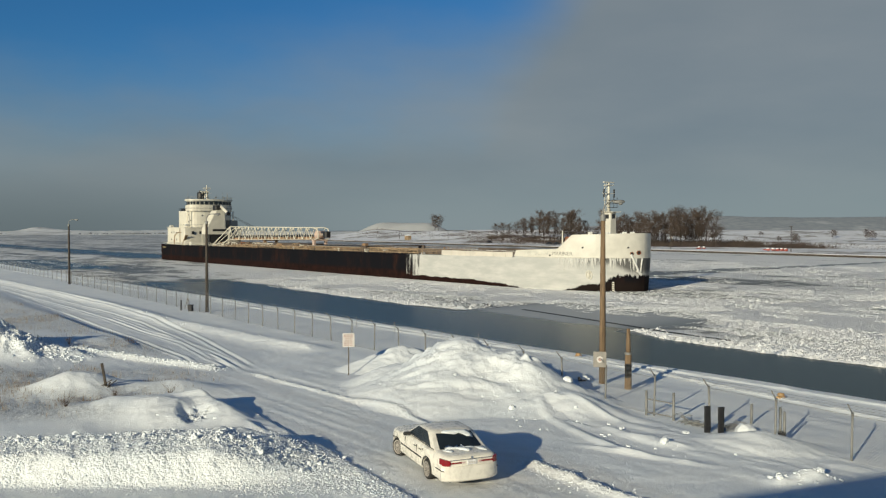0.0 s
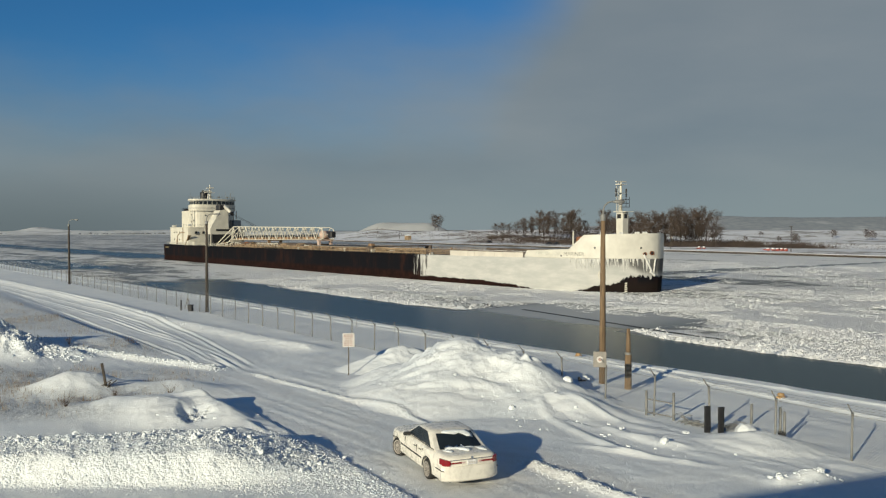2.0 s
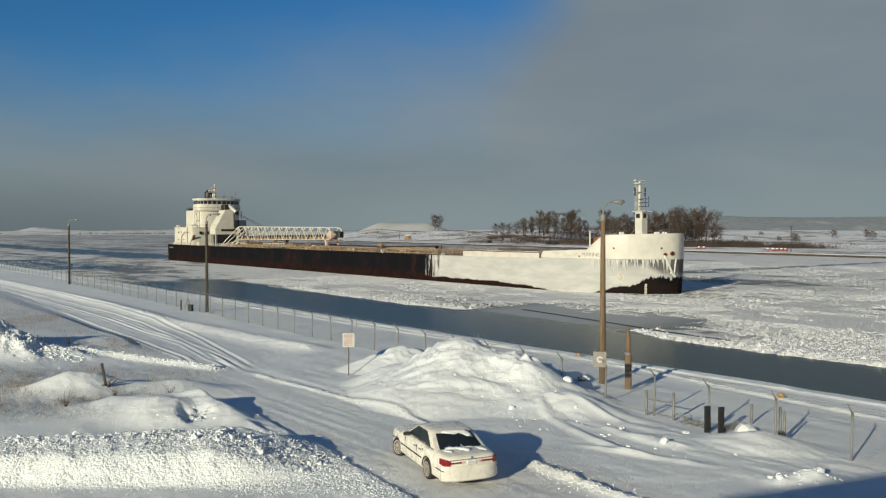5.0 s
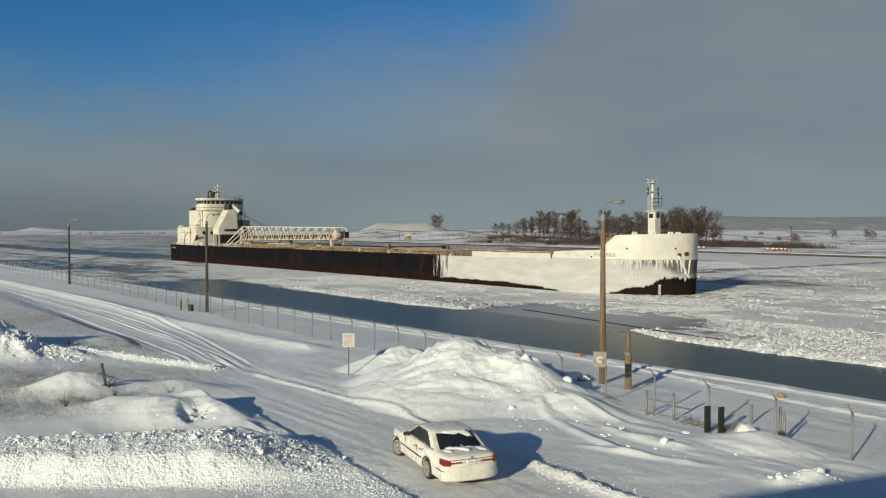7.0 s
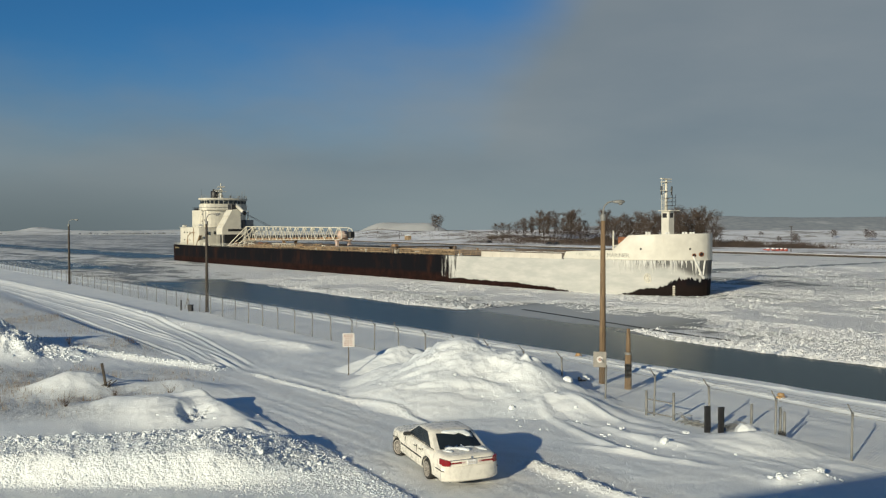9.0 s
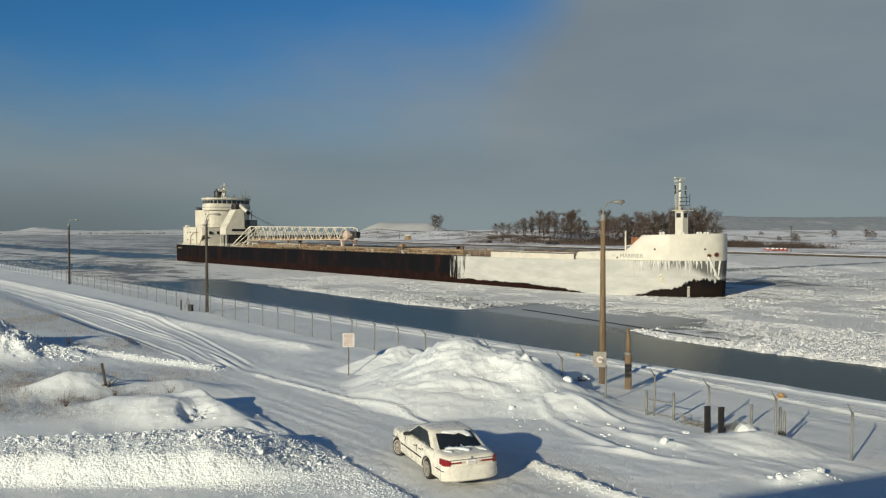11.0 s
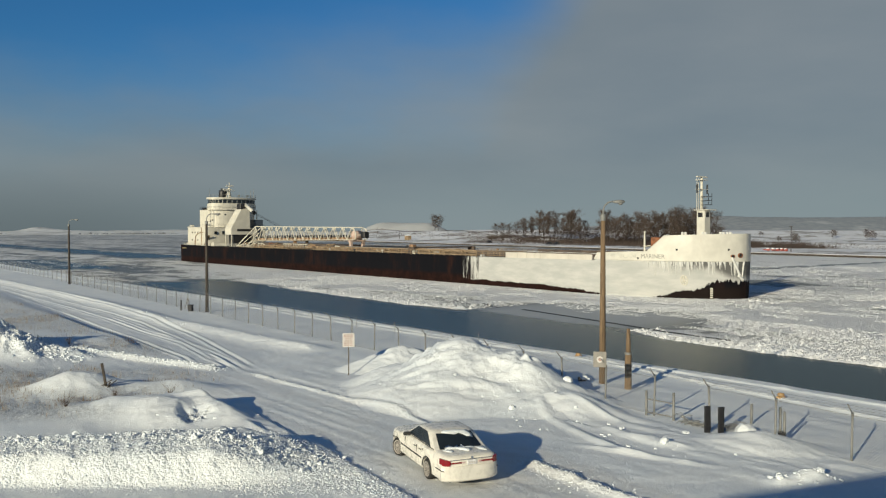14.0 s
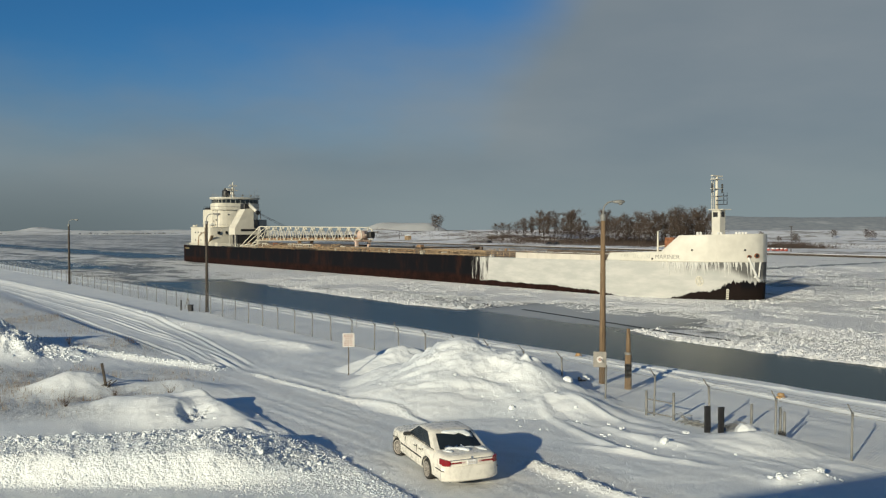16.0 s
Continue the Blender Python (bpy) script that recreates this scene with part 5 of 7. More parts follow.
def forecastle(sh, fc):
    tower = part("foremast", Shape().box(212.7, 214.3, -0.85, 0.85, 10.3, 14.7, c=0.08), ICEWHITE, sh, "white square mast house", m=pose(1.1, 0, 0.1))
    part("opening", Shape().box(214.1, 214.34, -0.45, 0.45, 13.5, 14.35), BLACK, tower)
    part("opening", Shape().box(213.0, 213.9, -0.89, -0.7, 13.5, 14.3), BLACK, tower)
    part("platform", Shape().box(212.3, 215.2, -1.2, 1.2, 14.7, 14.82), CREAM, tower)
    part("mast_pole", Shape().rod((213.1, 0, 14.8), (213.1, 0, 20.4), 0.30, 0.2, 10), CREAM, tower, "white tubular mast", True)
    lad = Shape()
    for y in (-0.25, 0.25):
        lad.rod((212.3, y, 14.8), (212.3, y, 20.3), 0.05, n=4)
    for k in range(14):
        lad.rod((212.3, -0.25, 15 + 0.38 * k), (212.3, 0.25, 15 + 0.38 * k), 0.04, n=4)
    part("ladder", lad, CREAM, tower)
    part("crosstree", Shape().box(212.7, 213.5, -1.3, 1.3, 18.3, 18.38).box(212.4, 213.8, -0.8, 0.8, 19.9, 20.0).rod((213.1, -1.6, 17.0), (213.1, 1.6, 17.0), 0.05, n=5), CREAM, tower)
    part("radar", Shape().box(212.9, 213.3, -1.5, 1.5, 20.4, 20.6, c=0.05), CREAM, tower)
    for y in (-1.5, 1.5):
        part("lantern", Shape().rod((213.2, y, 18.4), (213.2, y, 19.2), 0.16).rod((213.2, y, 17.6), (213.2, y, 18.3), 0.14), BLACK, tower)
    bracket = Shape()
    for z in (15.6, 16.3, 17.0):
        bracket.box(213.3, 214.9, -0.5, 0.5, z, z + 0.08)
        bracket.rod((214.8, -0.5, z), (214.8, -0.5, z + 0.6), 0.05, n=4).rod((214.8, 0.5, z), (214.8, 0.5, z + 0.6), 0.05, n=4)
    part("lamp_bracket", bracket, BLACK, tower)
    part("jack_staff", Shape().rod((202.1, 0, 6.0), (202.1, 0, 11.2), 0.2, 0.14), CREAM, sh, "thin white post")
    part("boom_rest", Shape().rod((202.2, 0, 8.4), (208.5, 0, 9.0), 0.09), CREAM, sh)
    part("deck_box", Shape().box(206.5, 208.4, -4, -1.5, 8.2, 10.1, c=0.1), RUST, sh, "rust-red deck box")
    for s, y in ((214.6, -6.0), (216.5, -3), (217.6, 2.6), (218.6, -1)):
        part("mooring_bitt", Shape().rod((s, y, 10.3), (s, y, 11.05), 0.22, n=10).rod((s + 0.6, y, 10.3), (s + 0.6, y, 11.05), 0.22, n=10), ICEM, sh)
    snow = Shape().prism([(201.2, -9.5), (210, -9.0), (210, 9.0), (201.2, 9.5)], 6.6, 6.75)
    part("well_deck", snow, ICEM, sh, "snow-covered well deck")


SHIP = thing("ship", ship_pose(0), "long lake freighter with black hull, ice-coated white bow and cream deckhouse", "ship")
_h, _fc = hull(SHIP)
deck(SHIP)
deckhouse(SHIP)
unloader(SHIP)
forecastle(SHIP, _fc)


# ---- near things ----
def ground_at(x, y):
    return float(ground_height(np.array([[x]]), np.array([[y]]))[0, 0])


def fence_b(a):
    return 28.4 + 0.036 * (-12.9 - a) + 0.9 * min(1, max(0, (-12.9 - a) / 16))


def fence():
    """Chain-link fence on steel posts, its arms leaning over the land side."""
    fe = thing("fence", pose(0, 0, 0), "galvanised chain-link fence with leaning barbed-wire arms along the quay", "fence")
    post = Shape().rod((0, 0, -0.5), (0, 0, 1.72), 0.040, n=8).rod((0, 0, 1.70), (-0.36, 0, 2.08), 0.026, n=6).rod((0, 0, 1.66), (0, 0, 1.76), 0.05, n=8)
    for z in (0.25, 0.9, 1.5):
        post.rod((0, 0, z), (0, 0, z + 0.04), 0.046, n=8)
    me = post.mesh("post", True)
    me.materials.append(GALV)
    posts = []
    for k in range(-3, 62):
        a = -13.0 - 2.93 * k - 0.42 * max(0, k - 22)
        b = fence_b(a)
        x, y, _ = ab(a, b)
        posts.append((a, b, Vector((x, y, min(0.0, ground_at(x, y))))))
        part("post", me, None, fe, m=pose(x, y, posts[-1][2].z, 1.5 * math.sin(k * 2.3), 1.5 * math.cos(k * 1.7), HEAD + 90))
    wires, mesh_near, mesh_far = Shape(), Shape(), Shape()
    lean = Vector(ab(0, -1)) * 0.36
    gap = (5,)
    for i in range(len(posts) - 1):
        p, q = posts[i][2], posts[i + 1][2]
        up = Vector((0, 0, 1))
        if i not in gap:
            for z in (0.06, 1.66):
                wires.rod(p + up * z, q + up * z, 0.008, n=3)
        for f in (0.35, 0.65, 0.98):
            wires.rod(p + lean * f + up * (1.7 + 0.38 * f), q + lean * f + up * (1.7 + 0.38 * f), 0.006, n=3)
        if i in gap or i > 40:
            continue
        # the mesh: wires slanting both ways between bottom and top
        pitch = 0.105 if i < 12 else 0.26
        r = 0.0022 if i < 12 else 0.0042
        ln, top = (q - p).length, 1.64
        target = mesh_near if i < 12 else mesh_far
        n = int((ln + top) / pitch)
        for k in range(n):
            u = k * pitch
            for flip in (False, True):
                u0, z0 = (u, 0.06) if u <= ln else (ln, 0.06 + u - ln)
                u1, z1 = (u - top, 0.06 + top) if u - top >= 0 else (0.0, 0.06 + u)
                if flip:
                    u0, u1 = ln - u0, ln - u1
                if z1 <= z0:
                    continue
                target.rod(p + (q - p) * (u0 / ln) + up * z0, p + (q - p) * (u1 / ln) + up * z1, r, n=3)
    tagged(part("wire", wires, GALV, fe), kind="stuff")
    tagged(part("chain_link", mesh_near, GALV, fe), kind="stuff")
    tagged(part("chain_link", mesh_far, GALV, fe), kind="stuff")
    # board on a fence post
    a = -13.0 - 2.93 * 4
    x, y, _ = ab(a, fence_b(a) - 0.06)
    board = part("notice_board", Shape().box(-0.30, 0.30, -0.02, 0.02, 1.46, 2.18, c=0.015), plain("grey_board", (0.26, 0.245, 0.22), 0.7, 0, 0.15, 3), fe, "grey notice board with a red and white round mark", m=pose(x - 0.22, y, ground_at(x, y), 0, 0, -12))
    part("round_mark", Shape().rod((0, -0.018, 1.82), (0, -0.034, 1.82), 0.15, n=20), SIGN_WHITE, board)
    part("symbol", Shape().rod((0, -0.03, 1.82), (0, -0.044, 1.82), 0.075, n=16), SIGN_RED, board)
    # braces
    for k in (26,):
        a, b, p = posts[k]
        for d in (-1, 1):
            q = Vector(ab(a + d * 0.9, b))
            part("brace", Shape().rod(p + Vector((0, 0, 1.2)), (q.x, q.y, p.z - 0.1), 0.03), GALV, fe)


def gate_posts():
    group = "short posts by the gate"
    for (x, y), h, pair in (((8.8, 35.3), 1.05, 0), ((9.7, 34.3), 1.15, 0), ((12.75, 33.7), 0.8, 0), ((12.72, 30.75), 1.05, 1)):
        t = thing("gate_post", pose(x, y, ground_at(x, y), 0, 0, HEAD), "short weathered steel post standing in snow", "post", group)
        part("tube", Shape().rod((0, 0, -0.5), (0, 0, h), 0.055, n=10), GALV, t, smooth=True)
        part("cap", Shape().rod((0, 0, h), (0, 0, h + 0.03), 0.06, n=10), GALV, t)
        if pair:
            part("tube", Shape().rod((0.16, 0.02, -0.5), (0.16, 0.02, h - 0.1), 0.05, n=10), GALV, t, smooth=True)
            part("foot", Shape().box(-0.07, 0.22, -0.06, 0.06, -0.2, 0.2, c=0.02), BLACK, t, "black foot")
    t = thing("gate_rail", pose(0, 0, 0), "low steel rails between two gate posts", "rail")
    p, q = Vector((8.8, 35.3, ground_at(8.8, 35.3))), Vector((9.7, 34.3, ground_at(9.7, 34.3)))
    for z in (0.15, 0.72):
        part("bar", Shape().rod(p + Vector((0, 0, z)), q + Vector((0, 0, z)), 0.028), GALV, t)
    # crumpled netting by the gate
    net = Shape()
    rnd = random.Random(21)
    for i in range(60):
        f = rnd.random()
        x, y = 9.9 + 0.75 * f + 0.12 * rnd.gauss(0, 1), 33.9 - 0.75 * f + 0.12 * rnd.gauss(0, 1)
        z = ground_at(x, y) + 0.45 * (1 - f) * rnd.random()
        dx, dy, dz = (rnd.gauss(0, 0.16) for _ in range(3))
        net.tube([(x - dx, y - dy, z - dz * 0.4), (x, y, z + 0.05), (x + dx, y + dy, z + dz * 0.4)], 0.012, 4)
    ob = part("wire_netting", net, GALV)
    tagged(ob, "crumpled loose wire netting lying on the snow", "netting")
    net = Shape()
    for i in range(46):
        f = rnd.random()
        x, y = 11.25 + 0.75 * f + 0.1 * rnd.gauss(0, 1), 32.55 + 0.35 * f + 0.1 * rnd.gauss(0, 1)
        z = ground_at(x, y) + 0.2 * rnd.random()
        dx, dy, dz = (rnd.gauss(0, 0.14) for _ in range(3))
        net.tube([(x - dx, y - dy, z - dz * 0.4), (x, y, z + 0.04), (x + dx, y + dy, z + dz * 0.4)], 0.012, 4)
    ob = part("wire_netting", net, GALV)
    tagged(ob, "crumpled loose wire netting lying on the snow", "netting")
    for x, y in ((10.46, 32.26), (10.95, 32.1)):
        t = thing("marker_slab", pose(x, y, ground_at(x, y), 0, 0, 8), "upright flat black marker slab standing in snow", "marker", "black markers")
        part("slab", Shape().box(-0.12, 0.12, -0.045, 0.045, -0.4, 1.02, c=0.012), BLACK, t)
        part("cap", Shape().box(-0.125, 0.125, -0.05, 0.05, 1.02, 1.05), BLACK, t)


def lamp_post(x, y, h, r0, r1, arm, wood, rungs=False):
    t = thing("street_lamp", pose(x, y, ground_at(x, y)), "tall wooden pole with a curved cobra-head street lamp" if wood is POLE_WOOD else "tall dark wooden pole with a curved street lamp", "street lamp", "lamps along the canal")
    part("pole", Shape().rod((0, 0, -0.6), (0, 0, h), r0, r1, 14), wood, t, smooth=True)
    part("band", Shape().rod((0, 0, h - 0.28), (0, 0, h + 0.04), r1 + 0.03, n=14), GALV, t, "metal band at the pole top")
    pts = [(0, 0, h - 0.2), (0.0, 0, h + 0.25), (0.08, 0, h + 0.5), (0.25, 0, h + 0.66), (0.5, 0, h + 0.72), (arm, 0, h + 0.70)]
    part("arm", Shape().tube(pts, 0.04, 8), GALV, t, smooth=True)
    head = part("lamp_head", Shape().loft([[(arm - 0.12 + 0.62 * f, w * math.cos(i * math.pi / 5), h + 0.70 + d * math.sin(i * math.pi / 5)) for i in range(10)] for f, w, d in ((0, 0.05, 0.05), (0.2, 0.10, 0.08), (0.55, 0.15, 0.11), (0.85, 0.14, 0.09), (1, 0.05, 0.04))]), GALV, t, smooth=True)
    part("lens", Shape().spin([(0.12, 0.0), (0.11, -0.07), (0.05, -0.11)], pose(arm + 0.28, 0, h + 0.64), 12), LAMP_GLASS, head, "clouded lamp lens")
    if rungs:
        for k in range(12):
            part("rung", Shape().rod((-0.2, -0.12, 1.0 + 0.32 * k), (0.34, -0.12, 1.0 + 0.32 * k), 0.018, n=5), GALV, t)
    return t


def poles():
    lamp_post(8.3, 42.5, 8.75, 0.185, 0.115, 0.62, POLE_WOOD)
    lamp_post(-23.2, 80.4, 8.9, 0.17, 0.11, 0.85, DARK_WOOD, True)
    lamp_post(-55.7, 122.0, 8.9, 0.18, 0.12, 0.95, DARK_WOOD)
    x, y, _ = ab(-195.0, 34.5)
    lamp_post(x, y, 8.9, 0.18, 0.12, 0.95, DARK_WOOD)
    t = thing("stub_pole", pose(9.3, 41.0, ground_at(9.3, 41.0)), "short stepped wooden stub pole standing in snow", "pole")
    part("lower", Shape().spin([(0.19, -0.5), (0.18, 0.3), (0.165, 1.78)], n=12), POLE_WOOD, t, smooth=True)
    part("collar", Shape().rod((0, 0, 1.74), (0, 0, 1.86), 0.185, n=12), GALV, t)
    part("upper", Shape().spin([(0.125, 1.8), (0.12, 2.2), (0.085, 3.05)], n=10), POLE_WOOD, t, smooth=True)
    x, y = 7.35, 43.2
    t = thing("valve_box", pose(x, y, ground_at(x, y)), "small dark valve box with a snow cap", "valve box")
    part("box", Shape().box(-0.2, 0.2, -0.16, 0.16, -0.1, 0.2, c=0.05), BLACK, t)
    part("lid", Shape().box(-0.1, 0.3, -0.2, 0.2, 0.08, 0.3, c=0.07).box(0.22, 0.5, -0.2, 0.15, -0.1, 0.16, c=0.06), SNOW, t, "cap of snow")
    # cabinet by the second lamp
    for (x, y), w, h in (((-25.0, 81.0), 0.22, 0.62), ((-26.2, 81.8), 0.07, 1.0)):
        t = thing("control_box", pose(x, y, ground_at(x, y), 0, 0, -20), "small black box on the snow by a lamp", "control box")
        part("body", Shape().box(-w, w, -w * 0.7, w * 0.7, -0.2, h, c=0.02), BLACK, t)
        part("lid", Shape().box(-w - 0.02, w + 0.02, -w * 0.75, w * 0.75, h, h + 0.04), BLACK, t)


def warning_sign():
    x, y = -5.2, 45.0
    t = thing("warning_sign", pose(x, y, min(0.03, ground_at(x, y)), 0, 0, 4), "rectangular white notice with red print on a thin post", "sign")
    part("post", Shape().box(-0.03, 0.03, -0.02, 0.02, -0.5, 2.28), plain("dark_sign_post", (0.10, 0.085, 0.065), 0.7), t)
    panel = part("panel", Shape().box(-0.33, 0.33, -0.045, -0.022, 1.56, 2.32, c=0.008), SIGN_WHITE, t)
    rnd = random.Random(2)
    for k, z in enumerate((2.22, 2.13, 2.04, 1.93, 1.84, 1.75, 1.66)):
        w = 0.17 + 0.10 * rnd.random()
        n = 3
        for j in range(n):
            x0 = -w + 2 * w * j / n
            part("print_line", Shape().box(x0, x0 + 2 * w / n * 0.8, -0.052, -0.044, z - 0.025, z + 0.025), SIGN_RED, panel)


def quay_bits():
    for x, y in ((8.55, 51.6), (16.05, 38.75)):
        t = thing("mooring_line_heap", pose(x, y, ground_at(x, y), 0, 0, 40), "small orange bollard cap half buried in snow", "bollard")
        part("cap", Shape().spin([(0.02, 0.20), (0.14, 0.18), (0.17, 0.10), (0.10, 0.03), (0.10, -0.2)], n=14), ORANGE, t, smooth=True)
        part("base", Shape().box(-0.26, 0.26, -0.12, 0.12, -0.2, 0.05, c=0.04), ORANGE, t)
    for px, b, h in ((-56.9, 36.6, 0.95), (-51.5, 36.6, 0.9), (-41.5, 36.4, 0.95)):
        x, y, _ = ab(px, b)
        t = thing("marker_rod", pose(x, y, ground_at(x, y)), "thin steel marker rod in the quay snow", "rod", "marker rods on the quay")
        part("rod", Shape().rod((0, 0, -0.3), (0, 0, h), 0.022, n=6), GALV, t)
        part("tip", Shape().rod((0, 0, h), (0, 0, h + 0.05), 0.032, n=6), RUST, t)


def stake():
    x, y = -16.3, 39.5
    t = thing("leaning_stake", pose(x, y, ground_at(x, y) - 0.1, 0, -10, 0), "broken wooden stake leaning in a snow heap", "stake")
    part("stake", Shape().box(-0.055, 0.055, -0.04, 0.04, -0.3, 1.22, c=0.012), DARK_WOOD, t)
    part("slat", Shape().box(-0.02, 0.02, -0.05, 0.05, -0.35, 0.35, pose(0.02, -0.06, 0.22, 0, 70, 0)), DARK_WOOD, t)
    part("slat", Shape().box(-0.02, 0.02, -0.05, 0.05, -0.05, 0.55, pose(0.05, 0.02, 0.02, 0, 62, 20)), DARK_WOOD, t)
    part("slat", Shape().box(-0.02, 0.02, -0.05, 0.05, -0.35, 0.25, pose(0.12, -0.05, 0.05, 0, 35, 0)), DARK_WOOD, t)


def lumps(name, places, sizes, material, label, category, seed=4, flat=0.8, smooth=False, coarse=False):
    """Many small broken pieces in one mesh."""
    rs = np.random.RandomState(seed)
    phi = (1 + 5 ** 0.5) / 2
    base = np.array([(-1, phi, 0), (1, phi, 0), (-1, -phi, 0), (1, -phi, 0), (0, -1, phi), (0, 1, phi), (0, -1, -phi), (0, 1, -phi), (phi, 0, -1), (phi, 0, 1), (-phi, 0, -1), (-phi, 0, 1)]) / 1.9
    face = np.array([(0, 11, 5), (0, 5, 1), (0, 1, 7), (0, 7, 10), (0, 10, 11), (1, 5, 9), (5, 11, 4), (11, 10, 2), (10, 7, 6), (7, 1, 8), (3, 9, 4), (3, 4, 2), (3, 2, 6), (3, 6, 8), (3, 8, 9), (4, 9, 5), (2, 4, 11), (6, 2, 10), (8, 6, 7), (9, 8, 1)])
    if coarse:
        base = np.array([(1, 0, 0), (-1, 0, 0), (0, 1, 0), (0, -1, 0), (0, 0, 1), (0, 0, -1)], float)
        face = np.array([(0, 2, 4), (2, 1, 4), (1, 3, 4), (3, 0, 4), (2, 0, 5), (1, 2, 5), (3, 1, 5), (0, 3, 5)])
    n, m = len(places), len(base)
    v = base[None] * (0.62 + 0.76 * rs.rand(n, m, 1))
    v = v * (0.65 + 0.7 * rs.rand(n, 1, 3)) * np.array([1, 1, flat])
    t = rs.rand(n) * 2 * np.pi
    c, s = np.cos(t)[:, None], np.sin(t)[:, None]
    v = np.stack([v[..., 0] * c - v[..., 1] * s, v[..., 0] * s + v[..., 1] * c, v[..., 2]], -1)
    v = v * sizes[:, None, None] + places[:, None, :]
    f = face[None] + (np.arange(n) * m)[:, None, None]
    me = fast_mesh(name, v.reshape(-1, 3), f.reshape(-1, 3), smooth)
    me.materials.append(material)
    return tagged(new(name, me), label, category, kind="stuff")


def snow_chunks():
    rs = np.random.RandomState(12)
    P, S = [], []

    def along(line, n, spread, lo, hi, shift=0.0, power=2.5):
        pts = np.array(line, float)
        seg = np.hypot(*(pts[1:] - pts[:-1]).T)
        cum = np.concatenate([[0], np.cumsum(seg)])
        d = rs.rand(n) * cum[-1]
        x, y = np.interp(d, cum, pts[:, 0]), np.interp(d, cum, pts[:, 1])
        P.append(np.stack([x + rs.randn(n) * spread, y + shift + rs.randn(n) * spread], 1))
        S.append(lo + (hi - lo) * rs.rand(n) ** power)

    bank = [(-18, 26.9), (-14, 26.9), (-8.2, 27.0), (-5.6, 26.6), (-3.8, 25.9)]
    along(bank, 8500, 0.62, 0.009, 0.038, 0.35, 3)
    along(bank, 700, 0.5, 0.03, 0.12, 0.8, 5)
    along(bank, 6000, 0.42, 0.008, 0.035, -1.25, 4)
    along([(-6.6, 31.4), (-5.2, 29.2), (-3.2, 26.4), (-1.6, 24.2)], 2000, 0.42, 0.008, 0.032)
    along([(-6.5, 29.5), (-4.4, 27.6), (-2.4, 25.2), (-1.0, 23.6)], 1400, 0.5, 0.008, 0.035)
    along(WINDROW_RIGHT, 320, 0.2, 0.008, 0.035)
    along([(2.6, 28.2), (4.4, 25.6), (6.0, 23.4)], 900, 0.35, 0.008, 0.030)
    along(WINDROW_CROSS, 1500, 0.28, 0.012, 0.06)
    along([(-31, 53.5), (-27, 51), (-25.0, 49.5), (-22, 49.6)], 1500, 0.8, 0.015, 0.11, 0, 4)
    along([(-12.5, 34.4), (-8.5, 34.2)], 10, 0.4, 0.03, 0.10)
    along([(-3.5, 40.5), (1.0, 38.5), (5.5, 34.5)], 120, 1.6, 0.012, 0.06, 0, 5)
    along([(1.0, 37.0), (4.0, 34.5), (9.0, 30.0)], 90, 1.2, 0.02, 0.10, 0, 5)
    along([(10.6, 25.8), (12.4, 25.8)], 40, 0.3, 0.02, 0.09, 0, 4)
    along(FENCE_DRIFT, 220, 0.5, 0.012, 0.06)
    along(QUAY_TRACK, 500, 0.18, 0.01, 0.035)
    xy, size = np.concatenate(P), np.concatenate(S)
    z = ground_height(xy[:, :1], xy[:, 1:])[:, 0]
    lumps("snow_chunks", np.stack([xy[:, 0], xy[:, 1], z + size * 0.15], 1), size, SNOW, "broken lumps of ploughed snow", "snow lumps")


def big_blocks():
    """Single blocks of snow that stand out."""
    rs = random.Random(31)
    for x, y, s in ((8.2, 30.2, 0.17), (11.9, 32.0, 0.40), (5.9, 38.6, 0.22), (10.6, 25.6, 0.10), (3.0, 35.5, 0.13), (12.0, 25.9, 0.12)):
        sh = Shape()
        rings = []
        for zf, rf in ((-0.5, 0.9), (0.1, 1.05), (0.6, 0.75), (0.75, 0.2)):
            rings.append([(s * rf * (0.95 + 0.5 * rs.random()) * math.cos(i * math.pi / 3), s * rf * (0.7 + 0.5 * rs.random()) * math.sin(i * math.pi / 3), s * zf * (1 + 0.3 * rs.random())) for i in range(6)])
        sh.loft(rings)
        ob = part("snow_block", sh, SNOW, m=pose(x, y, ground_at(x, y) + s * 0.2, 20 * rs.random(), 20 * rs.random(), rs.random() * 90), bevel=0.02)
        tagged(ob, "loose block of packed snow on the drift", "snow block", "loose snow blocks")


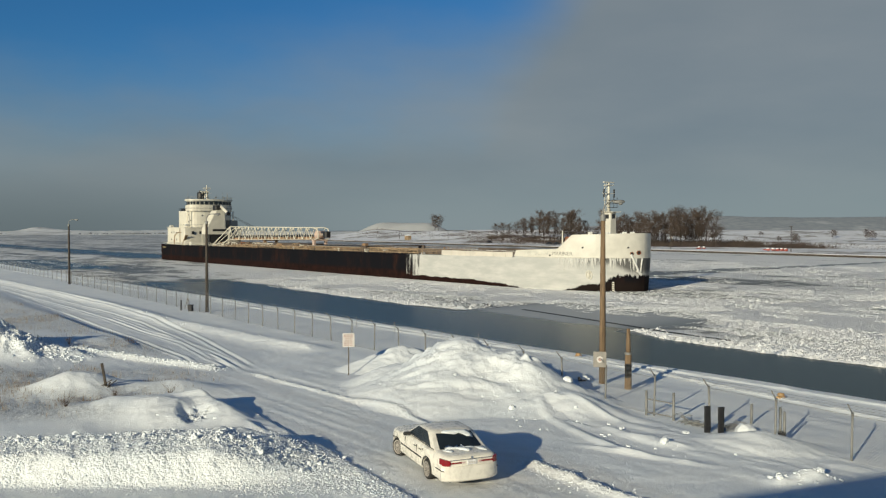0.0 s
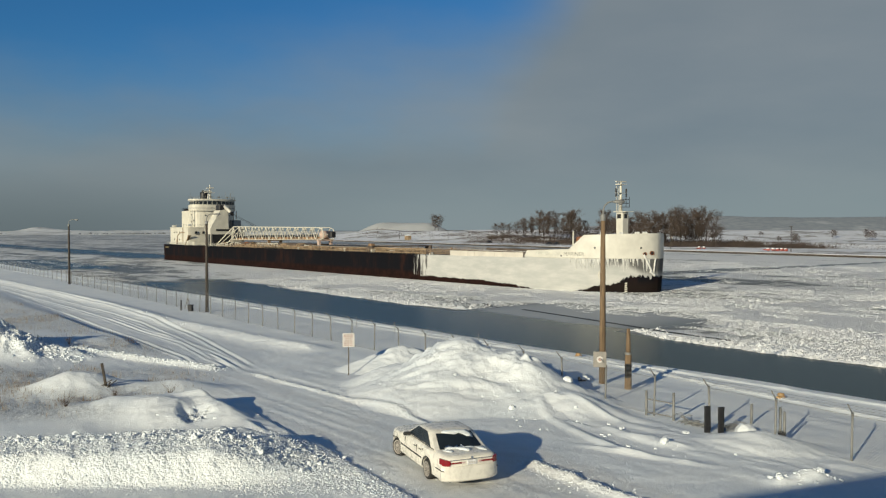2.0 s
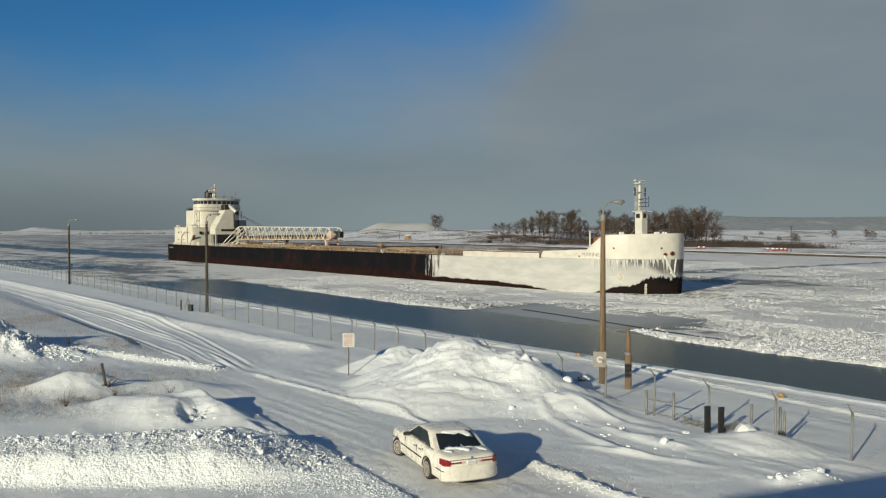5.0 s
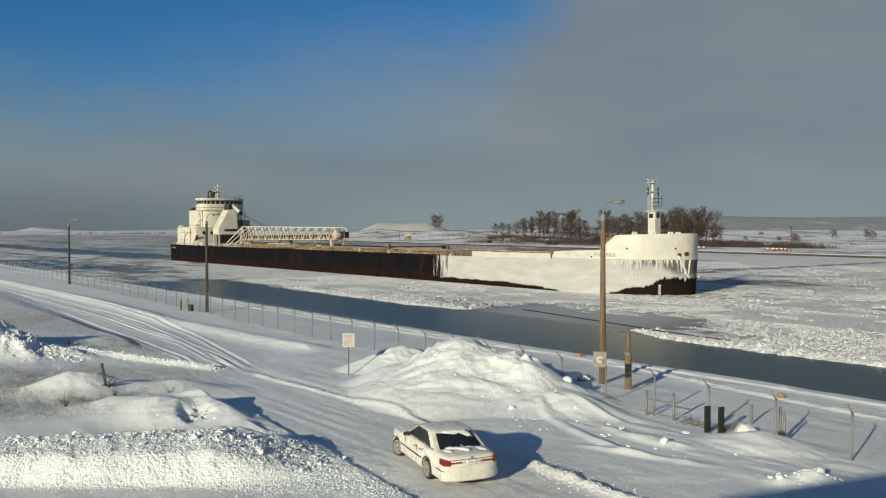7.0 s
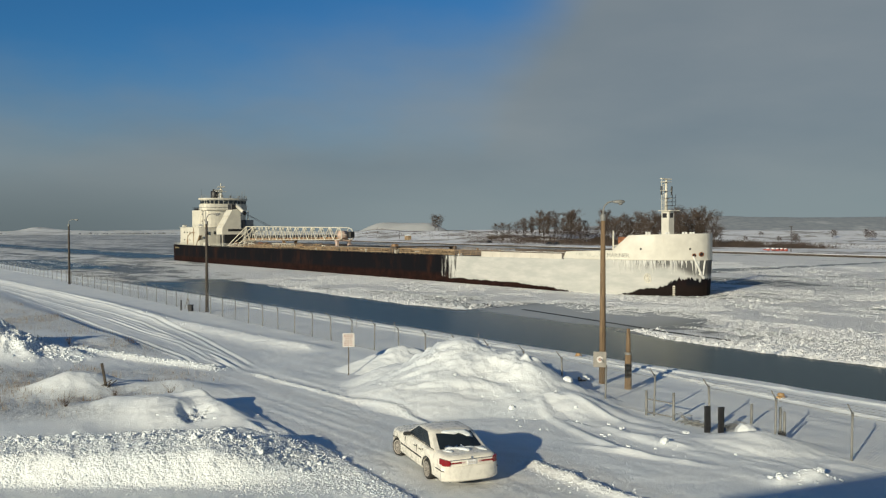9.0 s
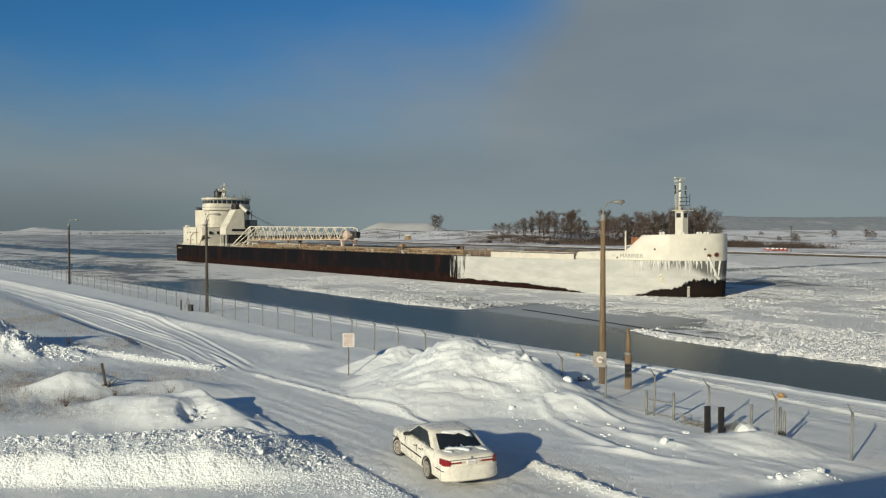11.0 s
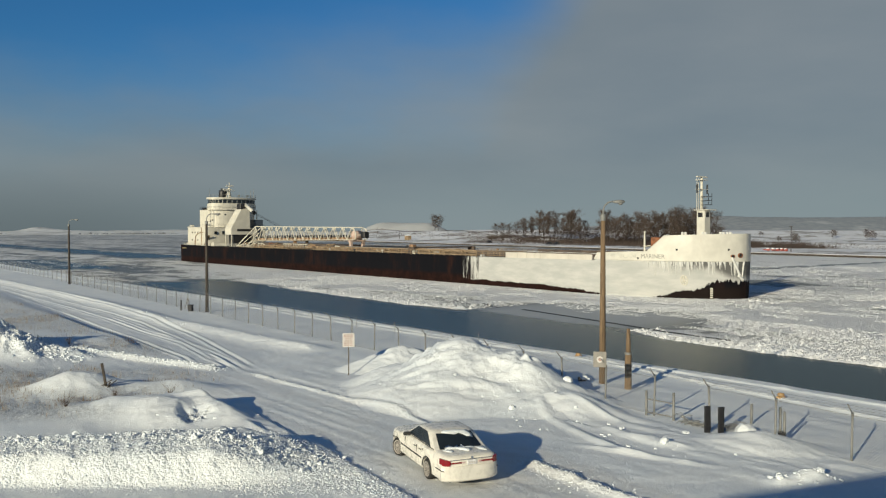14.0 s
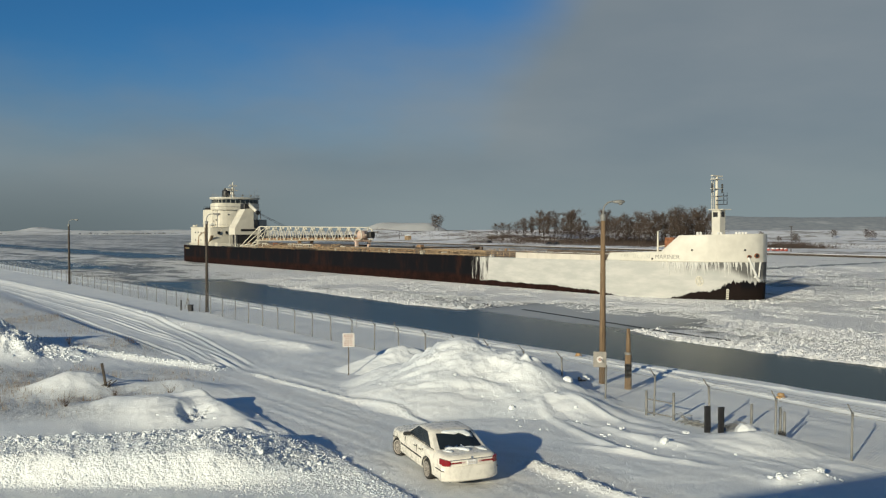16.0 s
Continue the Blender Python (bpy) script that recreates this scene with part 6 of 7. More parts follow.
def reeds():
    rs = np.random.RandomState(5)
    n = 64000
    x = rs.uniform(-46, -11, n)
    y = rs.uniform(33, 90, n)
    keep = rs.rand(n) < np.where(y > 49, 0.30, 0.9) * stubble_cover(x, y) * step(-0.16, 0.2, fbm(x * 0.5, y * 0.5, 3))
    x, y = x[keep], y[keep]
    z = ground_height(x[:, None], y[:, None])[:, 0]
    ok = ((z < 0.42) | (y > 49)) & (-x * UY + y * UX < 19.0)
    x, y, z = x[ok], y[ok], z[ok]
    V, F = [], []
    for i in range(len(x)):
        for j in range(3):
            h = 0.08 + 0.42 * rs.rand() ** 2
            bx, by = x[i] + rs.randn() * 0.12, y[i] + rs.randn() * 0.12
            lx, ly = rs.randn() * 0.13 * h, rs.randn() * 0.13 * h
            w = rs.uniform(0.005, 0.011)
            o = len(V)
            V += [(bx - w, by, z[i] - 0.05), (bx + w, by, z[i] - 0.05), (bx, by + w, z[i] - 0.05), (bx + lx, by + ly, z[i] + h)]
            F += [(o, o + 1, o + 3), (o + 1, o + 2, o + 3), (o + 2, o, o + 3)]
    me = fast_mesh("reeds", np.array(V), np.array(F), False)
    me.materials.append(REED)
    tagged(new("reeds", me), "dry brown reed stalks poking through the snow", "reeds", kind="stuff")
    bush = Shape()
    for bx, by in ((-16.6, 35.9), (-15.4, 38.3), (-24.5, 53.5), (-12.9, 38.6)):
        for i in range(30):
            a, h = rs.rand() * 6.28, rs.uniform(0.2, 0.75)
            r = rs.uniform(0.05, 0.6)
            g = ground_at(bx, by)
            bush.tube([(bx, by, g - 0.05), (bx + 0.4 * r * math.cos(a), by + 0.4 * r * math.sin(a), g + h * 0.5), (bx + r * math.cos(a), by + r * math.sin(a), g + h)], [0.006, 0.004, 0.002], 4)
    tagged(part("dry_bushes", bush, TWIG), "small leafless bushes in the snow", "bush", kind="stuff")


fence()
gate_posts()
poles()
warning_sign()
quay_bits()
stake()
big_blocks()
snow_chunks()
reeds()


def car():
    """A large saloon seen from behind; x forward from the rear axle, y to its left."""
    x0, y0 = 0.372, 26.47
    c = thing("car", pose(x0, y0, 0.02, 0, 0, 112.2), "cream-white four-door saloon with snow on its boot and rear window", "car")
    WB, R = 2.91, 0.335
    lerp = lambda x, pts: float(np.interp(x, [p[0] for p in pts], [p[1] for p in pts]))
    width = lambda x: lerp(x, [(-1.36, 0.74), (-1.32, 0.84), (-1.22, 0.90), (-0.9, 0.945), (0, 0.975), (1.4, 0.985), (2.6, 0.975), (3.3, 0.93), (3.65, 0.86), (3.82, 0.74), (3.86, 0.66)])
    top = lambda x: lerp(x, [(-1.36, 0.955), (-1.30, 1.005), (-1.1, 1.03), (-0.6, 1.045), (0.4, 1.03), (2.0, 1.0), (2.2, 0.99), (3.2, 0.93), (3.65, 0.86), (3.86, 0.74)])

    def sill(x):
        z = 0.27 + 0.05 * max(0, (x - 3.3) / 0.5) + 0.1 * max(0, (-0.9 - x) / 0.4)
        for w in (0, WB):
            d = abs(x - w)
            if d < 0.40:
                z = max(z, 0.335 + math.sqrt(0.40 ** 2 - d * d) * 0.98)
        return z

    xs = sorted(set([round(v, 3) for v in list(np.linspace(-1.36, 3.86, 76)) + [w + 0.40 * math.cos(math.pi * k / 14) * 0.999 for w in (0, WB) for k in range(15)]]))
    rings = []
    for x in xs:
        w, t, s = width(x), top(x), sill(x)
        m = s + (t - s)
        half = [(0.0, 0.24), (w - 0.30, 0.24), (w - 0.28, max(0.24, s - 0.01)), (w - 0.03, s), (w - 0.005, s + 0.03), (w, s + (m - s) * 0.35), (w - 0.004, s + (m - s) * 0.6), (w - 0.03, s + (m - s) * 0.82), (w - 0.085, t - 0.035), (w - 0.17, t), (w * 0.5, t + 0.022), (0.0, t + 0.028)]
        rings.append([(x, -y, z) for y, z in half] + [(x, y, z) for y, z in reversed(half[1:-1])])
    body = part("body", Shape().loft(rings), CAR_WHITE, c, "cream-white painted body", True)
    split_edges(body, 40)
    # greenhouse: from the belt line up to the roof
    b0, b1, r0, r1 = -0.66, 2.34, 0.16, 1.46
    belt, roofz = 1.02, 1.475
    levels = []
    for f in (0, 0.5, 0.85, 0.96, 1.0):
        z = belt + (roofz - belt) * f
        ff = f if f < 0.9 else 0.85 + (f - 0.85) * 1.6
        xa, xb = b0 + (r0 - b0) * ff, b1 + (r1 - b1) * ff
        hw = 0.865 - 0.16 * f - (0.04 if f > 0.9 else 0) - (0.05 if f == 1 else 0)
        n = 10
        back = [(xa + 0.16 * (abs(v) ** 2.4), v * hw, z) for v in np.linspace(1, -1, n)]
        front = [(xb - 0.20 * (abs(v) ** 2.4), v * hw, z) for v in np.linspace(-1, 1, n)]
        levels.append(back + front)
    levels.append([(0.75 + (p[0] - 0.75) * 0.6, p[1] * 0.62, 1.492) for p in levels[-1]])
    levels.append([(0.75 + (p[0] - 0.75) * 0.2, p[1] * 0.2, 1.50) for p in levels[-2]])
    roof = part("roof", Shape().loft(levels), CAR_WHITE, c, "cream-white roof dusted with frost", True)
    split_edges(roof, 50)

    # a glass pane laid on the greenhouse: its four corners by height and place
    def skin(u, f, side):
        """Point on a flank: u along (0 back, 1 front), f the height (0 belt, 1 roof)."""
        xa, xb = b0 + (r0 - b0) * f + 0.16, b1 + (r1 - b1) * f - 0.20
        return Vector((xa + (xb - xa) * u, side * (0.865 - 0.16 * f), belt + (roofz - belt) * f))

    def pane(name, corners, n, parent, mat=GLASS, thick=0.012):
        cs = [Vector(p) for p in corners]
        n = Vector(n).normalized()
        return part(name, Shape().add([p - n * 0.01 for p in cs] + [p + n * thick for p in cs], [(3, 2, 1, 0), (4, 5, 6, 7), (0, 1, 5, 4), (1, 2, 6, 5), (2, 3, 7, 6), (3, 0, 4, 7)]), mat, parent)

    for side in (-1, 1):
        nrm = (0, side, 0.4)
        for (u0, u1, u2, u3) in ((0.15, 0.475, 0.475, 0.27), (0.50, 0.965, 0.95, 0.50)):
            cs = [skin(u0, 0.07, side), skin(u1, 0.07, side), skin(u2, 0.86, side), skin(u3, 0.86, side)]
            pane("side_window", cs if side < 0 else cs[::-1], nrm, c)
        cs = [skin(0.04, 0.0, side), skin(1.0, 0.0, side), skin(1.0, 0.05, side), skin(0.04, 0.05, side)]
        pane("belt_trim", cs if side < 0 else cs[::-1], nrm, c, TRIM, 0.016)
        cs = [skin(0.468, 0.05, side), skin(0.497, 0.05, side), skin(0.497, 0.9, side), skin(0.468, 0.9, side)]
        pane("door_pillar", cs if side < 0 else cs[::-1], nrm, c, TRIM, 0.008)
    rear = lambda v, f: Vector((b0 + (r0 - b0) * f + 0.16 * abs(v) ** 2.4, v * (0.865 - 0.16 * f), belt + (roofz - belt) * f))
    fore = lambda v, f: Vector((b1 + (r1 - b1) * f - 0.20 * abs(v) ** 2.4, v * (0.865 - 0.16 * f), belt + (roofz - belt) * f))
    for name, fn, n, flip in (("rear_window", rear, Vector((-0.45, 0, 0.84)), 1), ("windscreen", fore, Vector((0.45, 0, 0.84)), 0)):
        vs = np.linspace(0.84, -0.84, 11)
        ring = [fn(v, 0.06) for v in vs] + [fn(v, 0.84) for v in vs[::-1]]
        n.normalize()
        sh = Shape()
        N_ = len(ring)
        for k in range(10):
            q = [ring[k], ring[k + 1], ring[N_ - 2 - k], ring[N_ - 1 - k]]
            sh.add([p + n * 0.010 for p in q], [(0, 1, 2, 3) if flip else (3, 2, 1, 0)])
        g = part(name, sh, GLASS, c, smooth=True)
        if flip:
            # snow left on the glass and the boot lid
            rnd = random.Random(8)
            snow = Shape()

            def patch(pts, base, h):
                """A lump of snow with an uneven rim, lying on the surface that base() gives."""
                m = len(pts)
                lo = [base(*p) for p in pts]
                mid = (sum(p[0] for p in pts) / m, sum(p[1] for p in pts) / m)
                hi = [base(mid[0] + (p[0] - mid[0]) * 0.75, mid[1] + (p[1] - mid[1]) * 0.75) + Vector((-0.2, 0, 1)) * h * (0.7 + 0.6 * rnd.random()) for p in pts]
                snow.loft([[tuple(q) for q in lo], [tuple(q) for q in hi]])
            on_glass = lambda v, f: rear(v, f) + n * 0.012
            patch([(0.62, 0.86), (0.30, 0.80), (0.02, 0.74), (-0.20, 0.80), (-0.45, 0.62), (-0.72, 0.50), (-0.80, 0.66), (-0.66, 0.92), (0.0, 1.0), (0.5, 0.98)], on_glass, 0.035)
            patch([(0.70, 0.05), (0.62, 0.20), (0.40, 0.10), (0.22, 0.16), (0.08, 0.10), (-0.05, 0.24), (-0.18, 0.08), (-0.55, 0.06), (-0.6, -0.02), (0.68, -0.02)], on_glass, 0.05)
            lid = lambda x, y: Vector((x, y, top(x) + 0.024 - 0.01 * abs(y)))
            patch([(-0.66, 0.70), (-0.78, 0.66), (-0.98, 0.52), (-0.90, 0.40), (-0.70, 0.48), (-0.64, 0.55)], lid, 0.03)
            patch([(-0.64, 0.30), (-0.80, 0.12), (-1.02, -0.06), (-0.92, -0.20), (-0.74, -0.14), (-0.63, 0.02)], lid, 0.05)
            patch([(-0.66, -0.40), (-0.95, -0.50), (-1.10, -0.66), (-0.92, -0.74), (-0.70, -0.66)], lid, 0.03)
            part("snow_patches", snow, SNOW, c, "patches of snow on glass and boot lid", True)
    # bumpers
    def bumper(xa, xb, z0, z1, w, name, sgn):
        prof = []
        for f in np.linspace(-1, 1, 15):
            y = f * w
            xx = xb + sgn * (0.24 if sgn > 0 else 0.28) * abs(f) ** (4 if sgn > 0 else 3)
            prof.append((xx, y))
        rings = []
        for z, inset in ((z0, 0.05), (z0 + 0.05, 0.0), (z0 + (z1 - z0) * 0.55, 0.0), (z1 - 0.04, 0.015), (z1, 0.05)):
            outer = [(x + sgn * inset, y * (1 - inset * 0.4), z) for x, y in prof]
            inner = [(xa, w * 0.97, z), (xa, -w * 0.97, z)]
            rings.append(outer + inner)
        return part(name, Shape().loft(rings), CAR_WHITE, c, smooth=True)
    rb = bumper(-0.95, -1.45, 0.25, 0.72, 0.955, "rear_bumper", 1)
    split_edges(rb, 40)
    part("bumper_strip", Shape().tube([(-0.75, 0.965, 0.585), (-1.2, 0.945, 0.585), (-1.30, 0.915, 0.585)], 0.016, 6), TRIM, rb)
    part("bumper_strip", Shape().tube([(-0.75, -0.965, 0.585), (-1.2, -0.945, 0.585), (-1.30, -0.915, 0.585)], 0.016, 6), TRIM, rb)
    fb = bumper(3.4, 3.93, 0.28, 0.62, 0.83, "front_bumper", -1)
    split_edges(fb, 40)
    # tail lamps wrap the corners
    for side in (-1, 1):
        lamp = part("tail_lamp", Shape().loft([[(-1.02, side * 0.945, z) for z in (0.77, 0.93)] + [(-0.98, side * 0.90, 0.93), (-0.98, side * 0.90, 0.77)],
                                               [(-1.26, side * 0.915, z) for z in (0.75, 0.945)] + [(-1.2, side * 0.86, 0.945), (-1.2, side * 0.86, 0.75)],
                                               [(-1.345, side * 0.85, z) for z in (0.75, 0.945)] + [(-1.28, side * 0.82, 0.945), (-1.28, side * 0.82, 0.75)],
                                               [(-1.385, side * 0.72, z) for z in (0.75, 0.91)] + [(-1.30, side * 0.72, 0.91), (-1.30, side * 0.72, 0.75)]]), RED_LENS, c, "red wrap-round tail lamp", True)
        split_edges(lamp, 40)
        part("lamp_bar", Shape().box(-1.385, -1.32, side * 0.52 - 0.20, side * 0.52 + 0.20, 0.80, 0.85, c=0.015), RED_LENS, lamp)
        part("reversing_lamp", Shape().box(-1.392, -1.35, side * 0.27 - 0.05, side * 0.27 + 0.05, 0.80, 0.85, c=0.01), WHITE_LENS, lamp)
    part("boot_trim", Shape().box(-1.385, -1.33, -0.72, 0.72, 0.905, 0.93, c=0.01), CHROME, c, "chrome strip on the boot lid")
    part("emblem", Shape().rod((-1.36, 0, 0.965), (-1.385, 0, 0.965), 0.035, n=14), CHROME, c)
    plate = part("number_plate", Shape().box(-1.395, -1.34, -0.155, 0.155, 0.75, 0.895, c=0.01), PLATE, c, "pale plate with plain bars")
    for k in range(3):
        part("plate_bar", Shape().box(-1.401, -1.39, -0.11 + 0.08 * k, -0.05 + 0.08 * k, 0.79, 0.85), SIGN_WHITE, plate)
    # flanks: door seams, mouldings, handles, mirrors
    for side in (-1, 1):
        yy = lambda x: side * (width(x) + 0.001)
        for x in (-0.02 + 0.42, 0.93, 2.05):
            z0 = 0.36 if x > 0.5 else 0.80
            part("door_seam", Shape().box(x - 0.004, x + 0.004, min(yy(x), yy(x) - side * 0.03), max(yy(x), yy(x) - side * 0.03) + (0.002 if side > 0 else 0), z0, 0.90), TRIM, c)
        strip = Shape()
        strip.tube([(x, yy(x) + side * 0.006, 0.585) for x in np.linspace(0.46, 2.44, 10)], 0.022, 6)
        part("side_moulding", strip, TRIM, c, "dark rubbing strip")
        part("side_moulding", Shape().tube([(x, yy(x) + side * 0.006, 0.585) for x in np.linspace(3.34, 3.6, 4)], 0.018, 6), TRIM, c)
        for x in (0.62, 1.12):
            part("door_handle", Shape().box(x - 0.09, x + 0.09, side * 0.965 - 0.018, side * 0.965 + 0.018, 0.81, 0.84, c=0.012), TRIM, c)
        part("wing_mirror", Shape().loft([[(1.80 + dx + 0.03 * math.cos(t * math.pi / 5), side * (0.84 + dy), 1.06 + 0.075 * k * math.sin(t * math.pi / 5)) for t in range(10)] for dx, dy, k in ((0.0, 0.0, 0.3), (0.0, 0.06, 0.9), (0.02, 0.16, 1.0), (0.03, 0.24, 0.9), (0.04, 0.27, 0.5))]), TRIM, c, "black wing mirror", True)
        # arch lips
        for w in (0, WB):
            lip = [(w + 0.405 * math.cos(t), side * (width(w) - 0.004), 0.335 + 0.395 * math.sin(t)) for t in np.linspace(0.05, math.pi - 0.05, 15)]
            part("wheel_arch", Shape().tube(lip, 0.018, 6), TRIM if w == 0 else CAR_WHITE, c, smooth=True)
    part("wheel_well", Shape().box(-0.42, 0.42, -0.72, 0.72, 0.25, 0.75).box(WB - 0.42, WB + 0.42, -0.66, 0.66, 0.25, 0.72).box(-1.2, 3.6, -0.7, 0.7, 0.2, 0.27), TRIM, c)
    # wheels
    tyre = Shape().spin([(0.215, -0.10), (0.30, -0.112), (0.325, -0.095), (R, -0.06), (R, 0.06), (0.325, 0.095), (0.30, 0.112), (0.215, 0.10)], pose(0, 0, 0, 90, 0, 0), 30).mesh("tyre", True)
    tyre.materials.append(TYRE)
    rim = Shape().spin([(0.01, 0.10), (0.07, 0.10), (0.09, 0.085), (0.20, 0.07), (0.215, 0.115), (0.24, 0.118), (0.24, -0.05), (0.03, -0.05)], pose(0, 0, 0, -90, 0, 0), 30)
    for k in range(14):
        a = k * math.pi / 7
        rim.box(0.07, 0.215, -0.018, 0.012, -0.014, 0.014, pose(0, 0.10, 0) @ Matrix.Rotation(a, 4, "Y"))
    rim = rim.mesh("rim", False)
    rim.materials.append(ALLOY)
    for x, y, turn in ((0, 0.86, 0), (0, -0.86, 180), (WB, 0.85, 17), (WB, -0.85, 197)):
        w = new("wheel")
        w.parent = c
        w.matrix_local = pose(x, y, R, 0, 0, turn)
        part("tyre", tyre, None, w, "black snowy tyre")
        part("rim", rim, None, w, "spoked alloy rim")
    for side in (-1, 1):
        part("headlamp", Shape().box(3.72, 3.80, side * 0.62 - 0.16, side * 0.62 + 0.16, 0.62, 0.76, c=0.02), WHITE_LENS, c)
    # cabin seats behind the glass are hidden by its dark tint; the rear shelf lamp shows
    part("brake_lamp", Shape().box(-0.42, -0.36, -0.12, 0.12, 1.06, 1.10), RED_LENS, c)


car()


# ---- the far bank's things ----
BANK_O, BANK_D = Vector((177.7, 328.6, 0)), Vector((-0.478, 0.878, 0))
BANK_N = Vector((0.878, 0.478, 0))


def far_height(s, n):
    S, N_ = np.array([[float(s)]]), np.array([[float(n)]])
    return float(far_relief(S, N_)[0, 0])


def far_place(s, n):
    p = BANK_O + BANK_D * s + BANK_N * n
    return Vector((p.x, p.y, far_height(s, n)))


def on_sight(px, n):
    """The place on the bank, n from the water, that lies in the direction px (tangent from straight ahead)."""
    o = BANK_O + BANK_N * n
    s = (o.x - px * o.y) / (px * BANK_D.y - BANK_D.x)
    return s, far_place(s, n)


def tree_meshes(seed, h, spread, twigs, upright=0.75):
    """A leafless tree: trunk and limbs in one mesh, the fine twigs in another."""
    rnd = random.Random(seed)
    trunk, tw = Shape(), []
    stems = rnd.choice((1, 2, 2, 3))
    tips = []
    for k in range(stems):
        a = rnd.random() * 6.28
        lean = 0.10 * h * rnd.random()
        base = Vector((0.3 * math.cos(a) * (stems > 1), 0.3 * math.sin(a) * (stems > 1), -0.5))
        pts = [base + Vector((lean * math.cos(a) * f ** 1.3, lean * math.sin(a) * f ** 1.3, (h * (0.92 + 0.1 * rnd.random())) * f)) for f in (0, 0.25, 0.5, 0.75, 1)]
        r = 0.011 * h
        trunk.tube(pts, [r, r * 0.75, r * 0.5, r * 0.3, r * 0.1], 6)
        for i in range(24):
            f = 0.24 + 0.72 * rnd.random()
            j = min(3, int(f * 4))
            p = pts[j].lerp(pts[j + 1], f * 4 - j)
            b = rnd.random() * 6.28
            ln = spread * h * (0.45 + 0.6 * rnd.random()) * (0.30 + 0.80 * math.sin(math.pi * (f - 0.05) / 1.0))
            d = Vector((math.cos(b), math.sin(b), upright * (0.5 + 1.0 * rnd.random()))).normalized()
            q = p + d * ln * 0.5
            e = p + d * ln + Vector((0, 0, 0.15 * ln))
            trunk.tube([p, q, e], [r * 0.32, r * 0.2, r * 0.06], 5)
            tips += [(p, q), (q, e)]
            for _ in range(4):
                a0 = p.lerp(e, 0.3 + 0.65 * rnd.random())
                d2 = (d + Vector((rnd.gauss(0, 0.75), rnd.gauss(0, 0.75), rnd.gauss(0.1, 0.5)))).normalized()
                a1 = a0 + d2 * (0.35 + 0.4 * rnd.random()) * max(ln, 0.09 * h)
                trunk.rod(a0, a1, r * 0.12, r * 0.03, 3)
                tips += [(a0, a1), (a0, a1)]
    V, F = [], []
    for i in range(twigs):
        p, q = rnd.choice(tips)
        a = p.lerp(q, rnd.random())
        d = Vector((rnd.gauss(0, 1), rnd.gauss(0, 1), rnd.gauss(0.45, 0.7))).normalized()
        ln = h * (0.03 + 0.10 * rnd.random())
        b = a + d * ln
        w = 0.008 + 0.012 * rnd.random()
        s = d.orthogonal().normalized() * w
        t = d.cross(s).normalized() * w
        o = len(V)
        V += [tuple(a + s), tuple(a - s * 0.5 + t), tuple(a - s * 0.5 - t), tuple(b)]
        F += [(o, o + 1, o + 3), (o + 1, o + 2, o + 3), (o + 2, o, o + 3)]
    crown = fast_mesh("crown", np.array(V), np.array(F), False)
    crown.materials.append(TWIG)
    tm = trunk.mesh("trunk", True)
    tm.materials.append(BARK)
    return tm, crown


def trees():
    kinds = [tree_meshes(s, h, sp, tw, up) for s, h, sp, tw, up in ((1, 25, 0.30, 6400, 0.9), (2, 24, 0.34, 6800, 0.75), (3, 21, 0.40, 6600, 0.6), (4, 26, 0.26, 5800, 1.1), (5, 17, 0.42, 5200, 0.55))]

    def plant(tan, n, k, scale, group):
        s, p = on_sight(tan, n)
        t = thing("tree", Matrix.Translation(p) @ Matrix.Rotation(tan * 37 + n, 4, "Z") @ Matrix.Scale(scale, 4), "tall leafless grey-brown tree on the snowy far bank", "tree", group)
        part("trunk", kinds[k][0], None, t)
        part("crown", kinds[k][1], None, t)

    rnd = random.Random(77)
    px = lambda x: (x - 784) / 1450
    rows = ((878, 2, .62), (890, 2, .70), (903, 4, .85), (916, 2, .66), (928, 2, .82), (940, 1, .80), (955, 1, .85), (963, 2, .95), (972, 1, .98), (981, 2, .88), (992, 4, .8), (1003, 0, .92), (1011, 3, 1.0), (1018, 0, 1.02), (1028, 4, .9), (1042, 4, .75), (1055, 2, .6), (1068, 1, .8), (1078, 0, .85), (1090, 1, .85), (1101, 0, .9), (1112, 1, .92), (1122, 2, .8), (1132, 0, .95), (1143, 1, .9), (1154, 3, .95), (1166, 1, .98), (1178, 0, .92), (1190, 3, 1.0), (1198, 1, 1.02), (1206, 0, 1.04), (1214, 1, 1.0), (1222, 3, 1.02), (1231, 1, 1.04), (1240, 3, 1.05), (1249, 0, .85), (1263, 3, .92), (1270, 4, .8))
    for x, k, sc in rows:
        plant(px(x), 62 + 26 * rnd.random(), k, sc * 0.93, "wood on the far bank")
    for x in list(range(1066, 1250, 8)) + list(range(925, 1050, 14)):
        plant(px(x + 3 * rnd.random()), 90 + 24 * rnd.random(), rnd.choice((0, 1, 3)), 0.5 + 0.4 * rnd.random(), "wood on the far bank")
    plant(px(770), 150, 2, 0.95, "single trees")
    plant(px(776), 152, 4, 1.15, "single trees")
    for x, n, sc in ((1317, 200, .52), (1377, 210, .55), (1403, 180, .72), (1409, 185, .65), (1474, 330, .7), (1534, 330, .8), (1544, 335, .72), (1345, 300, .5)):
        for dx, q in ((0, 0.55), (5, 0.38)):
            plant(px(x + dx), n + 3 * dx, 4 if sc < .6 else 2, sc * q, "single trees")


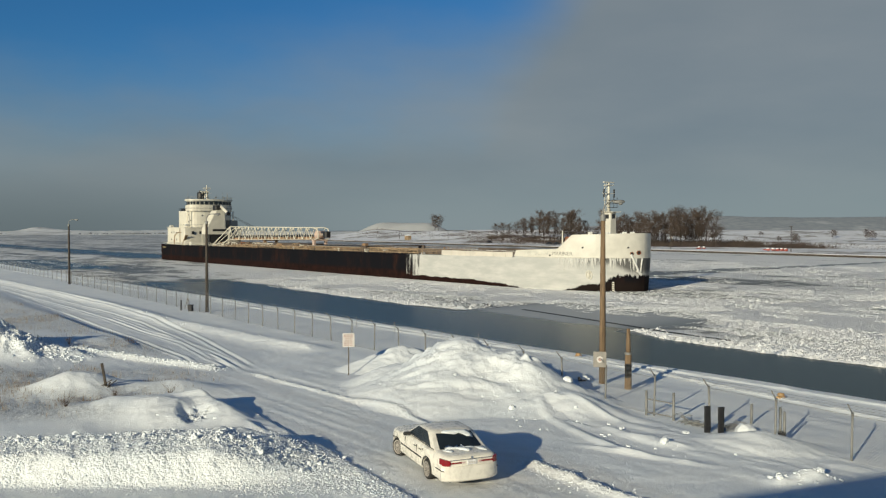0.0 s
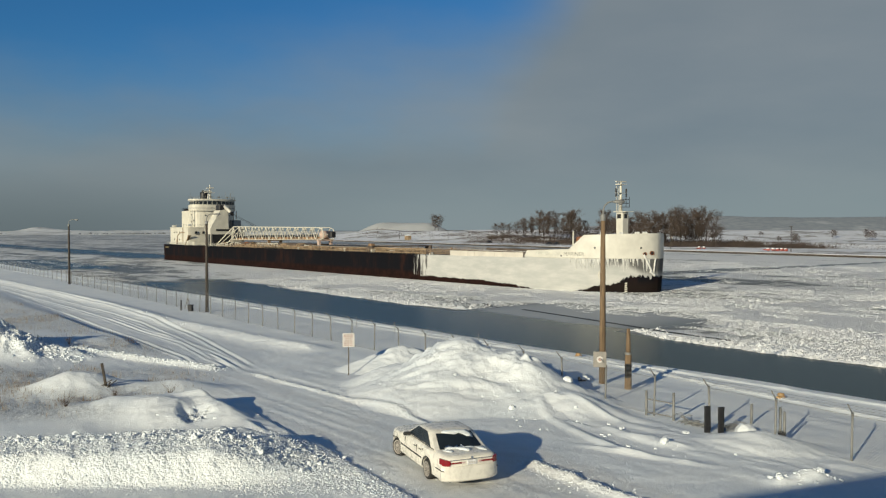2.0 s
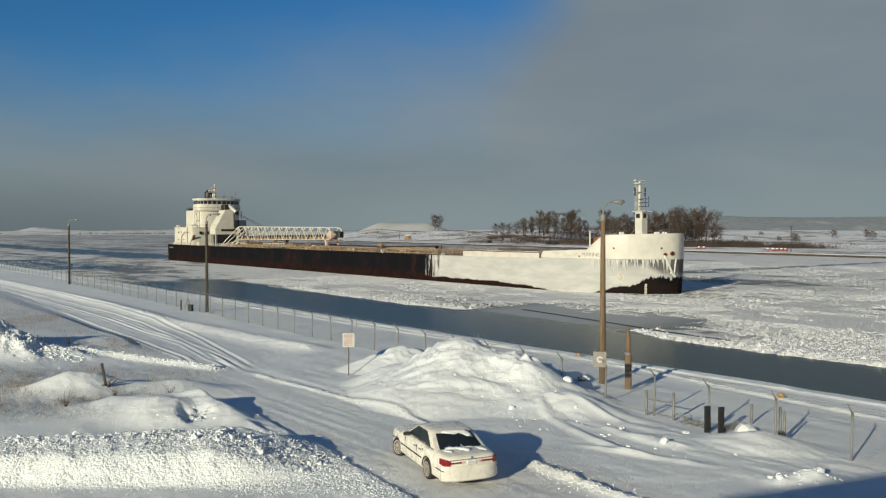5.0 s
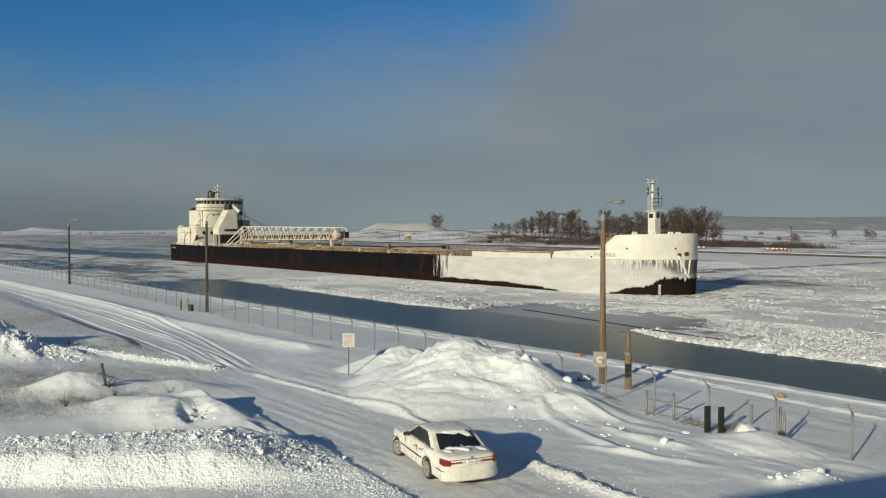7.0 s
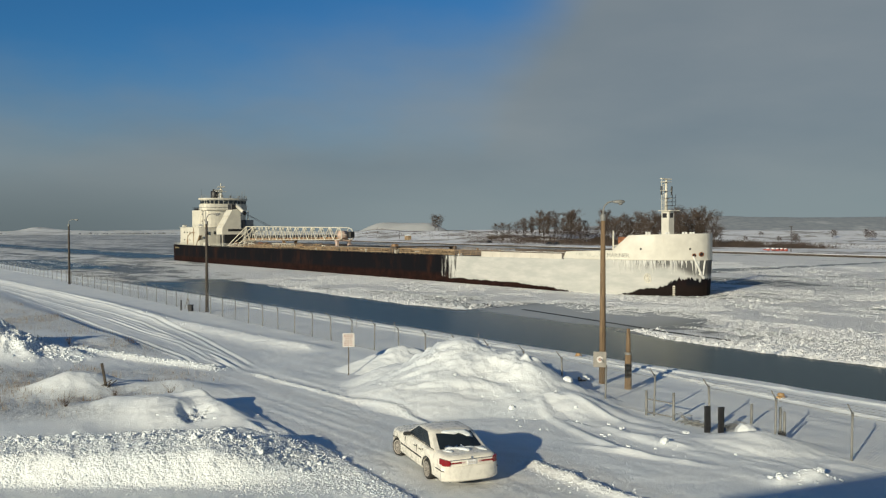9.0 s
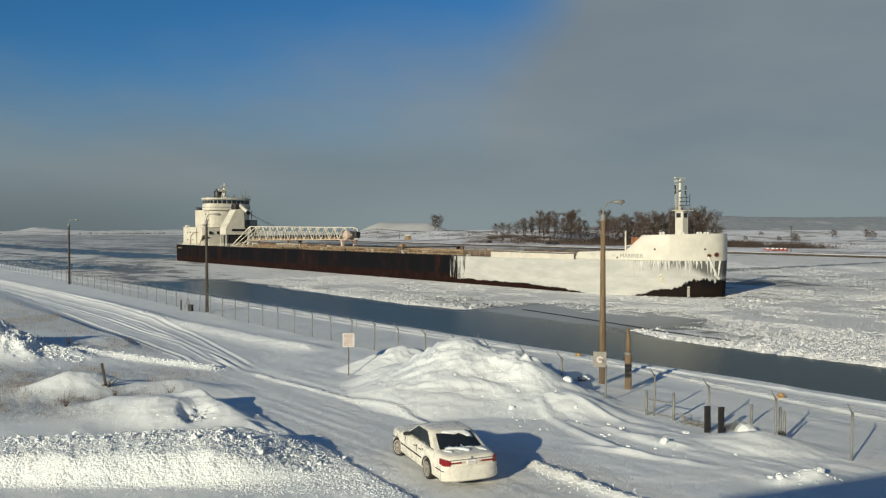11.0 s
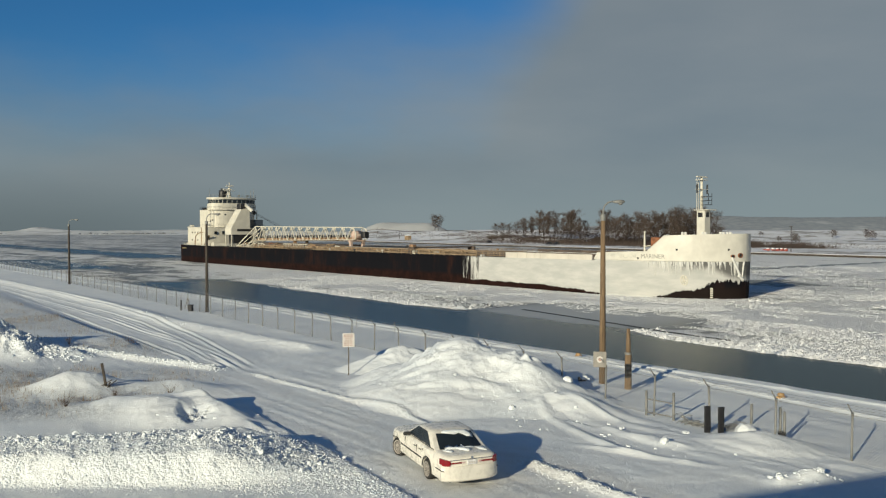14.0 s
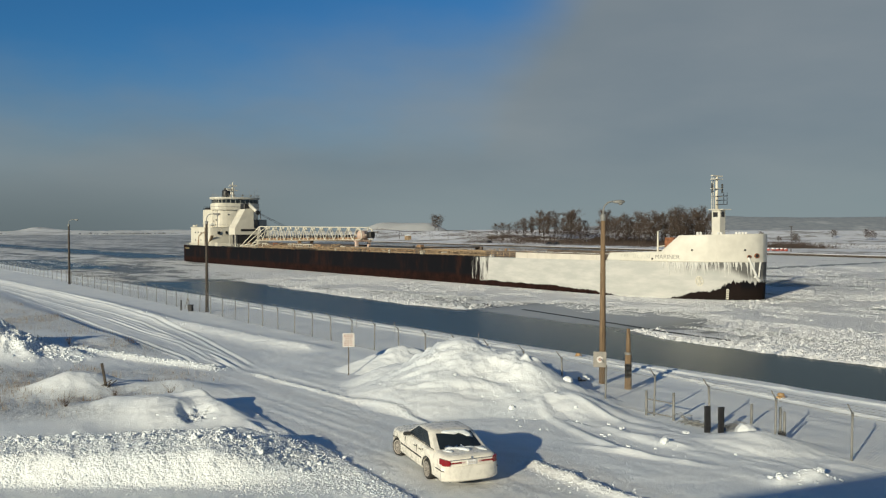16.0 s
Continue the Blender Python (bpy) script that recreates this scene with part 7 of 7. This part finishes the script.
def brush():
    """Low leafless scrub along the berm and the pier's landward edge."""
    rs = np.random.RandomState(6)
    V, F = [], []

    def tuft(s, n, h, count):
        p = far_place(s, n)
        for _ in range(count):
            a = np.array([p.x + rs.randn() * 1.6, p.y + rs.randn() * 1.6, p.z - 0.2])
            b = a + np.array([rs.randn() * 0.4, rs.randn() * 0.4, 1]) * h * rs.uniform(0.4, 1.1)
            w = rs.uniform(0.05, 0.12)
            o = len(V)
            V.extend([tuple(a + (w, 0, 0)), tuple(a + (-w, w, 0)), tuple(a + (-w, -w, 0)), tuple(b)])
            F.extend([(o, o + 1, o + 3), (o + 1, o + 2, o + 3), (o + 2, o, o + 3)])
    for i in range(2300):
        tan = 0.185 + 0.20 * rs.rand() ** 1.2
        n = 88 + rs.randn() * 7 + 30 * (tan - 0.2)
        s, _ = on_sight(tan, n)
        tuft(s, n, rs.uniform(1.8, 5.6) * (1.0 if tan < 0.30 else 1.0), 12)
    for i in range(160):
        tan = 0.425 + rs.randn() * 0.014
        s, _ = on_sight(tan, 95 + rs.randn() * 8)
        tuft(s, 95 + rs.randn() * 6, rs.uniform(2.0, 5.5), 12)
    for i in range(260):
        tan = rs.uniform(0.36, 0.56)
        n = 120 + rs.randn() * 10
        s, _ = on_sight(tan, n)
        tuft(s, n, rs.uniform(0.4, 1.1), 8)
    for i in range(1700):
        tan = rs.uniform(0.03, 0.26)
        n = rs.choice((48, 72, 96, 125)) + rs.randn() * 8
        s, _ = on_sight(tan, n)
        tuft(s, n, rs.uniform(0.8, 2.6), 7)
    for i in range(420):
        tan = rs.uniform(-0.10, 0.03)
        n = 100 + rs.randn() * 14
        s, _ = on_sight(tan, n)
        tuft(s, n, rs.uniform(0.5, 1.8), 5)
    for i in range(2400):
        tan = rs.uniform(0.055, 0.335)
        n = rs.uniform(56, 92)
        s, _ = on_sight(tan, n)
        if math.sin(s * 0.11) + math.sin(s * 0.043 + n * 0.2) > -0.4:
            tuft(s, n, rs.uniform(1.2, 4.4), 8)
    me = fast_mesh("scrub", np.array(V), np.array(F), False)
    me.materials.append(TWIG)
    tagged(new("scrub", me), "brown leafless scrub on the snowy far bank", "scrub", kind="stuff")


def far_props():
    px = lambda x: (x - 784) / 1450
    # posts along the berm and the pier
    for x, n, h in ((634, 60, 9), (668, 120, 6.5), (676, 120, 6.5), (707, 60, 8), (793, 55, 9), (1187, 22, 11), (1400, 18, 12.5), (1008, 40, 8)):
        s, p = on_sight(px(x), n)
        t = thing("utility_pole", Matrix.Translation(p), "thin dark pole on the snowy far bank", "pole", "poles on the far bank")
        part("pole", Shape().rod((0, 0, -0.5), (0, 0, h), 0.22, 0.15, 6), DARK_WOOD, t)
        part("crossarm", Shape().box(-0.9, 0.9, -0.08, 0.08, h - 0.5, h - 0.3), DARK_WOOD, t)
    # guard rail on the berm's crest
    s0, a = on_sight(px(610), 150)
    s1, b = on_sight(px(872), 150)
    t = thing("guard_rail", pose(0, 0, 0), "long dark guard rail along the berm's crest", "guard rail")
    n = 40
    rail, prev = Shape(), None
    for k in range(n + 1):
        p = far_place(s0 + (s1 - s0) * k / n, 150)
        part("post", Shape().box(-0.15, 0.15, -0.15, 0.15, -0.5, 1.0), DARK_WOOD, t, m=Matrix.Translation(p))
        if prev is not None:
            rail.rod(prev + Vector((0, 0, 0.85)), p + Vector((0, 0, 0.85)), 0.28, n=5)
        prev = p
    part("beam", rail, DARK_WOOD, t)
    # red buoys laid up on the pier
    rnd = random.Random(14)
    for x, n, k in ((1238, 30, 3), (1246, 32, 2), (1360, 26, 3), (1368, 27, 3), (1376, 26, 4), (1384, 28, 3), (1391, 26, 3)):
        s, p = on_sight(px(x), n)
        t = thing("channel_buoy", Matrix.Translation(p) @ pose(0, 0, 0.55, 30 * rnd.random() - 15, 30 * rnd.random() - 15, rnd.random() * 180), "red steel channel buoy lying on the snowy pier", "buoy", "buoys on the far pier")
        part("float", Shape().spin([(0.3, -0.8), (0.75, -0.65), (0.75, 0.65), (0.3, 0.8)], pose(0, 0, 0, 90, 0, 0), 14), REDP, t, smooth=True)
        part("cage", Shape().rod((0, 0.9, 0), (0, 2.6, 0.3), 0.45, 0.12, 8), REDP, t)
        part("snow_cap", Shape().spin([(0.02, 0.35), (0.7, 0.18), (0.85, -0.25)], pose(0, 0.2 * rnd.random(), 0.62), 10), SNOW, t, smooth=True)
    # cars parked on the pier, snow on the roofs
    for x, n in ((866, 34), (972, 36), (985, 37)):
        s, p = on_sight(px(x), n)
        t = thing("parked_vehicle", Matrix.Translation(p) @ pose(0, 0, 0.1, 0, 0, 118), "dark vehicle parked on the snowy far pier", "vehicle")
        part("body", Shape().loft([[(x_, -1, 0.4), (x_, 1, 0.4), (x_, 1, 1.1), (x_, -1, 1.1)] for x_ in (-2.6, 2.6)]), BLACK, t)
        part("cabin", Shape().loft([[(-1.9, -0.95, 1.1), (1.4, -0.95, 1.1), (1.4, 0.95, 1.1), (-1.9, 0.95, 1.1)], [(-1.6, -0.8, 1.8), (0.8, -0.8, 1.8), (0.8, 0.8, 1.8), (-1.6, 0.8, 1.8)]]), GLASS, t)
        for wx in (-1.6, 1.6):
            for wy in (-0.9, 0.9):
                part("wheel", Shape().rod((wx, wy - 0.12, 0.3), (wx, wy + 0.12, 0.3), 0.38, n=10), TYRE, t)
    s, p = on_sight(px(722), 52)
    t = thing("shed", Matrix.Translation(p) @ pose(0, 0, 0, 0, 0, -60), "small tan shed below the berm", "shed")
    part("wall", Shape().box(-3.2, 3.2, -2.2, 2.2, -0.5, 4.2), TAN, t)
    part("roof", Shape().prism([(-2.5, 0), (2.5, 0), (0, 1.2)], -3.5, 3.5, pose(0, 0, 4.2) @ Matrix.Rotation(radians(90), 4, "X") @ Matrix.Rotation(radians(90), 4, "Y")), SNOW, t, "snow-covered roof")
    part("door", Shape().box(-0.6, 0.6, -2.26, -2.2, -0.2, 2.1), DARK_WOOD, t)


trees()
brush()
far_props()


# ---- broken ice ----
def brash():
    rs = np.random.RandomState(41)

    def field(n, a0, a1, b0, b1, lo, hi, cut, seedx=0.0):
        a, b = rs.uniform(a0, a1, n), rs.uniform(b0, b1, n)
        edge = 70.5 - 0.055 * (a + 25)
        d = 0.62 * fbm(a * 0.035 + seedx, b * 0.06, 4, 0.55) + 0.5 * fbm(a * 0.16, b * 0.28 + seedx, 3)
        shore = b > edge + 2.2 * fbm(a * 0.12, b * 0.0, 3) * 2
        west = (a < -176) & (b > QUAY_B + 1)
        plate = (a > -89) & (a < -59) & (b < 87 + 14 * fbm(a * 0.08, b * 0.08, 3))
        keep = ((shore | west) & (d > cut - 0.09 * ((b > 92) & (b < 113.5))) & ~plate)
        return a[keep], b[keep], lo + (hi - lo) * rs.rand(keep.sum()) ** 3
    parts = [field(88000, -175, -15, 66, 150, 0.05, 0.22, -0.01), field(36000, -260, -30, 120, 260, 0.08, 0.34, 0.02, 3.0), field(26000, -330, -150, 42, 130, 0.06, 0.20, 0.0), field(42000, -78, -14, 69, 104, 0.03, 0.14, 0.04, 5.0)]
    # the ridge of slush along the channel's edge and along the hull
    n = 5200
    a = rs.uniform(-178, -22, n)
    b = 70.5 - 0.055 * (a + 25) + 2.2 * fbm(a * 0.12, a * 0, 3) * 2 + np.abs(rs.randn(n)) * 1.6
    g = (fbm(a * 0.03 + 9, a * 0, 2) > -0.12) & ((a < -89) | (a > -59))
    parts.append((a[g], b[g], 0.08 + 0.34 * rs.rand(g.sum()) ** 3))
    a, b, s = (np.concatenate(v) for v in zip(*parts))
    x, y = a * UX - b * UY, a * UY + b * UX
    for pts in (((-84.2, 82.3), (-70, 79.6), (-63.1, 78.2), (-55.4, 76.5), (-47, 75.6)), ((-95, 84.5), (-90.5, 82.2), (-88.5, 81.6))):
        lead = Shape()
        V = [Vector(ab(*p, WATER + 0.015)) for p in pts]
        n = Vector(ab(0, 1))
        for i, (p, q) in enumerate(zip(V, V[1:])):
            lead.add([p - n * 0.5, q - n * 0.38, q + n * 0.38, p + n * 0.5], [(0, 1, 2, 3)])
        tagged(part("water_lead", lead, plain("open_lead", (0.012, 0.016, 0.018), 0.6)), "narrow dark crack of open water in the ice", "crack", kind="structure")
    # a broad grey lead across the ice before the bow
    lead = Shape()
    pts = [(a_ + 1.2 * math.sin(b_ * 0.37), b_, w_) for a_, b_, w_ in zip(np.interp(np.arange(150, 312, 3), (150, 182, 197, 215, 248, 312), (-131.5, -133.5, -130.5, -132.0, -129.5, -127.5)), np.arange(150, 312, 3), np.interp(np.arange(150, 312, 3), (150, 225, 260, 312), (6.0, 5.0, 2.4, 1.6)))]
    for (a0, b0, w0), (a1, b1, w1) in zip(pts, pts[1:]):
        lead.add([ab(a0 - w0, b0, WATER + 0.012), ab(a0 + w0, b0, WATER + 0.012), ab(a1 + w1, b1, WATER + 0.012), ab(a1 - w1, b1, WATER + 0.012)], [(0, 1, 2, 3)])
    tagged(part("water_lead", lead, plain("new_dark_ice", (0.11, 0.125, 0.13), 0.35, 0, 0.3, 0.08)), "long lead of thin dark ice across the white ice", "crack", kind="structure")
    lumps("brash_ice", np.stack([x, y, np.full(len(x), WATER) + s * 0.10], 1), s, ICE_LUMP, "broken white brash ice afloat on the canal", "brash ice", 15, 0.42, coarse=True)


brash()


def motions():
    walk(SHIP, [(t, ship_pose(t)) for t in (0.0, 4.0, 8.0, 12.0, 16.0)])


motions()
